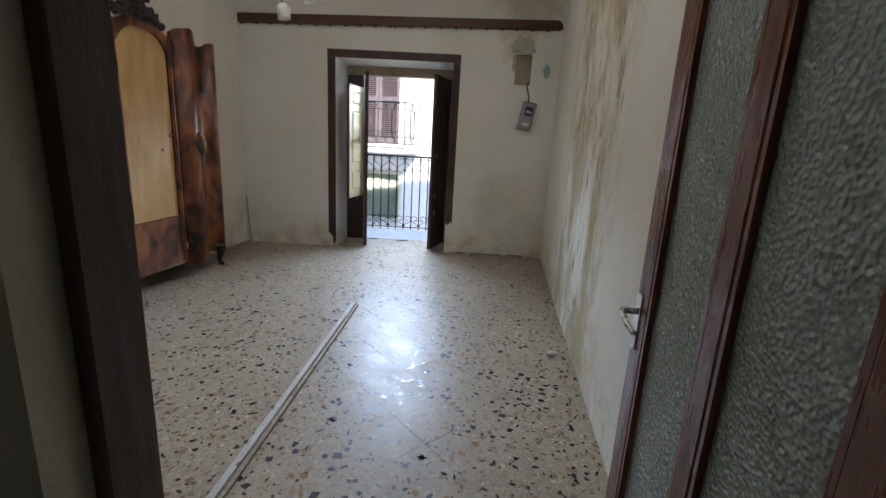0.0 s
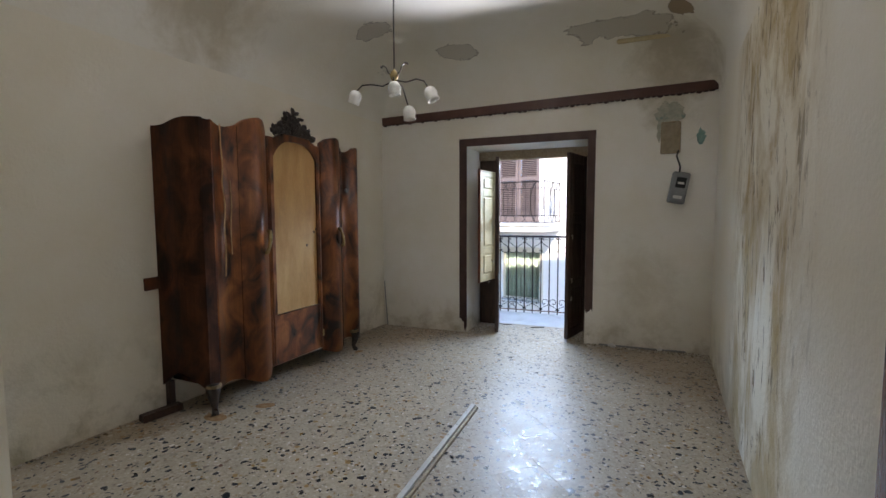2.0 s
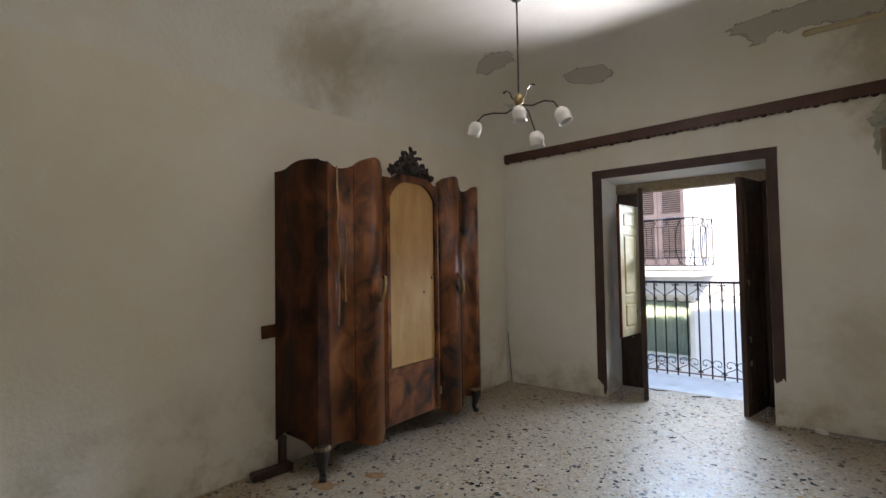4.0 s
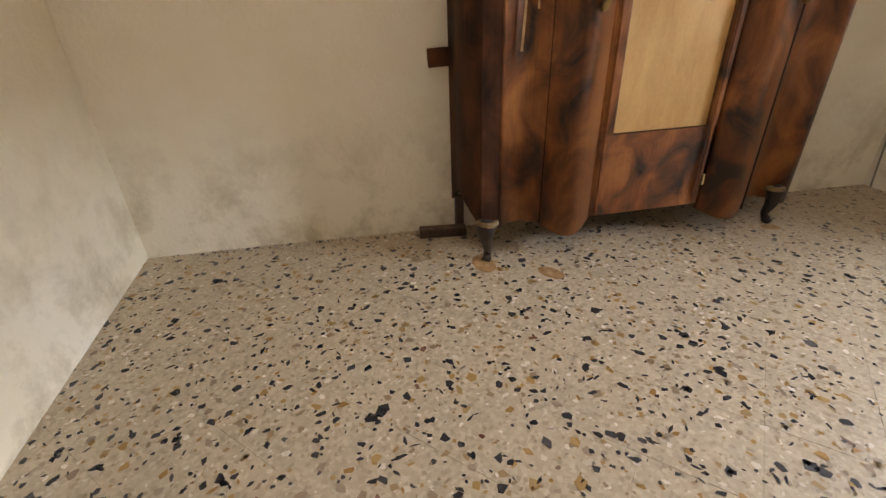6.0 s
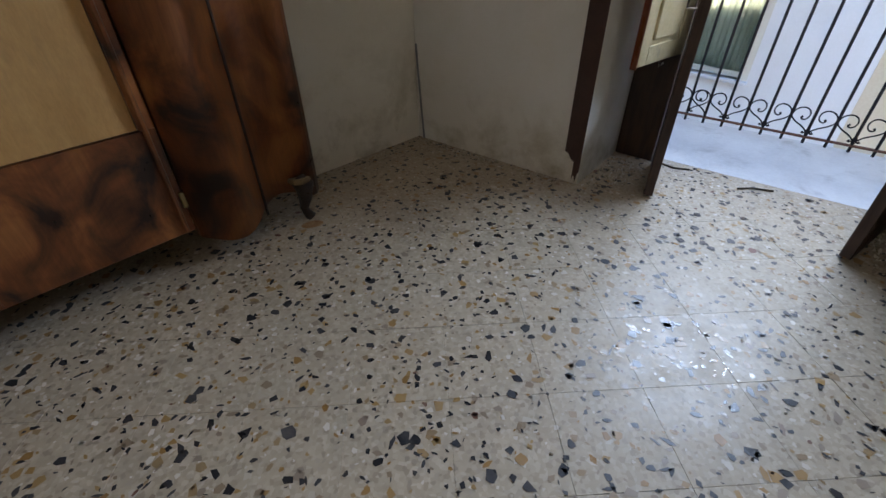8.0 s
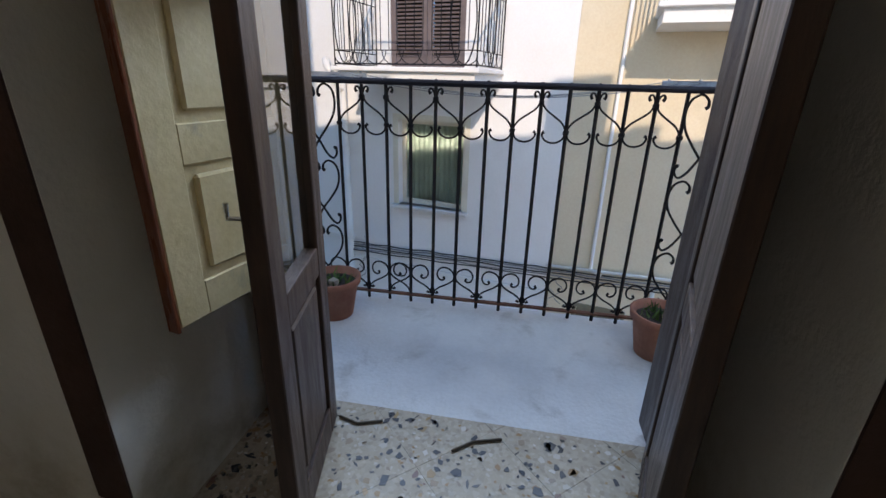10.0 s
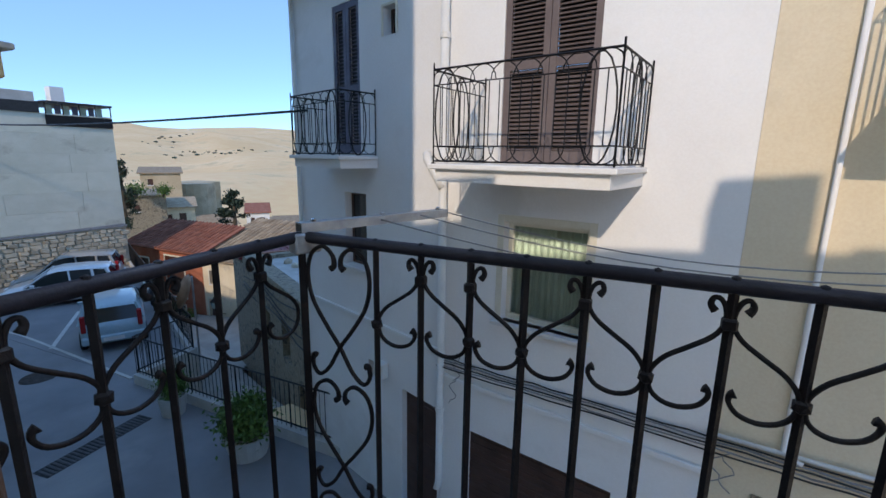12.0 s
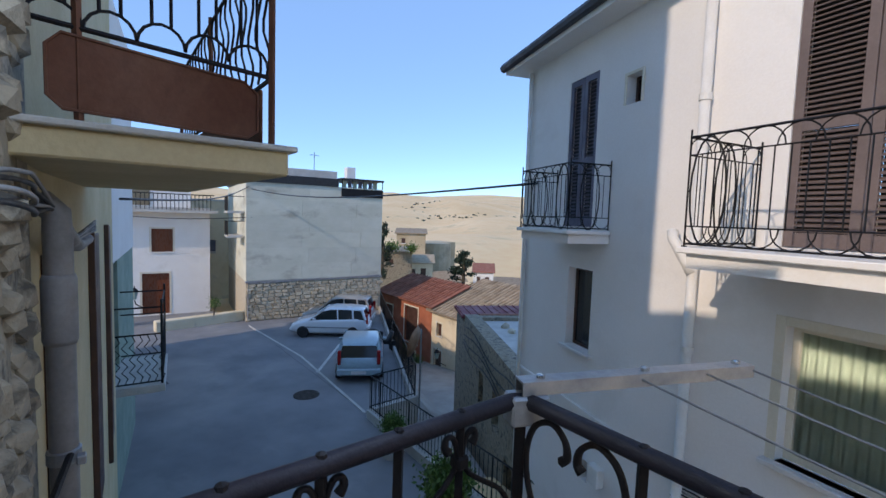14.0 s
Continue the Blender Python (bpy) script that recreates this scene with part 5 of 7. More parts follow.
for a in ((-1.16, -0.9, 2.83, 3.18), (-2.2, -1.63, -0.45, 0.71), (-1.65, -1.5, -2.25, -1.95)):
    w = part("window", boxed(a[0], a[0] + 0.04, 0.13, 0.17, a[2], a[3]), DOOR_BROWN, wing)
    part("pane", boxed(a[0] + 0.04, a[1] - 0.04, 0.148, 0.152, a[2] + 0.04, a[3] - 0.04), CAR_GLASS, w)
    part("window_frame", boxed(a[1] - 0.04, a[1], 0.13, 0.17, a[2], a[3]), DOOR_BROWN, w)
    part("window_frame", boxed(a[0] + 0.04, a[1] - 0.04, 0.13, 0.17, a[3] - 0.04, a[3]), DOOR_BROWN, w)
    part("window_frame", boxed(a[0] + 0.04, a[1] - 0.04, 0.13, 0.17, a[2], a[2] + 0.04), DOOR_BROWN, w)
part("sill", boxed(-2.28, -1.55, -0.08, 0.1, -0.5, -0.451, bevel=0.006), MARBLE, wing)
casing(wing, -1.16, -0.9, 2.83, 3.18, FRAME_CREAM, 0.035, -0.02)
door18 = part("door", boxed(-0.82, -0.05, 0.1, 0.14, -4.5, -2.15), DOOR_BROWN, wing, "brown panelled street door")
for a, b in ((-4.1, -3.5), (-3.4, -2.9), (-2.8, -2.3)):
    for u in (-0.76, -0.41):
        part("panel", boxed(u, u + 0.3, 0.085, 0.0995, a, b, bevel=0.008), DOOR_BROWN, door18)
plate18 = part("number_plate", boxed(0.02 - 0.14, 0.14 - 0.14, -0.012, -0.001, -2.4, -2.3, bevel=0.003), MARBLE, wing)
plate18.location = (0.1, -0.06, 0)
text_part("number", "18", 0.08, pose(-0.06, -0.014, -2.35, 90, 0, 0), BLACK, plate18)
part("letter_box", boxed(-1.36, -1.14, -0.12, -0.001, -2.1, -1.85, bevel=0.01), PIPE_WHITE, wing, "white utility box")
part("string_course", boxed(-3.58, -0.06, -0.04, -0.001, -1.3, -1.24, bevel=0.006), RENDER_WHITE, wing)
part("eave", boxed(-3.95, -0.05, -0.35, 0.3, W_TOP - 0.049, W_TOP + 0.06), RENDER_WHITE, wing)
part("gutter", tubed([(-4.0, -0.38, W_TOP + 0.07), (0.05, -0.38, W_TOP + 0.1)], 0.075, 8), SLATE, wing)
part("roof", boxed(-3.98, 0.0, -0.36, 5.0, W_TOP + 0.061, W_TOP + 0.12), SLATE, wing, "dark roof edge")
part("roof", boxed(-2.3, 3.2, -0.3, 6.0, W_TOP + 0.091, W_TOP + 0.13), TILE_TAN, white)
part("corner_pipe", tubed([(-3.55, -0.05, W_TOP - 0.1), (-3.55, -0.05, -5)], 0.035, 8), PIPE_WHITE, wing, smooth=True)
tread = thing("stair_parapet", (-3.0, 5.1, GROUND(-3)), -20, "stepped brick stair parapet at the house door", "steps")
bm = bmesh.new()
for k in range(5):
    box(bm, -0.3 + 0.16 * k, -0.14 + 0.16 * k, -0.12, 0.0, 0, 0.3 + 0.12 * k)
part("steps", bm, CLAY, tread)

beige = thing("beige_house", (-0.165, 5.168, 0), -12, "beige rendered house with olive shutters and a long balcony", "house")
holes = [(2.8, 3.78, -0.84, 1.07), (1.25, 1.81, -3.0, -1.7), (2.5, 3.46, -4.6, -1.65), (2.3, 3.2, 1.78, 3.6), (4.0, 4.9, 1.78, 3.6)]
part("wall", pierced(0.852, 7.5, -4.9, 4.4, 0.004, 0.35, holes), RENDER_BEIGE, beige)
louvred("window_shutter_beige", beige, 2.8, 3.78, -0.83, 1.07, 0.05, SHUT_OLIVE, 2, "olive louvred window shutters, closed", 0.045)
casing(beige, 2.8, 3.78, -0.84, 1.07, RENDER_BEIGE, 0.1, -0.03, True)
louvred("window_shutter_low", beige, 1.25, 1.81, -3.0, -1.7, 0.05, SHUT_OLIVE, 1, "small olive louvred ground-floor shutter", 0.06, False)
casing(beige, 1.25, 1.81, -3.0, -1.7, SHUT_OLIVE, 0.05, -0.02, True)
low = part("door", boxed(2.5, 3.46, 0.15, 0.18, -4.6, -1.65), BLACK, beige, "dark ribbed metal door")
for k in range(10):
    part("rib", boxed(2.53 + 0.094 * k, 2.56 + 0.094 * k, 0.135, 0.1495, -4.5, -1.75), IRON_FAR, low)
casing(beige, 2.5, 3.46, -4.4, -1.65, MARBLE, 0.06, -0.02)
b3 = slab("balcony_beige", beige, 1.6, 6.6, 0.85, 1.78, "long cream balcony slab with an iron railing")
for k in range(38):
    part("upright", tubed([(1.66 + 0.13 * k, -0.8, 1.78), (1.66 + 0.13 * k, -0.8, 2.7)], 0.008, 4), IRON_FAR, b3)
for k in range(6):
    part("upright", tubed([(1.66, -0.13 * k, 1.78), (1.66, -0.13 * k, 2.7)], 0.008, 4), IRON_FAR, b3)
for z in (1.86, 2.7):
    part("rail", tubed([(1.66, -0.02, z), (1.66, -0.8, z), (6.55, -0.8, z)], 0.012, 5), IRON_FAR, b3)
for u in (2.3, 4.0):
    d = part("door", boxed(u, u + 0.9, 0.1, 0.14, 1.785, 3.6), FRAME_CREAM, beige, "yellowish balcony door")
    for k in (0, 1):
        part("panel", boxed(u + 0.06 + 0.42 * k, u + 0.42 + 0.42 * k, 0.088, 0.0995, 1.9, 2.5, bevel=0.01), FRAME_CREAM, d)
part("meter_box", boxed(1.93, 2.3, -0.12, 0.003, -2.85, -2.2, bevel=0.01), RENDER_BEIGE, beige)
part("drain_pipe", tubed([(1.36, -0.03, 4.3), (1.36, -0.03, -1.15), (1.5, -0.03, -1.2)], 0.022, 8), RENDER_WHITE, beige, smooth=True)
part("drain_pipe", tubed([(2.12, -0.04, -1.25), (2.12, -0.04, -2.2)], 0.03, 8), PIPE_WHITE, beige, smooth=True)

# cables and conduit along both fronts
wires = thing("street_cables", (-0.165, 5.168, 0), -12, "bundle of grey cables fixed along the house fronts", "cables")
rr = random.Random(8)
for k in range(5):
    pts = []
    for q in range(30):
        u = -2.3 + 6.6 * q / 29
        pts.append((u, -0.03 - 0.012 * k, -1.34 + 0.05 * (u + 2.3) * 0.8 - 0.028 * k + rr.uniform(-0.012, 0.012)))
    part("cable", tubed(pts, 0.009, 5), PIPE_GREY if k % 2 else BLACK, wires, smooth=True)
part("conduit", tubed([(0.8, -0.05, -1.17), (2.2, -0.05, -1.1), (4.4, -0.05, -1.02)], 0.02, 8), PIPE_WHITE, wires, smooth=True)
for k, (x, z) in enumerate(((-2.0, -1.2), (-2.05, -1.55), (0.9, -1.35), (1.0, -1.3))):
    pts = [(x + 0.06 * math.sin(q * 1.3 + k), -0.05, z - 0.05 * q) for q in range(9)]
    part("loose_lead", tubed(pts, 0.006, 5), PIPE_GREY, wires, smooth=True)


# ---- own side of the street, to the west ----
old_front = thing("old_stone_front", label="crumbling rubble stone wall beside a strip of plaster", category="wall", kind="structure")
bm = bmesh.new()
box(bm, -2.749, -0.95, OUT + 0.001, OUT + 0.05, -4.6, 3.2)
rr = random.Random(12)
for k in range(620):
    x, z = rr.uniform(-2.5, -1.0), rr.uniform(-2.5, 3.1)
    r = rr.uniform(0.03, 0.1)
    bmesh.ops.create_icosphere(bm, subdivisions=1, radius=r, matrix=Matrix.Translation((x, OUT + 0.045, z)) @ Matrix.Diagonal((rr.uniform(0.7, 1.5), rr.uniform(0.35, 0.95), rr.uniform(0.6, 1.1), 1)))
part("rubble", bm, STONE_WALL, old_front)

ochre = thing("ochre_house", (-2.75, 0.64, 0), 176.9, "ochre rendered house front with brown shutters", "house")
# axes of this house: x runs away along the street, y into the house
holes = [(0.45, 1.35, -1.6, 1.1), (2.6, 3.5, -1.6, 1.1), (4.6, 5.5, -1.9, 1.1)]
part("wall", pierced(0.0, 6.46, -4.8, 2.6, 0, 0.35, holes), RENDER_OCHRE, ochre)
# upper storey out of view, raised to shade the wing and the road
part("upper_wall", boxed(-0.4, 6.9, 0.0, 0.35, 2.601, 7.6), RENDER_OCHRE, ochre)
part("side_wall", boxed(-0.4, -0.05, 0.351, 5.0, 4.3, 7.6), RENDER_OCHRE, ochre)
part("roof", boxed(-0.5, 6.5, -0.2, 5.0, 7.601, 7.75), TILE_TAN, ochre)
for u0, u1, z0, z1 in holes:
    part("shutter_panel", boxed(u0, u1, -0.02, 0.03, z0, z1, bevel=0.006), DOOR_BROWN, ochre, "brown closed shutter")
    part("shutter_frame", boxed(u0 - 0.05, u0, -0.05, 0.0, z0 - 0.03, z1 + 0.05, bevel=0.006), DOOR_BROWN, ochre)
dp = thing("drain_pipe", (-2.62, 0.76, 0), 0, "thick grey drain pipe with clamps against the wall", "drain pipe")
part("pipe", tubed([(0, 0, -4.3), (0, 0, 1.28), (0.02, 0, 1.35), (0.0, -0.05, 1.4)], 0.046, 12), PIPE_GREY, dp, smooth=True)
part("inlet", tubed([(0, 0, 1.3), (-0.25, 0.02, 1.24), (-0.7, 0.03, 1.18), (-1.6, 0.05, 1.16)], [0.042, 0.036, 0.032, 0.032], 10), PIPE_GREY, dp, smooth=True)
part("socket", lathe(bmesh.new(), [(0.05, 0.85), (0.056, 0.87), (0.056, 1.1), (0.05, 1.12)], 14), PIPE_GREY, dp, smooth=True)
for z in (0.38, -0.65):
    clamp = part("clamp", lathe(bmesh.new(), [(0.05, z), (0.056, z + 0.004), (0.056, z + 0.05), (0.05, z + 0.054)], 14), GALV, dp)
    part("clamp_bolt", boxed(0.05, 0.09, 0.04, 0.07, z + 0.01, z + 0.045, bevel=0.004), GALV, clamp)
bracket = finish("wall_bracket", tubed([(-1.35, OUT + 0.06, 0.36), (-2.0, 0.72, 0.4), (-2.58, 0.78, 0.42)], 0.013, 6), IRON)
tagged(bracket, "thin dark iron bracket rod along the wall", "bracket")
for k in range(4):
    pts = [(-1.3 - 0.14 * q, 0.7 + 0.02 * math.sin(q + k) + 0.012 * k, 1.46 - 0.03 * k - 0.02 * math.sin(q * 0.7 + k)) for q in range(9)] + [(-2.6, 0.76, 1.36), (-2.75, 0.78, 1.24), (-4.2, 0.85, 1.22 + 0.02 * k)]
    tagged(finish("wall_cable", tubed(smooth_line(pts, 3), 0.008, 6), BLACK if k % 2 else PIPE_GREY, None, True), "dark cable looping along the old wall", "cable", "wall cables")

ob = thing("rusty_balcony", (0, 0, 0), 0, "neighbouring balcony with a rusted sheet screen and iron railing", "balcony")
part("slab", boxed(-5.2, -2.33, 0.66, 1.53, 1.535, 1.635, bevel=0.008), RENDER_OCHRE, ob)
part("slab_edge", boxed(-5.24, -2.30, 0.66, 1.56, 1.636, 1.66, bevel=0.005), CONCRETE, ob)
bm = bmesh.new()
ol = [(0.80, 1.70), (0.76, 1.74), (0.76, 1.90), (0.80, 1.945), (1.36, 1.90), (1.41, 1.86), (1.41, 1.71), (1.37, 1.68)]
a = [bm.verts.new((-2.36, y, z)) for y, z in ol]
b = [bm.verts.new((-2.375, y, z)) for y, z in ol]
bm.faces.new(a)
bm.faces.new(b[::-1])
for k in range(len(a)):
    bm.faces.new((a[k], b[k], b[(k + 1) % len(a)], a[(k + 1) % len(a)]))
part("sheet_screen", bm, RUST, ob, "rusted sheet metal screen")
part("screen_rim", tubed([(-2.358, y, z) for y, z in ol], 0.006, 5, closed=True), RUST, ob)
part("front_screen", boxed(-5.0, -2.5, 1.455, 1.47, 1.68, 1.92, bevel=0.004), RUST, ob)
for x, y in ((-2.37, 1.47), (-2.37, 0.84), (-3.7, 1.47), (-5.1, 1.47)):
    part("post", tubed([(x, y, 1.66), (x, y, 2.62)], 0.014, 4), RUST, ob, "rusted square post")
for z in (1.96, 2.58):
    part("rail", tubed([(-2.37, 0.68, z + 0.02), (-2.37, 1.47, z - 0.02 * (z < 2)), (-5.1, 1.47, z)], 0.01, 5), IRON, ob)
for k in range(5):
    c = 0.78 + 0.15 * k
    part("arch", tubed([(-2.37, c + 0.075 * math.cos(math.pi * q / 8), 1.97 + 0.08 * math.sin(math.pi * q / 8)) for q in range(9)], 0.006, 5), IRON, ob)
    for d in (-0.03, 0.03):
        part("upright", tubed([(-2.37, c + d, 2.04), (-2.37, c + d, 2.58)], 0.006, 4), IRON, ob)
for k in range(20):
    x = -2.45 - 0.13 * k
    part("wavy_bar", tubed([(x + 0.05 * math.sin(math.pi * q / 3), 1.47, 1.96 + 0.62 * q / 12) for q in range(13)], 0.006, 4), IRON, ob)

green = thing("green_house", (-9.12, 0.8, 0), 173.5, "green painted house front with a small balcony", "house")
# carried up past the view so that it shades the road
part("wall", pierced(0.0, 6.0, -5.0, 5.4, 0, 0.35, [(1.6, 2.5, -1.9, 0.4)]), RENDER_GREEN, green)
part("upper_wall", boxed(0.0, 6.0, -0.02, -0.001, 0.3, 5.4), RENDER_WHITE, green)
part("door", boxed(1.6, 2.5, 0.1, 0.14, -1.9, 0.4), SHUT_OLIVE, green)
# hidden behind the green house; added to throw shade over road and parking
row = thing("row_house", (-14.8, 1.0, 0), 178.8, "plain cream row house along the street", "house")
part("wall", boxed(0.0, 9.0, 0.0, 0.35, -5.4, 2.0), RENDER_CREAM, row)
part("roof", boxed(-0.1, 9.1, -0.2, 5.0, 2.001, 2.15), TILE_TAN, row)
gb = thing("small_balcony", (-9.12, 0.8, 0), 173.5, "small balcony with diamond lattice iron railing", "balcony")
part("slab", boxed(0.9, 2.9, -0.85, -0.003, -2.05, -1.9, bevel=0.01), CONCRETE, gb)
for zz in (-1.85, -0.95, -0.45):
    part("rail", tubed([(0.95, 0.0, zz), (0.95, -0.8, zz), (2.85, -0.8, zz), (2.85, 0, zz)], 0.016, 5), IRON_FAR, gb)
for x, y in ((0.95, -0.8), (2.85, -0.8)):
    part("post", tubed([(x, y, -1.9), (x, y, -0.3)], 0.02, 4), IRON_FAR, gb)
bm = bmesh.new()
for k in range(8):
    y = -0.8 * k / 7
    tube(bm, [(0.95, y + 0.045 * (-1) ** q * (0 < q < 8), -1.85 + 0.9 * q / 8) for q in range(9)], 0.009, 4)
for k in range(14):
    x = 0.95 + 1.9 * k / 14
    tube(bm, [(x + 0.045 * (-1) ** q * (0 < q < 8), -0.8, -1.85 + 0.9 * q / 8) for q in range(9)], 0.009, 4)
part("lattice", bm, IRON_FAR, gb)
part("drain_pipe", tubed([(0.06, -0.06, 2.4), (0.06, -0.06, -4.6)], 0.06, 8), PIPE_WHITE, green, smooth=True)


# ---- ground: one sheet from the street down into the valley and up to the far hills ----
def terrain(x, y):
    street = GROUND(max(x, -32))
    d = math.hypot(x + 10, y - 4)
    away = max(0.0, (y - 14) * 0.8 + (-x - 34) * 0.35)
    fall = -min(away, 240) * 0.2 if away > 0 else 0.0
    if x < -5 and y > 8.2 + max(0.0, -x - 11.6) * 0.478:
        street = max(-8.75, -4.5 - 0.24 * max(0, -x - 4.5)) - 0.8
        fall = -min(max(0.0, y - 21), 240) * 0.2
    near = street + fall
    if d < 90:
        return near - 0.35
    f = min(1.0, (d - 90) / 260)
    hills = -70 + 0.07 * max(0, d - 500) + 60 * noise.noise((x / 620, y / 620, 0.3)) * min(1, d / 1400) + 22 * noise.noise((x / 210, y / 210, 4)) + 14 * noise.noise((x / 90, y / 90, 9)) * min(1, d / 800)
    hills = min(hills, 200 + 22 * noise.noise((x / 900, y / 900, 8)))
    return (near - 0.35) * (1 - f) + hills * f


bm = bmesh.new()
rings = [0.01] + [1.6 * k for k in range(1, 26)] + [46, 54, 64, 76, 90, 130, 180, 240, 320, 430, 560, 720, 900, 1120, 1380, 1680, 2020, 2400, 2850, 3350, 3900, 4500]
SEG = 150
prev = None
for r in rings:
    ring = []
    for k in range(SEG):
        a = k * math.tau / SEG
        x, y = -10 + r * math.cos(a), 4 + r * math.sin(a)
        ring.append(bm.verts.new((x, y, terrain(x, y))))
    if prev:
        for k in range(SEG):
            bm.faces.new((prev[k], prev[(k + 1) % SEG], ring[(k + 1) % SEG], ring[k]))
    prev = ring
structure("ground", bm, FIELDS, "dry golden stubble fields rolling to far hills", True)

# street: asphalt sheet with kerb line, lower lane
bm = bmesh.new()
prism(bm, [(12, 0.4), (12, 6.0), (-4.5, 6.5), (-11.6, 7.1), (-26.9, 7.3), (-33, 6), (-33, -3), (-14, -1), (-9, 0.7), (-2.7, 0.4)], -0.4, 0.0)
for v in bm.verts:
    v.co.z += GROUND(v.co.x)
structure("road", bm, ASPHALT, "grey patched asphalt street sloping away")
bm = bmesh.new()
prism(bm, [(-11.6, 7.0), (-11.65, 8.6), (-27.6, 16.2), (-27.0, 7.2)], -0.4, 0.012)
for v in bm.verts:
    v.co.z += GROUND(v.co.x)
structure("parking", bm, ASPHALT, "asphalt parking bay")
for (ax, ay), (bx, by), w, name in (((-11.9, 6.98), (-18.5, 7.42), 0.045, "kerb"), ((-18.5, 7.42), (-25.8, 7.1), 0.045, "kerb"), ((-16.2, 7.2), (-19.5, 9.6), 0.06, "bay_line")):
    bm = bmesh.new()
    n = Vector((by - ay, ax - bx, 0)).normalized() * w
    prism(bm, [(ax - n.x, ay - n.y), (bx - n.x, by - n.y), (bx + n.x, by + n.y), (ax + n.x, ay + n.y)], 0.0, 0.026 if name == "kerb" else 0.018)
    for v in bm.verts:
        v.co.z += GROUND(v.co.x)
    structure(name, bm, CONCRETE if name == "kerb" else WHITE_PAINT, "flush pale kerb line" if name == "kerb" else "faded white bay line")
for x, y, r in ((-14.27, 6.07, 0.42), (-9.0, 3.2, 0.25)):
    cover = finish("manhole_cover", lathe(bmesh.new(), [(r, 0.0), (r, 0.012), (r * 0.9, 0.014), (0.0, 0.014)], 24), IRON_FAR)
    cover.location = (x, y, GROUND(x) + 0.001)
    tagged(cover, "round cast iron manhole cover in the asphalt", "manhole cover", "street covers")
gr = thing("drain_grate", (-18.4, 2.2, GROUND(-18.4)), 10, "rectangular iron drain grate in the asphalt", "drain grate", "street covers")
part("frame", boxed(-0.45, 0.45, -0.3, 0.3, 0.001, 0.012), IRON_FAR, gr)
gr = thing("street_grating", (-9.65, 5.0, GROUND(-9.65)), 95, "long iron street grating across the road", "drain grate", "street covers")
part("frame", boxed(-1.0, 1.0, -0.2, 0.2, 0.001, 0.012), BLACK, gr)
for k in range(25):
    part("grate_bar", boxed(-0.98 + 0.08 * k, -0.95 + 0.08 * k, -0.19, 0.19, 0.0125, 0.02), IRON_FAR, gr)
bm = bmesh.new()
prism(bm, [(-4.3, 6.75), (-6.3, 7.6), (-13, 11.3), (-16, 17.2), (-29.5, 17.4), (-30, 17.0), (-11.8, 8.7), (-11.7, 7.05)], -0.4, 0.0)
for v in bm.verts:
    v.co.z += max(-8.75, -4.5 - 0.24 * max(0, -v.co.x - 4.5))
structure("lane", bm, CONCRETE_ROAD, "stepped concrete lane falling below the street")

# retaining walls and iron fences along the lane
LOW = lambda x: -4.5 - 0.16 * max(0, -x - 4.5)


def fence(points, h=1.0, wall=0.25, label="black iron street fence on a low concrete wall"):
    f = thing("street_fence", label=label, category="fence", group="street fences")
    for (ax, ay), (bx, by) in zip(points, points[1:]):
        L = math.hypot(bx - ax, by - ay)
        za, zb = GROUND(ax), GROUND(bx)
        a, b = Vector((ax, ay, za)), Vector((bx, by, zb))
        n = (b - a).cross(Vector((0, 0, 1))).normalized() * 0.1
        bm = bmesh.new()
        lo = [p + o + Vector((0, 0, d)) for d in (-3.5, wall) for p, o in ((a, -n), (b, -n), (b, n), (a, n))]
        vs = [bm.verts.new(p) for p in lo]
        for q in ((3, 2, 1, 0), (4, 5, 6, 7), (0, 1, 5, 4), (1, 2, 6, 5), (2, 3, 7, 6), (3, 0, 4, 7)):
            bm.faces.new([vs[i] for i in q])
        part("kerb_wall", bm, CONCRETE, f)
        for zz in (wall + 0.08, wall + h):
            part("rail", tubed([a + Vector((0, 0, zz)), b + Vector((0, 0, zz))], 0.022, 4), IRON_FAR, f)
        count = int(L / 0.13)
        for k in range(count + 1):
            p = a.lerp(b, k / count)
            big = k % 12 == 0
            part("post" if big else "baluster", tubed([p + Vector((0, 0, wall)), p + Vector((0, 0, wall + h))], 0.022 if big else 0.009, 4), IRON_FAR, f)
    return f


fence([(-4.6, 6.62), (-11.55, 6.95)])
fence([(-11.55, 7.0), (-11.65, 8.6), (-19.5, 12.3), (-27.4, 16.1)], label="black iron fence around the parking bay")


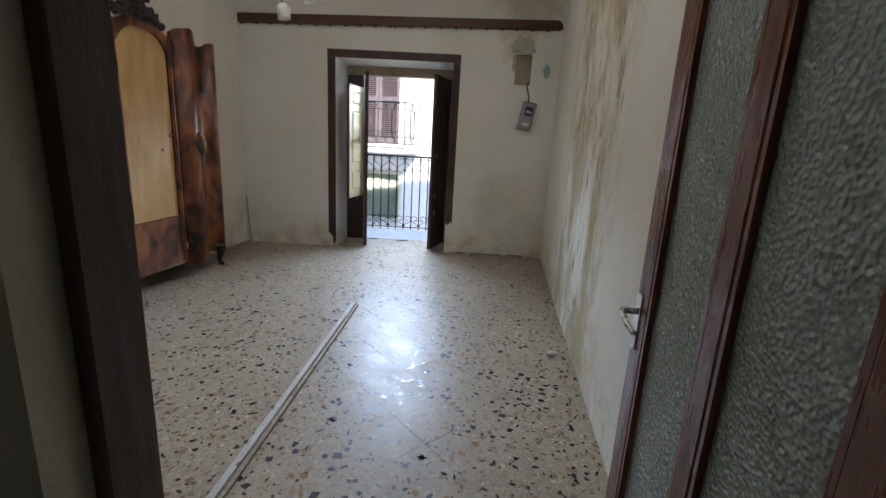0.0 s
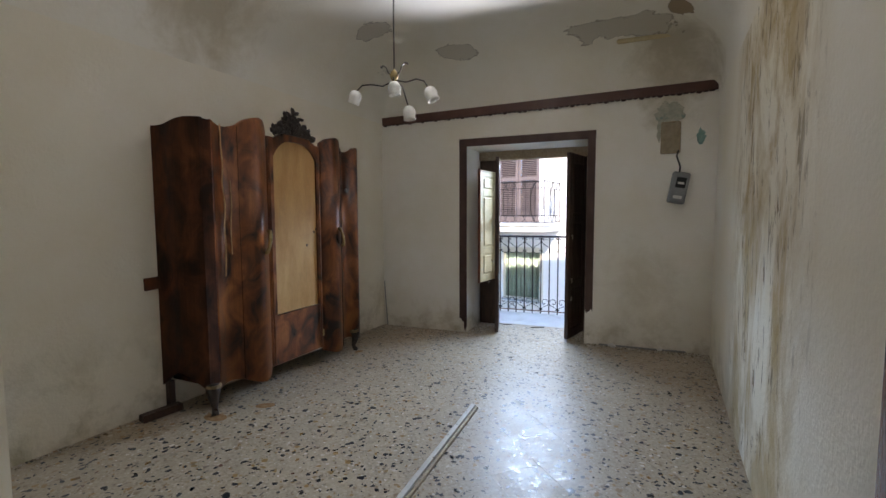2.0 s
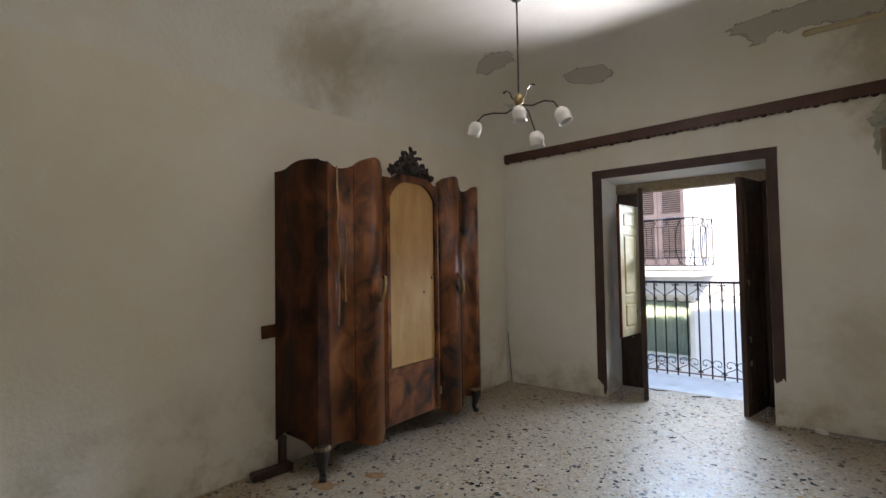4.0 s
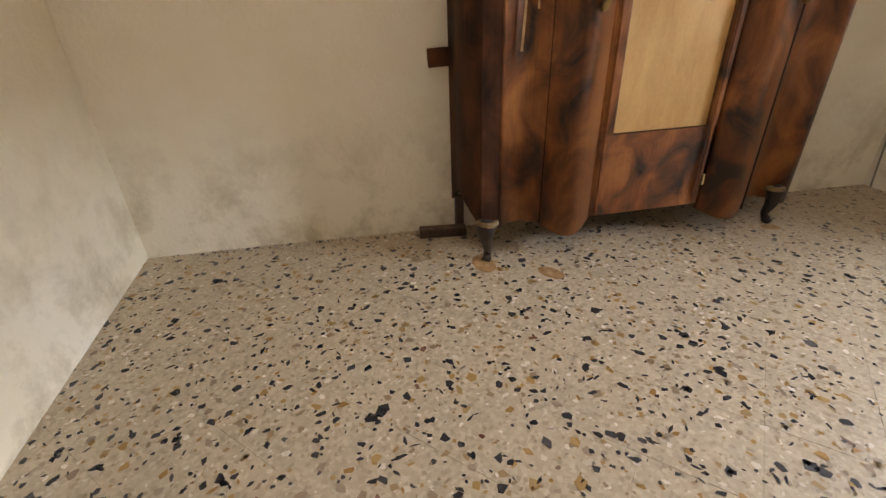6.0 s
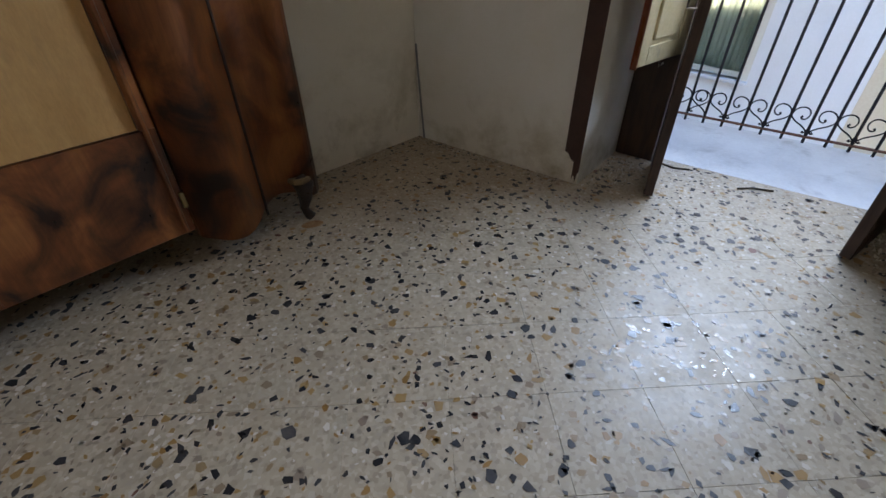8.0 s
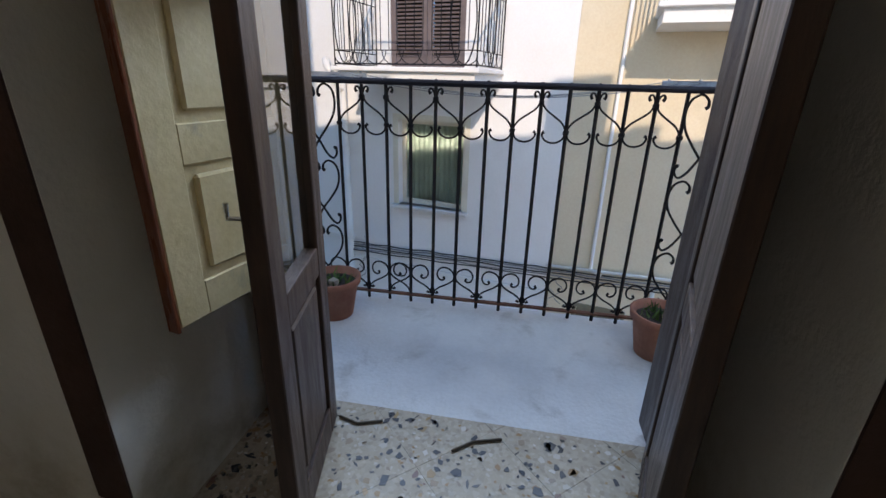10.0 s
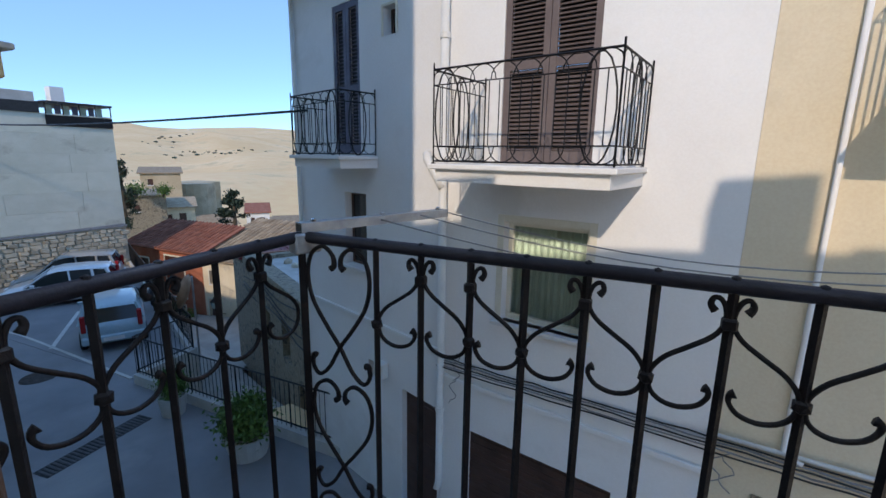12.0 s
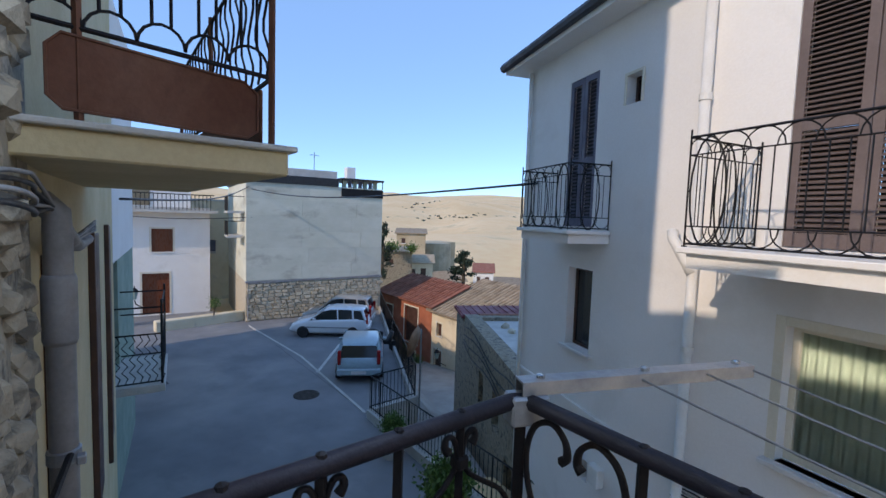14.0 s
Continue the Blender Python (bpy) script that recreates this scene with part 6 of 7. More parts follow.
def leafy(name, x, y, z, r, h, count, material, label, category, seed, pot=True):
    """A bush: short stems and a crown of many small leaves with an uneven outline."""
    b = thing(name, (x, y, z), 0, label, category)
    rr = random.Random(seed)
    if pot:
        part("planter", lathe(bmesh.new(), [(r * 0.55, 0), (r * 0.7, 0.45), (r * 0.62, 0.45), (r * 0.55, 0.35), (0, 0.35)], 16), CONCRETE, b)
    bm = bmesh.new()
    clumps = [(Vector((rr.gauss(0, r * 0.27), rr.gauss(0, r * 0.27), 0.45 + rr.uniform(0.15, 0.85) * h)), rr.uniform(0.3, 0.45) * r) for _ in range(26)]
    for k in range(count):
        c, cr = rr.choice(clumps)
        p = c + Vector((rr.gauss(0, 1), rr.gauss(0, 1), rr.gauss(0, 1))) * cr * 0.5
        e = Euler((rr.uniform(0, 6), rr.uniform(0, 6), rr.uniform(0, 6))).to_matrix()
        s = r * rr.uniform(0.05, 0.11)
        q = [p + e @ Vector(v) for v in ((-s, 0, 0), (0, -s * 0.45, 0), (s, 0, 0), (0, s * 0.45, 0))]
        bm.faces.new([bm.verts.new(v) for v in q])
    part("crown", bm, material, b)
    bm = bmesh.new()
    for c, cr in clumps[:7]:
        tube(bm, [(0, 0, 0.3 if pot else 0.0), c * 0.5 + Vector((0, 0, 0.1)), c], [0.03 * r * 2, 0.02, 0.008], 5)
    part("stems", bm, BARK, b)
    return b


leafy("potted_bush", -9.3, 6.35, GROUND(-9.3), 0.42, 0.5, 3200, LEAVES, "leafy green bush in a street planter", "bush", 21)
leafy("potted_bush", -6.6, 6.0, GROUND(-6.6), 0.62, 0.6, 5200, LEAVES, "round bright green bush in a street planter", "bush", 22)


# ---- parked cars ----
def car(name, x, y, heading, paint, label, L=3.84, W=1.66, H=1.48):
    """A small hatchback, nose along its own +x, wheels on the ground."""
    c = thing(name, (x, y, GROUND(x) + 0.014), heading, label, "car", "parked cars")
    hw = W / 2
    # stations along the length: x, sill height, belt height, half width
    st = [(-L / 2, 0.42, 0.72, 0.8), (-L / 2 + 0.08, 0.3, 0.95, 0.93), (-L / 2 + 0.5, 0.24, 0.97, 0.99), (-0.6, 0.22, 0.93, 1.0), (0.3, 0.22, 0.9, 1.0), (0.95, 0.22, 0.87, 0.99), (L / 2 - 0.35, 0.25, 0.74, 0.95), (L / 2 - 0.08, 0.3, 0.62, 0.86), (L / 2, 0.38, 0.52, 0.72)]
    bm = bmesh.new()
    rings = []
    for sx, z0, z1, w in st:
        y1 = hw * w
        ring = [(-y1 * 0.92, z0), (-y1, z0 + 0.12), (-y1, z1 - 0.12), (-y1 * 0.93, z1), (y1 * 0.93, z1), (y1, z1 - 0.12), (y1, z0 + 0.12), (y1 * 0.92, z0)]
        rings.append([bm.verts.new((sx, yy, zz)) for yy, zz in ring])
    for a, b in zip(rings, rings[1:]):
        for k in range(8):
            bm.faces.new((a[k], a[(k + 1) % 8], b[(k + 1) % 8], b[k]))
    bm.faces.new(rings[0])
    bm.faces.new(rings[-1][::-1])
    bmesh.ops.bevel(bm, geom=[e for e in bm.edges if e.calc_face_angle(0) > 0.5], offset=0.03, segments=2, affect="EDGES")
    body = part("body", bm, paint, c, smooth=True)
    # cabin
    tw = hw * 0.76
    base = [(-L / 2 + 0.1, 0.95), (0.98, 0.86)]
    top = [(-L / 2 + 0.3, H - 0.04), (-0.9, H), (-0.1, H - 0.01), (0.22, H - 0.08)]
    bm = bmesh.new()
    lo = [(-L / 2 + 0.08, 0.93), (-0.9, 0.93), (0.1, 0.9), (0.98, 0.86)]
    rl = [[bm.verts.new((px, s * hw * 0.93, pz)) for px, pz in lo] for s in (-1, 1)]
    ru = [[bm.verts.new((px, s * tw, pz - 0.05)) for px, pz in top] for s in (-1, 1)]
    for i in range(3):
        bm.faces.new((rl[0][i], rl[0][i + 1], ru[0][i + 1], ru[0][i]))
        bm.faces.new((rl[1][i + 1], rl[1][i], ru[1][i], ru[1][i + 1]))
        bm.faces.new((ru[0][i], ru[0][i + 1], ru[1][i + 1], ru[1][i]))
    bm.faces.new((rl[0][0], ru[0][0], ru[1][0], rl[1][0]))
    bm.faces.new((rl[0][3], rl[1][3], ru[1][3], ru[0][3]))
    part("cabin_glass", bm, CAR_GLASS, c, "dark window glass")
    bm = bmesh.new()
    prev = None
    for px, pz in ((-L / 2 + 0.22, H - 0.13), (-L / 2 + 0.34, H - 0.05), (-0.9, H), (-0.1, H - 0.01), (0.2, H - 0.075), (0.3, H - 0.13)):
        ring = [bm.verts.new((px, yy, zz)) for yy, zz in ((-tw - 0.03, pz - 0.07), (-tw * 0.9, pz), (tw * 0.9, pz), (tw + 0.03, pz - 0.07))]
        if prev:
            for k in range(3):
                bm.faces.new((prev[k], prev[k + 1], ring[k + 1], ring[k]))
        prev = ring
    roof = part("roof", bm, paint, c, smooth=True)
    for s in (-1, 1):
        for (ax, az), (bx, bz), r in (((-L / 2 + 0.1, 0.93), (-L / 2 + 0.3, H - 0.1), 0.07), ((0.98, 0.86), (0.26, H - 0.1), 0.035), ((-0.45, 0.92), (-0.4, H - 0.06), 0.035), ((-1.2, 0.94), (-1.15, H - 0.08), 0.05)):
            part("pillar", tubed([(ax, s * hw * 0.935, az), (bx, s * (tw + 0.012), bz)], r, 6), paint, roof)
        part("side_moulding", boxed(-1.3, 1.2, s * hw * 0.99 - 0.02, s * hw * 0.99 + 0.02, 0.5, 0.56, bevel=0.008), GREY_BOX, body)
        part("tail_light", boxed(-L / 2 - 0.01, -L / 2 + 0.12, s * hw * 0.83 - 0.06, s * hw * 0.83 + 0.06, 0.72, 1.22, bevel=0.02), RED_LENS, body, "tall red tail light")
        part("headlight", boxed(L / 2 - 0.3, L / 2 - 0.07, s * hw * 0.66 - 0.14, s * hw * 0.66 + 0.14, 0.55, 0.66, bevel=0.03), MARBLE, body, "clear headlight")
        part("mirror", boxed(0.62, 0.76, s * hw * 1.07 - 0.07, s * hw * 1.07 + 0.07, 0.9, 1.0, bevel=0.02), paint, body)
        for wx in (-1.2, 1.26):
            m = Matrix.Translation((wx, s * hw * 0.93, 0.29)) @ Euler((radians(90), 0, 0)).to_matrix().to_4x4()
            wheel = part("wheel", lathe(bmesh.new(), [(0.2, -0.08), (0.27, -0.085), (0.29, -0.06), (0.29, 0.06), (0.27, 0.085), (0.2, 0.08)], 24, m=m), BLACK, c, smooth=True)
            part("rim", lathe(bmesh.new(), [(0.0, -0.07), (0.2, -0.078), (0.2, 0.078), (0.0, 0.07)], 10, m=m), STEEL, wheel)
    part("rear_bumper", boxed(-L / 2 - 0.06, -L / 2 + 0.2, -hw * 0.93, hw * 0.93, 0.34, 0.58, bevel=0.04), paint, body)
    part("front_bumper", boxed(L / 2 - 0.2, L / 2 + 0.04, -hw * 0.82, hw * 0.82, 0.3, 0.5, bevel=0.05), paint, body)
    part("number_plate", boxed(-L / 2 - 0.072, -L / 2 - 0.061, -0.26, 0.26, 0.4, 0.51), MARBLE, body)
    return c


car("blue_hatchback", -15.9, 8.9, 180 - 30, CAR_BLUE, "pale blue hatchback parked with its tail to the street")
car("white_hatchback", -21.6, 10.1, 180 + 55, CAR_WHITE, "white five-door hatchback parked by the fence")
car("grey_car", -23.8, 11.5, 180 + 52, CAR_GREY, "grey people carrier parked under the stone wall", 3.9, 1.68, 1.6)
sc = thing("scooter", (-17.4, 10.6, GROUND(-17.4) + 0.012), 60, "black scooter with a covered saddle between parked cars", "scooter")
for s in (-0.6, 0.6):
    m = Matrix.Translation((s, 0, 0.24)) @ Euler((radians(90), 0, 0)).to_matrix().to_4x4()
    part("wheel", lathe(bmesh.new(), [(0.12, -0.05), (0.24, -0.05), (0.24, 0.05), (0.12, 0.05)], 16, m=m), BLACK, sc)
part("body", tubed([(-0.75, 0, 0.62), (-0.3, 0, 0.66), (0.1, 0, 0.5), (0.35, 0, 0.42), (0.5, 0, 0.9)], [0.1, 0.2, 0.2, 0.16, 0.1], 10), BLACK, sc, smooth=True)
part("saddle", tubed([(-0.75, 0, 0.85), (-0.3, 0, 0.88), (0.1, 0, 0.8)], [0.1, 0.15, 0.08], 8), BLACK, sc, smooth=True)
part("handlebar", tubed([(0.45, -0.32, 1.05), (0.5, 0, 1.0), (0.45, 0.32, 1.05)], 0.02, 6), IRON_FAR, sc)
part("windshield", boxed(0.5, 0.53, -0.2, 0.2, 0.95, 1.3, bevel=0.01), BLACK, sc)
dish = thing("satellite_dish", (-11.9, 8.95, GROUND(-11.9)), 0, "rusty satellite dish on a pole by the fence", "satellite dish")
part("pole", tubed([(0, 0, -0.3), (0, 0, 2.3)], 0.03, 8), GALV, dish)
md = Matrix.Translation((-0.1, -0.12, 1.85)) @ Euler((radians(78), 0, radians(-55))).to_matrix().to_4x4()
part("reflector", lathe(bmesh.new(), [(0.0, 0.0), (0.25, 0.02), (0.5, 0.09), (0.51, 0.08), (0.25, 0.0), (0.0, -0.02)], 24, m=md), surface("rusty_dish", (0.3, 0.14, 0.07), (0.42, 0.22, 0.12), 3, 30, 0.7, 0.1), dish, smooth=True)


# ---- buildings around the square and below ----
def block(name, x, y, turn, w, d, z0, z1, material, label, openings=(), frame_mat=DOOR_BROWN, roof=None, category="house"):
    """A house: front wall with openings at y = 0 of its own axes, x to its right, side and back walls, flat or pitched roof."""
    h = thing(name, (x, y, 0), turn, label, category)
    part("wall", pierced(0, w, z0, z1, 0, 0.3, openings), material, h)
    part("side_wall", boxed(0, 0.3, 0.301, d, z0, z1), material, h)
    part("side_wall", boxed(w - 0.3, w, 0.301, d, z0, z1), material, h)
    part("back_wall", boxed(0.301, w - 0.301, d - 0.3, d, z0, z1), material, h)
    for a, b, c, e in openings:
        wd = part("window", boxed(a, b, 0.16, 0.2, c, e), frame_mat, h)
        part("sill", boxed(a - 0.06, b + 0.06, -0.06, 0.1, c - 0.06, c - 0.002), MARBLE, wd)
        bm = bmesh.new()
        box(bm, a - 0.1, a - 0.002, -0.02, -0.001, c, e + 0.1)
        box(bm, b + 0.002, b + 0.1, -0.02, -0.001, c, e + 0.1)
        box(bm, a - 0.002, b + 0.002, -0.02, -0.001, e + 0.002, e + 0.1)
        part("window_surround", bm, FRAME_CREAM, wd)
    if roof is None:
        part("roof", boxed(-0.1, w + 0.1, -0.1, d + 0.1, z1 + 0.001, z1 + 0.12), CONCRETE, h)
    return h


def tiled_roof(h, w, d, z_front, z_back, material, over=0.3, rows=12, step=0.22):
    """A single tiled slope: a deck, and half-round tiles in lines, the tiles sharing one mesh."""
    L = math.hypot(d + 2 * over, z_back - z_front)
    ang = math.atan2(z_back - z_front, d + 2 * over)
    m = Matrix.Translation((-over, -over, z_front)) @ Euler((ang, 0, 0)).to_matrix().to_4x4()
    roof = part("roof", box(bmesh.new(), 0, w + 2 * over, 0, L, -0.08, 0.0, m=m), material, h)
    tl = L / rows
    bm = bmesh.new()
    n = 6
    a = [bm.verts.new((0.09 * math.cos(math.pi * k / n), 0, 0.07 * math.sin(math.pi * k / n) + 0.02)) for k in range(n + 1)]
    b = [bm.verts.new((0.075 * math.cos(math.pi * k / n), tl * 1.1, 0.055 * math.sin(math.pi * k / n))) for k in range(n + 1)]
    for k in range(n):
        bm.faces.new((a[k], a[k + 1], b[k + 1], b[k]))
    me = bpy.data.meshes.new("roof_tile")
    bm.to_mesh(me)
    bm.free()
    me.materials.append(material)
    cols = int((w + 2 * over) / step)
    rr = random.Random(int(w * 100))
    for i in range(cols):
        for j in range(rows):
            t = new("roof_tile", me)
            t.parent = roof
            t.matrix_local = m @ Matrix.Translation((0.1 + step * i + rr.uniform(-0.01, 0.01), tl * j, 0.003)) @ pose(0, 0, 0, 0, 0, rr.uniform(-2, 2))


# big grey-rendered gable over a rubble base, seen across the parking bay
gable = thing("grey_gable_house", (-26.9, 7.2, 0), 84.2, "tall grey rendered blind gable on a rubble stone base", "house")
# own axes: x along the gable towards the lane, y away from the street
GX = 8.3
part("wall", boxed(0, GX, 0.05, 9, -2.7, 3.02), RENDER_GREY, gable)
for k in range(6):
    for x0, x1 in ((0.02, 3.1 + 0.4 * (k % 2)), (3.13 + 0.4 * (k % 2), 6.2 + 0.3 * (k % 3)), (6.23 + 0.3 * (k % 3), GX - 0.02)):
        if x0 > 5 and k == 5:
            continue
        part("panel", boxed(x0, x1, 0.028, 0.0495, -2.62 + 0.94 * k, -1.688 + 0.94 * k, bevel=0.003), RENDER_GREY, gable)
base = part("stone_base", boxed(0, GX, 0.06, 8.9, -6.6, -2.701), surface("pale_mortar", (0.42, 0.36, 0.27), (0.52, 0.46, 0.35), 5, 40, 0.95, 0.4), gable, "rubble stone base")
part("ledge", boxed(-0.05, GX + 0.05, -0.04, 0.06, -2.76, -2.66), PIPE_GREY, gable)
part("conduit", tubed([(0.1, 0.0, -4.9), (0.1, 0.0, -2.8), (GX - 0.1, 0.0, -2.62)], 0.04, 6), PIPE_GREY, gable)
part("coping", boxed(-0.1, 5.3, -0.06, 9, 3.021, 3.5), BLACK, gable, "dark bitumen parapet edge")
part("roof", boxed(0.3, 5.4, 0.6, 8.0, 3.501, 4.0), CONCRETE, gable)
ter = part("roof_terrace", boxed(5.5, GX + 0.05, -0.05, 3.5, 3.5, 3.6), BLACK, gable, "dark terrace canopy")
for k in range(5):
    part("canopy_post", tubed([(5.55 + 0.68 * k, 0.0, 3.0), (5.55 + 0.68 * k, 0.0, 3.55)], 0.03, 4), IRON_FAR, ter)
part("terrace_rail", boxed(5.5, GX, -0.03, 0.0, 2.45, 2.95), IRON_FAR, ter)
for k in range(7):
    part("laundry", boxed(5.7 + 0.35 * k, 5.95 + 0.35 * k, 0.4, 0.42, 3.0, 3.45), SHUT_BLUE if k % 2 else CURTAIN, ter)
part("aerial", tubed([(4.6, 3, 3.9), (4.6, 3, 5.4)], 0.02, 4), IRON_FAR, gable)
part("aerial_arms", tubed([(4.3, 3, 5.2), (4.9, 3, 5.2)], 0.015, 4), IRON_FAR, gable)
part("chimney", boxed(6.9, 7.5, 3, 3.6, 3.6, 4.6), RENDER_WHITE, gable)
for z0 in (-0.2, 1.2):
    bal = part("side_balcony", boxed(-0.9, -0.02, 0.5, 2.2, z0, z0 + 0.12), CONCRETE, gable, "small side balcony")
    for k in range(8):
        part("baluster", tubed([(-0.88, 0.55 + 0.22 * k, z0 + 0.12), (-0.88, 0.55 + 0.22 * k, z0 + 0.95)], 0.015, 4), IRON_FAR, bal)
    part("rail", tubed([(-0.02, 0.52, z0 + 0.95), (-0.88, 0.52, z0 + 0.95), (-0.88, 2.2, z0 + 0.95)], 0.02, 4), IRON_FAR, bal)

# white house at the far end of the street
far = block("white_corner_house", -32.4, -1.2, 83, 7.4, 6, -6.2, 1.3, RENDER_WHITE, "white corner house with a terrace and a shuttered window", [(4.3, 5.4, -1.3, 0.1), (3.8, 5.2, -5.1, -2.6), (1.2, 2.2, -1.3, 0.1)], WOOD_RED)
part("terrace_slab", boxed(-0.4, 7.8, -0.9, 0.0, 1.1, 1.28), CONCRETE, far)
part("upper_storey", boxed(1.0, 6.4, 1.0, 5.5, 1.42, 3.9), RENDER_WHITE, far)
part("upper_door", boxed(3.2, 4.2, 0.95, 0.999, 1.5, 3.5), SHUT_OLIVE, far)
for k in range(38):
    part("baluster", tubed([(-0.35 + 0.21 * k, -0.85, 1.28), (-0.35 + 0.21 * k, -0.85, 2.2)], 0.02, 4), IRON_FAR, far)
part("terrace_rail", tubed([(-0.38, -0.85, 2.2), (7.6, -0.85, 2.2)], 0.03, 4), IRON_FAR, far)
alley = block("alley_house", -38, 5.2, 80, 4.5, 5, -6.4, 2.0, RENDER_CREAM, "cream house in the alley with dark balconies", [(0.8, 1.6, -1.6, 0.2), (0.9, 1.7, -5.2, -3.2)], DOOR_BROWN)
part("balcony", boxed(0.3, 2.4, -0.9, -0.001, -1.9, -1.75), CONCRETE, alley)
part("balcony_screen", boxed(0.3, 2.4, -0.9, -0.86, -1.74, -0.9), SHUT_BLUE, alley)
wall_low = finish("street_wall", boxed(-0.25, 0.25, -2.2, 2.2, -0.5, 0.55, bevel=0.04), RENDER_CREAM)
wall_low.matrix_world = pose(-27.4, 5.0, GROUND(-27.4), 0, 0, 8)
tagged(wall_low, "low cream street wall before the alley", "wall", "", "structure")
leafy("potted_plant", -27.2, 5.6, GROUND(-27.2) + 0.5, 0.4, 0.6, 500, LEAVES, "leafy plants on a street wall", "plant", 31, False)
leafy("potted_plant", -29.5, 1.5, GROUND(-29.5), 0.6, 0.9, 700, LEAVES, "spiky potted plants by the house door", "plant", 32)


def street_lamp(x, y, z, turn, label):
    lp = thing("street_lamp", (x, y, z), turn, label, "street lamp", "street lamps")
    part("bracket", tubed([(0, 0, -0.5), (0, -0.3, -0.35), (0, -0.6, -0.2), (0, -0.7, 0.0)], 0.025, 6), IRON_FAR, lp)
    part("lantern", lathe(bmesh.new(), [(0.08, 0.05), (0.17, 0.42), (0.0, 0.43)], 6, (0, -0.7, 0)), surface("lantern_glass", (0.2, 0.3, 0.28), (0.28, 0.38, 0.36), 5, 30, 0.2, 0.0), lp)
    part("cap", lathe(bmesh.new(), [(0.2, 0.42), (0.1, 0.55), (0.03, 0.6), (0.02, 0.7), (0.0, 0.71)], 6, (0, -0.7, 0)), IRON_FAR, lp)
    return lp


street_lamp(-26.5, 2.3, -3.1, 60, "green iron street lantern on a bracket")

# red and cream houses down the lane
red = block("red_house", -29.1, 17.25, 0, 6.5, 5, -9.2, -4.35, RENDER_RED, "dark red rendered house with a tiled roof", [(0.8, 1.7, -6.4, -5.1), (3.3, 4.9, -7.2, -4.75), (3.4, 4.7, -8.9, -7.7)], DOOR_BROWN, roof="tiles")
tiled_roof(red, 6.5, 2.6, -4.3, -3.15, TILE_RED, 0.3, 6, 0.33)
cream = block("cream_house", -22.55, 17.2, 0, 7.5, 6, -9.2, -4.6, RENDER_CREAM, "weathered cream house with a brown door", [(0.3, 1.1, -8.9, -6.9), (0.55, 1.05, -6.0, -5.2)], DOOR_BROWN, roof="tiles")
tiled_roof(cream, 7.5, 4.2, -4.5, -2.85, TILE_TAN, 0.3, 9, 0.33)
street_lamp(-20.9, 17.15, -7.1, 0, "green iron street lantern on the lane")
leafy("potted_plant", -23.2, 16.7, -8.6, 0.5, 0.7, 600, LEAVES, "potted greenery beside the lane door", "plant", 33)
leafy("potted_plant", -25.0, 16.8, -8.6, 0.5, 0.9, 600, LEAVES, "potted greenery under the red wall", "plant", 34)

# old stone house beside the lane, with a patched flat roof
stone = thing("old_stone_house", (-12.5, 11.3, 0), -29.7, "old rubble stone house with a broken flat roof", "house")
part("wall", pierced(0, 7.5, -8.5, -2.15, 0, 0.5, [(2.6, 3.2, -4.3, -3.3), (4.3, 5.0, -4.2, -3.1), (5.6, 6.4, -6.5, -4.4)]), STONE_WALL, stone)
part("end_wall", boxed(0, 0.5, 0.501, 6, -8.5, -2.15), STONE_WALL, stone)
part("flat_roof", boxed(0.5, 7.5, 0.501, 6.0, -2.7, -2.28), CONCRETE, stone, "broken grey concrete roof")
SHEET = surface("red_sheet", (0.2, 0.03, 0.035), (0.28, 0.05, 0.05), 2, 20, 0.6, 0.1)
part("low_wall", boxed(-1.7, -0.001, 0.0, 0.5, -8.5, -2.45), STONE_WALL, stone)
part("low_end_wall", boxed(-1.7, -1.3, 0.501, 7.0, -8.5, -2.45), STONE_WALL, stone)
sheet = part("red_sheet_roof", boxed(-1.85, -0.02, -0.1, 7.2, -2.3, -2.2, bevel=0.01), SHEET, stone, "dark red ribbed sheet roof")
for k in range(25):
    part("rib", boxed(-1.84, -0.03, -0.05 + 0.295 * k, 0.0 + 0.295 * k, -2.1995, -2.165, bevel=0.008), SHEET, sheet)
part("brick_upstand", boxed(-0.015, 0.16, 0.51, 6.0, -2.6, -2.12), CLAY, stone)
for a, b, c, e in ((2.6, 3.2, -4.3, -3.3), (4.3, 5.0, -4.2, -3.1), (5.6, 6.4, -6.5, -4.4)):
    part("window", boxed(a, b, 0.25, 0.3, c, e), BLACK, stone)
for k in range(4):
    pts = [(7.4 - 0.8 * q, -0.03 - 0.01 * k, -2.5 - 0.22 * k + 0.12 * math.sin(q * 1.1 + k)) for q in range(10)]
    part("cable", tubed(pts, 0.018, 5), BLACK, stone, smooth=True)
rr = random.Random(19)
for k in range(24):
    s = part("roof_rubble", bmesh_rock(rr.uniform(0.08, 0.2), k), STONE_PIECE, stone)
    s.location = (rr.uniform(0.8, 7.2), rr.uniform(0.8, 5.6), -2.24)

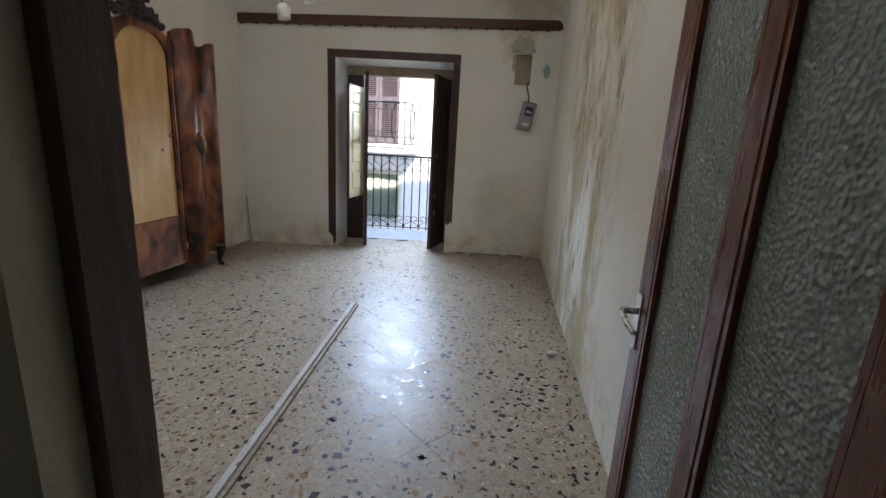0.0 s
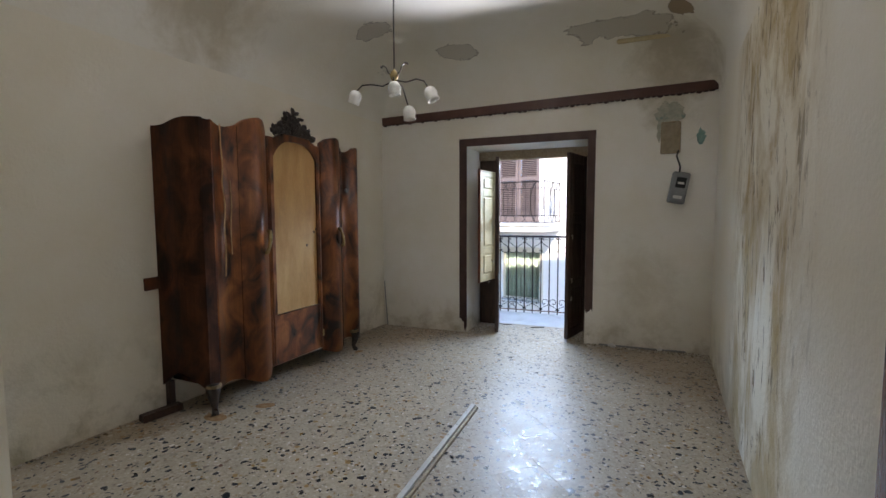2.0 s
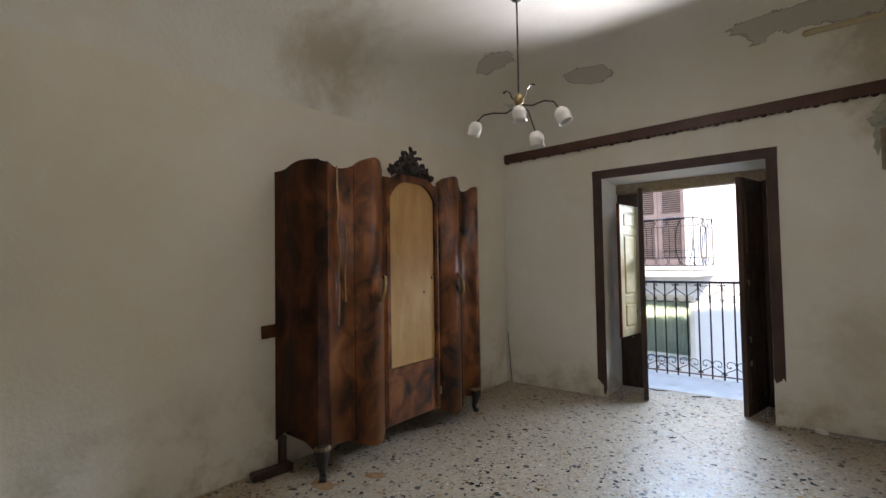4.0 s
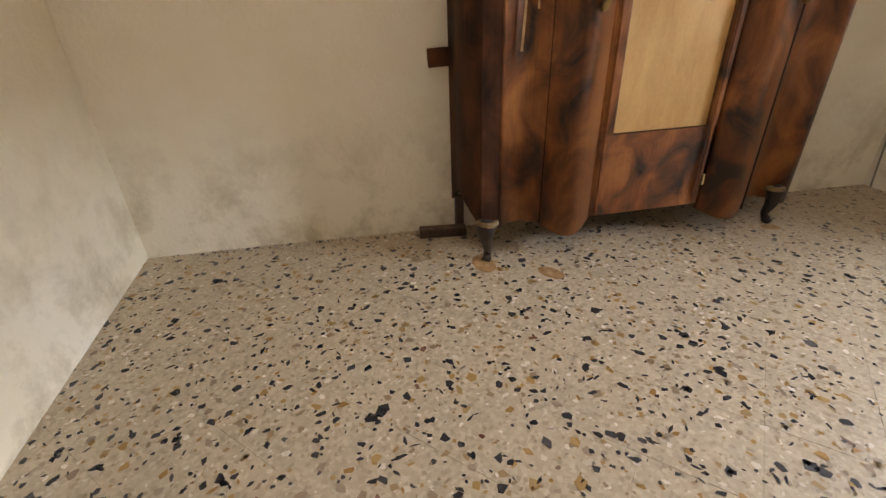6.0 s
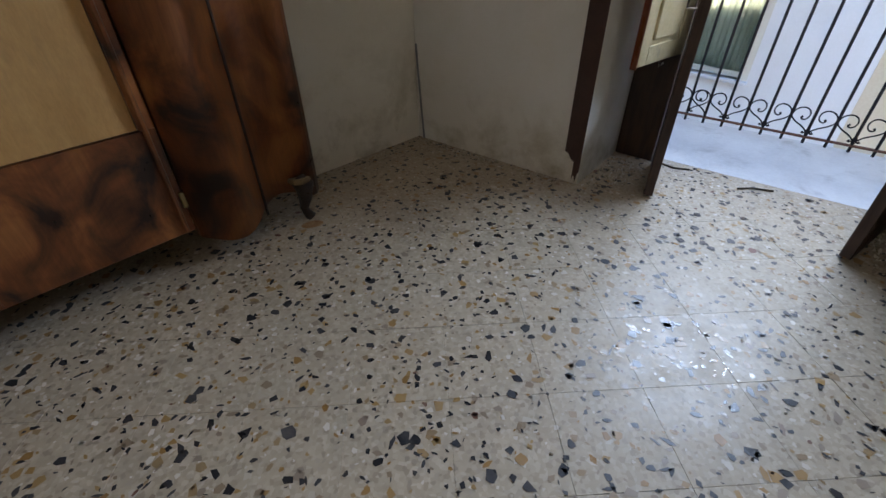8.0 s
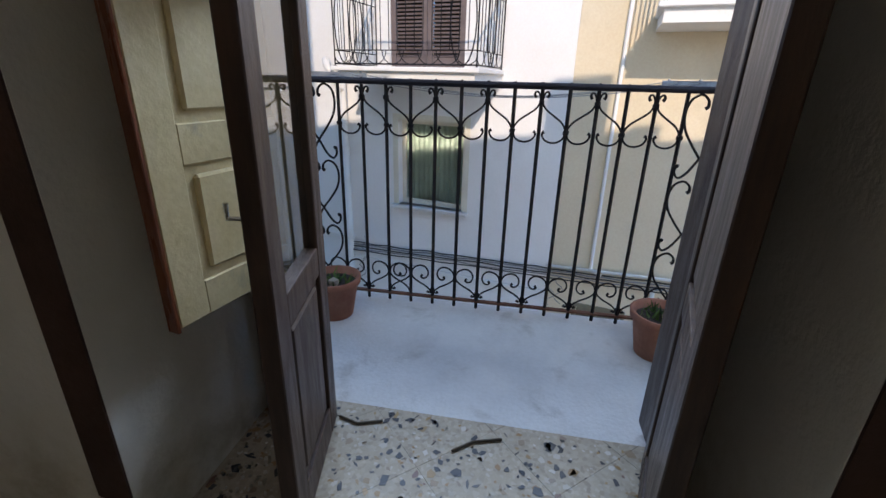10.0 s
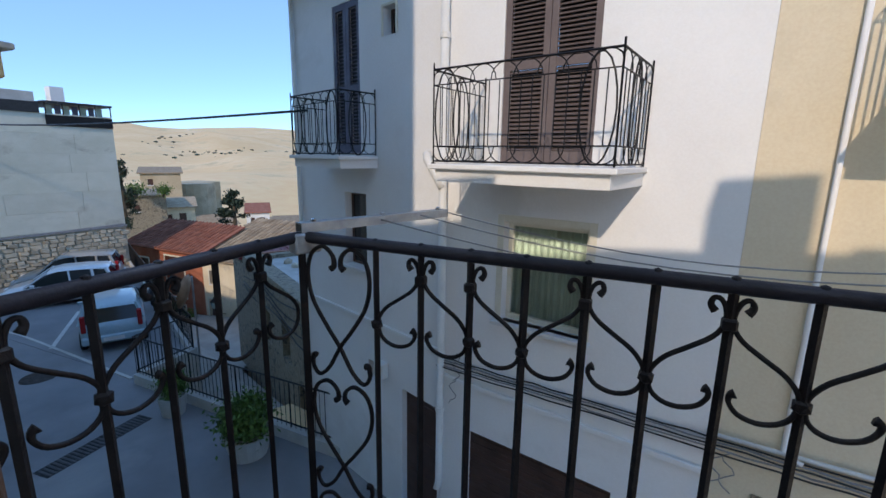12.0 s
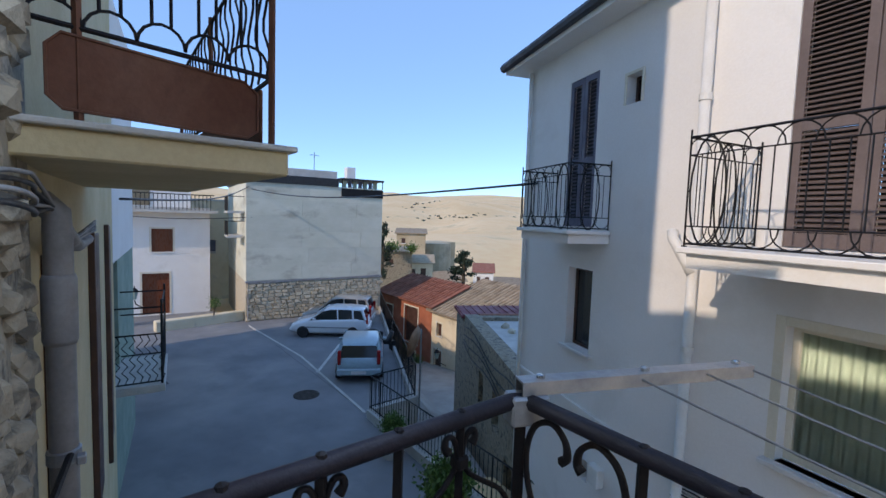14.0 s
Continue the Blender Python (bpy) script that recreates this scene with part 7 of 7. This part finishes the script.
# town lower down: castle tower, roofs, trees
castle = thing("castle_ruin", (0, 0, 0), 0, "ruined sandstone castle tower on the slope", "castle")
SAND = surface("sandstone", (0.42, 0.33, 0.21), (0.55, 0.45, 0.31), 0.4, 8, 0.95, 0.3, stain=(0.33, 0.27, 0.18), stain_scale=0.3)
part("tower", lathe(bmesh.new(), [(3.4, -24), (3.1, -3.9), (3.05, -3.4), (0, -3.4)], 20, (-64.9, 48.3, 0)), SAND, castle)
part("curtain_wall", boxed(-80, -68, 47, 49, -24, -5.2), SAND, castle)
part("keep", boxed(-74, -68.2, 49.1, 56, -24, -3.6), SAND, castle)
for k, (x, y, w, d, z, m_r) in enumerate(((-62, 43, 7, 6, -7.5, TILE_TAN), (-70, 62, 6, 6, -11.6, TILE_TAN), (-78, 76, 7, 7, -13.2, TILE_RED), (-48, 42, 7, 6, -8.9, RENDER_GREY), (-86, 90, 8, 8, -16, RENDER_CREAM), (-95, 84, 8, 8, -16, TILE_TAN))):
    h = thing("town_house", (x, y, 0), -20 + 9 * k, "cream town house with a tiled roof on the slope", "house", "town houses")
    part("wall", boxed(0, w, 0, d, z - 14, z - 1.2), RENDER_CREAM, h)
    bm = bmesh.new()
    pr = [(-0.4, z - 1.25), (w + 0.4, z - 1.25), (w / 2, z)]
    extrude_xz(bm, pr, -0.4, d + 0.4)
    part("roof", bm, m_r, h)
    for q in range(3):
        part("window", boxed(0.8 + q * w / 3.2, 1.6 + q * w / 3.2, -0.06, -0.002, z - 3.6, z - 2.2), DOOR_BROWN, h)


def conifer(x, y, z, h, r, seed):
    t = thing("pine_tree", (x, y, z), 0, "dark green pine tree on the town slope", "tree", "pine trees")
    rr = random.Random(seed)
    part("trunk", tubed([(0, 0, 0), (0.1, 0, h * 0.5), (0, 0.1, h * 0.95)], [r * 0.12, r * 0.08, r * 0.02], 7), BARK, t)
    bm = bmesh.new()
    limbs = bmesh.new()
    for k in range(34):
        f = rr.uniform(0.06, 1.0)
        reach = r * (1.05 - f) ** 0.7 * rr.uniform(0.6, 1.1)
        a = rr.uniform(0, math.tau)
        tip = Vector((reach * math.cos(a), reach * math.sin(a), h * f))
        tube(limbs, [(0, 0, h * f * 0.92), tip], [0.05 * r, 0.01], 4)
        for q in range(80):
            p = tip * rr.uniform(0.45, 1.05)
            p.z = tip.z + rr.gauss(0, h * 0.025)
            p += Vector((rr.gauss(0, r * 0.1), rr.gauss(0, r * 0.1), 0))
            s = r * rr.uniform(0.05, 0.1)
            e = Euler((rr.uniform(0, 6), rr.uniform(0, 6), rr.uniform(0, 6))).to_matrix()
            bm.faces.new([bm.verts.new(p + e @ Vector(v)) for v in ((-s, 0, 0), (0, -s * 0.5, 0), (s, 0, 0), (0, s * 0.5, 0))])
    part("limbs", limbs, BARK, t)
    part("crown", bm, CONIFER, t)


conifer(-47.7, 41.0, -9.2, 6.0, 2.6, 1)
conifer(-45.6, 26.7, -6.0, 6.5, 1.6, 2)


def slope_house(x, y, turn, w, d, top, roof_h, wall, roof_mat, label, openings):
    h = thing("town_house", (x, y, 0), turn, label, "house", "town houses")
    part("wall", pierced(0, w, top - 12, top, 0, 0.3, openings), wall, h)
    part("side_wall", boxed(0, 0.3, 0.301, d, top - 12, top), wall, h)
    part("side_wall", boxed(w - 0.3, w, 0.301, d, top - 12, top), wall, h)
    bm = bmesh.new()
    a = [(-0.3, -0.3, top), (w + 0.3, -0.3, top), (w + 0.3, d, top + roof_h), (-0.3, d, top + roof_h)]
    vs = [bm.verts.new((p, q, r + e)) for e in (0.002, 0.15) for p, q, r in a]
    for f in ((0, 1, 2, 3), (7, 6, 5, 4), (0, 4, 5, 1), (1, 5, 6, 2), (2, 6, 7, 3), (3, 7, 4, 0)):
        bm.faces.new([vs[i] for i in f])
    part("roof", bm, roof_mat, h)
    for u0, u1, z0, z1 in openings:
        win = part("window", boxed(u0, u1, 0.12, 0.16, z0, z1), DOOR_BROWN, h)
        part("sill", boxed(u0 - 0.1, u1 + 0.1, -0.08, 0.1, z0 - 0.08, z0 - 0.002), MARBLE, win)


slope_house(-49.05, 32.5, 55.4, 3.3, 5, -4.9, 0.7, RENDER_CREAM, TILE_TAN, "small cream town house with two windows", [(0.5, 1.0, -6.4, -5.6), (1.7, 2.4, -6.6, -5.5)])
slope_house(-56.5, 50.7, 47, 3.4, 6, -7.9, 0.9, RENDER_WHITE, TILE_RED, "white town house with an orange tiled roof", [(0.6, 1.2, -9.4, -8.6), (2.0, 2.7, -9.4, -8.6)])
slope_house(-39.5, 39.6, 44, 2.6, 4, -6.9, 0.4, RENDER_CREAM, TILE_TAN, "low cream house among the trees", [(0.6, 1.1, -8.2, -7.5)])
slope_house(-60.1, 37.4, 56, 4.6, 6, -1.5, 0.6, SAND, TILE_TAN, "sandstone house beside the old tower", [(0.8, 1.4, -3.0, -2.2)])
slope_house(-49.3, 28.3, 58, 4.2, 5, -3.3, 0.3, STONE_WALL, STONE_WALL, "ruined stone house without a proper roof", [(1.2, 1.8, -4.9, -4.2)])
leafy("wild_bush", -47.0, 28.8, -3.2, 1.3, 0.9, 700, LEAVES, "green creeper on the ruined wall", "bush", 41, False)
leafy("wild_bush", -45.5, 30.6, -3.3, 1.2, 0.7, 700, LEAVES, "green creeper on the ruined wall", "bush", 42, False)

# far groves and a village on the plain: too small to count
bm = bmesh.new()
rr = random.Random(77)
for k in range(70):
    x, y = -1500 + rr.gauss(0, 160), 1150 + rr.gauss(0, 120)
    s = rr.uniform(3, 7)
    bmesh.ops.create_icosphere(bm, subdivisions=1, radius=s, matrix=Matrix.Translation((x, y, terrain(x, y) + s * 0.1)) @ Matrix.Diagonal((1.3, 1.3, 0.55, 1)))
tagged(finish("far_groves", bm, CONIFER), "dark green groves scattered on the far plain", "trees", "", "stuff")
# overhead wires across the square
for k, (a, b, sag) in enumerate((((-27.0, 7.5, 2.6), (-5.4, 6.7, 2.0), 0.35), ((-32, -1.0, 1.2), (-26.9, 7.5, 1.0), 0.3), ((-9.2, 1.1, 1.5), (-27.0, 7.4, 2.75), 0.3))):
    a, b = Vector(a), Vector(b)
    pts = [a.lerp(b, q / 20) - Vector((0, 0, sag * math.sin(math.pi * q / 20))) for q in range(21)]
    tagged(finish("overhead_wire", tubed(pts, 0.022, 5), BLACK, None, True), "black overhead wire slung between houses", "wire", "overhead wires")

# rubble stones set in the base of the gable
rr = random.Random(40)
stones = []
for k in range(6):
    stones.append(bpy.data.meshes.new("stone"))
    bm = boxed(-0.5, 0.5, -0.12, 0.12, -0.5, 0.5, bevel=0.12)
    for v in bm.verts:
        v.co += Vector((rr.uniform(-0.07, 0.07), rr.uniform(-0.03, 0.03), rr.uniform(-0.07, 0.07)))
    bm.to_mesh(stones[-1])
    bm.free()
    stones[-1].materials.append(STONE_PIECE)
z, row = -4.95, 0
while z < -2.95:
    x = -0.1 + rr.uniform(0, 0.3)
    hgt = rr.uniform(0.15, 0.23)
    while x < GX - 0.3:
        w = rr.uniform(0.22, 0.5)
        s = new("stone", rr.choice(stones))
        s.parent = base
        s.matrix_local = Matrix.Translation((x + w / 2, 0.07, z + hgt / 2)) @ pose(0, 0, 0, 0, rr.uniform(-9, 9), 0) @ Matrix.Diagonal((w * rr.uniform(0.9, 1.06), rr.uniform(0.5, 0.9), hgt * rr.uniform(0.85, 1.15), 1))
        x += w
    z += hgt

# ---- crumbs and dust along the walls ----
bm = bmesh.new()
rr = random.Random(51)


def crumb(x, y, r):
    m = Matrix.Translation((x, y, r * 0.35)) @ Euler((rr.uniform(0, 3), rr.uniform(0, 3), rr.uniform(0, 3))).to_matrix().to_4x4() @ Matrix.Diagonal((1.2, 0.8, 0.5, 1))
    bmesh.ops.create_icosphere(bm, subdivisions=1, radius=r, matrix=m)


for k in range(420):
    y = -abs(rr.gauss(0, 0.05)) - 0.01
    crumb(rr.uniform(0.72, 1.8), y, rr.uniform(0.003, 0.014))
for k in range(150):
    crumb(rr.uniform(-1.65, -0.72), -abs(rr.gauss(0, 0.04)) - 0.01, rr.uniform(0.003, 0.009))
for k in range(160):
    y = rr.uniform(-4.2, -0.1)
    crumb(east(y) - abs(rr.gauss(0, 0.05)) - 0.01, y, rr.uniform(0.003, 0.012))
for k in range(110):
    y = rr.uniform(-4.3, -2.9)
    crumb(west(y) + abs(rr.gauss(0, 0.03)) + 0.01, y, rr.uniform(0.003, 0.01))
for k in range(150):
    crumb(rr.uniform(-0.6, -0.42), rr.uniform(0.02, 0.45), rr.uniform(0.003, 0.01))
    crumb(rr.uniform(0.6, 0.69), rr.uniform(0.02, 0.45), rr.uniform(0.003, 0.01))
for k in range(60):
    crumb(rr.uniform(-1.6, 1.4), rr.uniform(-4.0, -0.3), rr.uniform(0.002, 0.006))
tagged(finish("floor_debris", bm, DEBRIS), "plaster crumbs and dust along the foot of the walls", "debris", "", "stuff")
for x, y, r, tn in ((0.98, -0.05, 0.04, 10), (1.43, -0.03, 0.03, 50), (1.5, -2.6, 0.03, 20)):
    b = finish("plaster_lump", bmesh_rock(r, int(r * 1000)), MARBLE)
    b.matrix_world = pose(x, y, r * 0.5, 0, 0, tn) @ Matrix.Diagonal((1.3, 0.8, 0.6, 1))
    tagged(b, "lump of fallen plaster on the floor", "plaster lump", "plaster lumps")
tw = finish("floor_pipe", tubed([(0.85, -0.03, 0.012), (1.3, -0.025, 0.012), (1.66, -0.02, 0.014)], 0.011, 7), PIPE_GREY, None, True)
tagged(tw, "dusty pipe along the foot of the wall", "pipe")
for pts in ([(0.05, 0.45), (0.11, 0.5), (0.2, 0.53)], [(-0.35, 0.52), (-0.28, 0.5), (-0.2, 0.53)]):
    tagged(finish("dry_twig", tubed([(x, y, 0.006) for x, y in pts], 0.005, 5), BARK), "dry twig on the balcony sill", "twig", "twigs")
for k in range(3):
    lf = finish("rust_stain", lathe(bmesh.new(), [(0.09 - 0.02 * k, 0.0009), (0.0, 0.0012)], 14), surface("rust_stain_%d" % k, (0.3, 0.15, 0.06), (0.42, 0.25, 0.12), 30, 90, 0.8, 0.1))
    lf.matrix_world = pose(*((-1.53, -2.72), (-1.35, -2.45), (-1.41, -1.1))[k], 0.0008, 0, 0, 30 * k) @ Matrix.Diagonal((1, 0.6, 1, 1))
    tagged(lf, "orange wood dust stain on the floor", "stain", "floor stains", "structure")

# ---- terrazzo floor: tiles laid on the diagonal, chips bedded in them ----
floor = structure("floor", prism(bmesh.new(), [(west(SOUTH) - 0.1, SOUTH - 0.19), (east(SOUTH) + 0.1, SOUTH - 0.19), (east(0) + 0.05, 0.0), (OPEN_R - 0.002, 0.0), (OPEN_R - 0.002, 0.6), (OPEN_L + 0.002, 0.6), (OPEN_L + 0.002, 0.0), (west(0) - 0.05, 0.0)], -0.2, -0.003), GROUT, "cream terrazzo floor with black and ochre chips")
TS = 0.2875
N1, N2 = Vector((0.743, 0.669)), Vector((-0.669, 0.743))


def inside(x, y):
    if SOUTH - 0.2 < y < 0.0:
        return west(y) < x < east(y)
    return 0 <= y < 0.6 and OPEN_L < x < OPEN_R


tile_me = bpy.data.meshes.new("floor_tile")
bm = boxed(-TS / 2 + 0.0004, TS / 2 - 0.0004, -TS / 2 + 0.0004, TS / 2 - 0.0004, -0.0029, 0.0, bevel=0.0004)
bm.to_mesh(tile_me)
bm.free()
tile_me.materials.append(TERRAZZO)
turn = math.degrees(math.atan2(N1.y, N1.x))
for i in range(-30, 30):
    for j in range(-30, 30):
        a, b = -0.646 + TS * (i + 0.5), -0.555 + TS * (j + 0.5)
        x, y = N1.x * a + N2.x * b, N1.y * a + N2.y * b
        if any(inside(x + dx, y + dy) for dx in (-0.19, 0, 0.19) for dy in (-0.19, 0, 0.19)) and y > SOUTH - 0.3:
            m = pose(x, y, 0.0003 * math.sin(i * 2.1 + j * 1.7), 0, 0, turn)
            me = tile_me
            if y > 0.6 - 0.21:
                bm = bmesh.new()
                bm.from_mesh(tile_me)
                inv = m.inverted()
                bmesh.ops.bisect_plane(bm, geom=bm.verts[:] + bm.edges[:] + bm.faces[:], plane_co=inv @ Vector((0, 0.6, 0)), plane_no=inv.to_3x3() @ Vector((0, 1, 0)), clear_outer=True)
                if not bm.faces:
                    bm.free()
                    continue
                me = bpy.data.meshes.new("floor_tile_cut")
                bm.to_mesh(me)
                bm.free()
                me.materials.append(TERRAZZO)
            t = new("tile", me)
            t.parent = floor
            t.matrix_local = m


def chips(name, material, count, lo, hi, z, seed, thin=0.4):
    """Irregular flat stone chips, many sided, bedded flush in the floor."""
    rr = random.Random(seed)
    verts, faces = [], []
    while count:
        x, y = rr.uniform(-2.2, 1.9), rr.uniform(SOUTH - 0.15, 0.58)
        if not inside(x, y):
            continue
        count -= 1
        r = lo * (hi / lo) ** (rr.random() ** 1.6)
        n = rr.choice((4, 5, 5, 6))
        asp = rr.uniform(thin, 1.0)
        th = rr.uniform(0, math.tau)
        c, s = math.cos(th), math.sin(th)
        start = len(verts)
        angs = [k * math.tau / n + rr.uniform(-0.45, 0.45) for k in range(n)]
        for a in angs:
            q = r * rr.uniform(0.7, 1.15)
            px, py = q * math.cos(a), q * math.sin(a) * asp
            verts.append((x + c * px - s * py, y + s * px + c * py, z))
        faces.append(tuple(range(start, start + n)))
    me = bpy.data.meshes.new(name)
    me.from_pydata(verts, [], faces)
    me.materials.append(material)
    o = new(name, me)
    o.parent = floor
    o["kind"] = "stuff"
    return o


chips("pale_chips", CHIP_PALE, 11000, 0.005, 0.016, 0.0008, 1, 0.5)
chips("ochre_chips", CHIP_OCHRE, 6500, 0.006, 0.023, 0.0011, 2)
chips("black_chips", CHIP_BLACK, 6200, 0.007, 0.024, 0.0014, 3, 0.22)
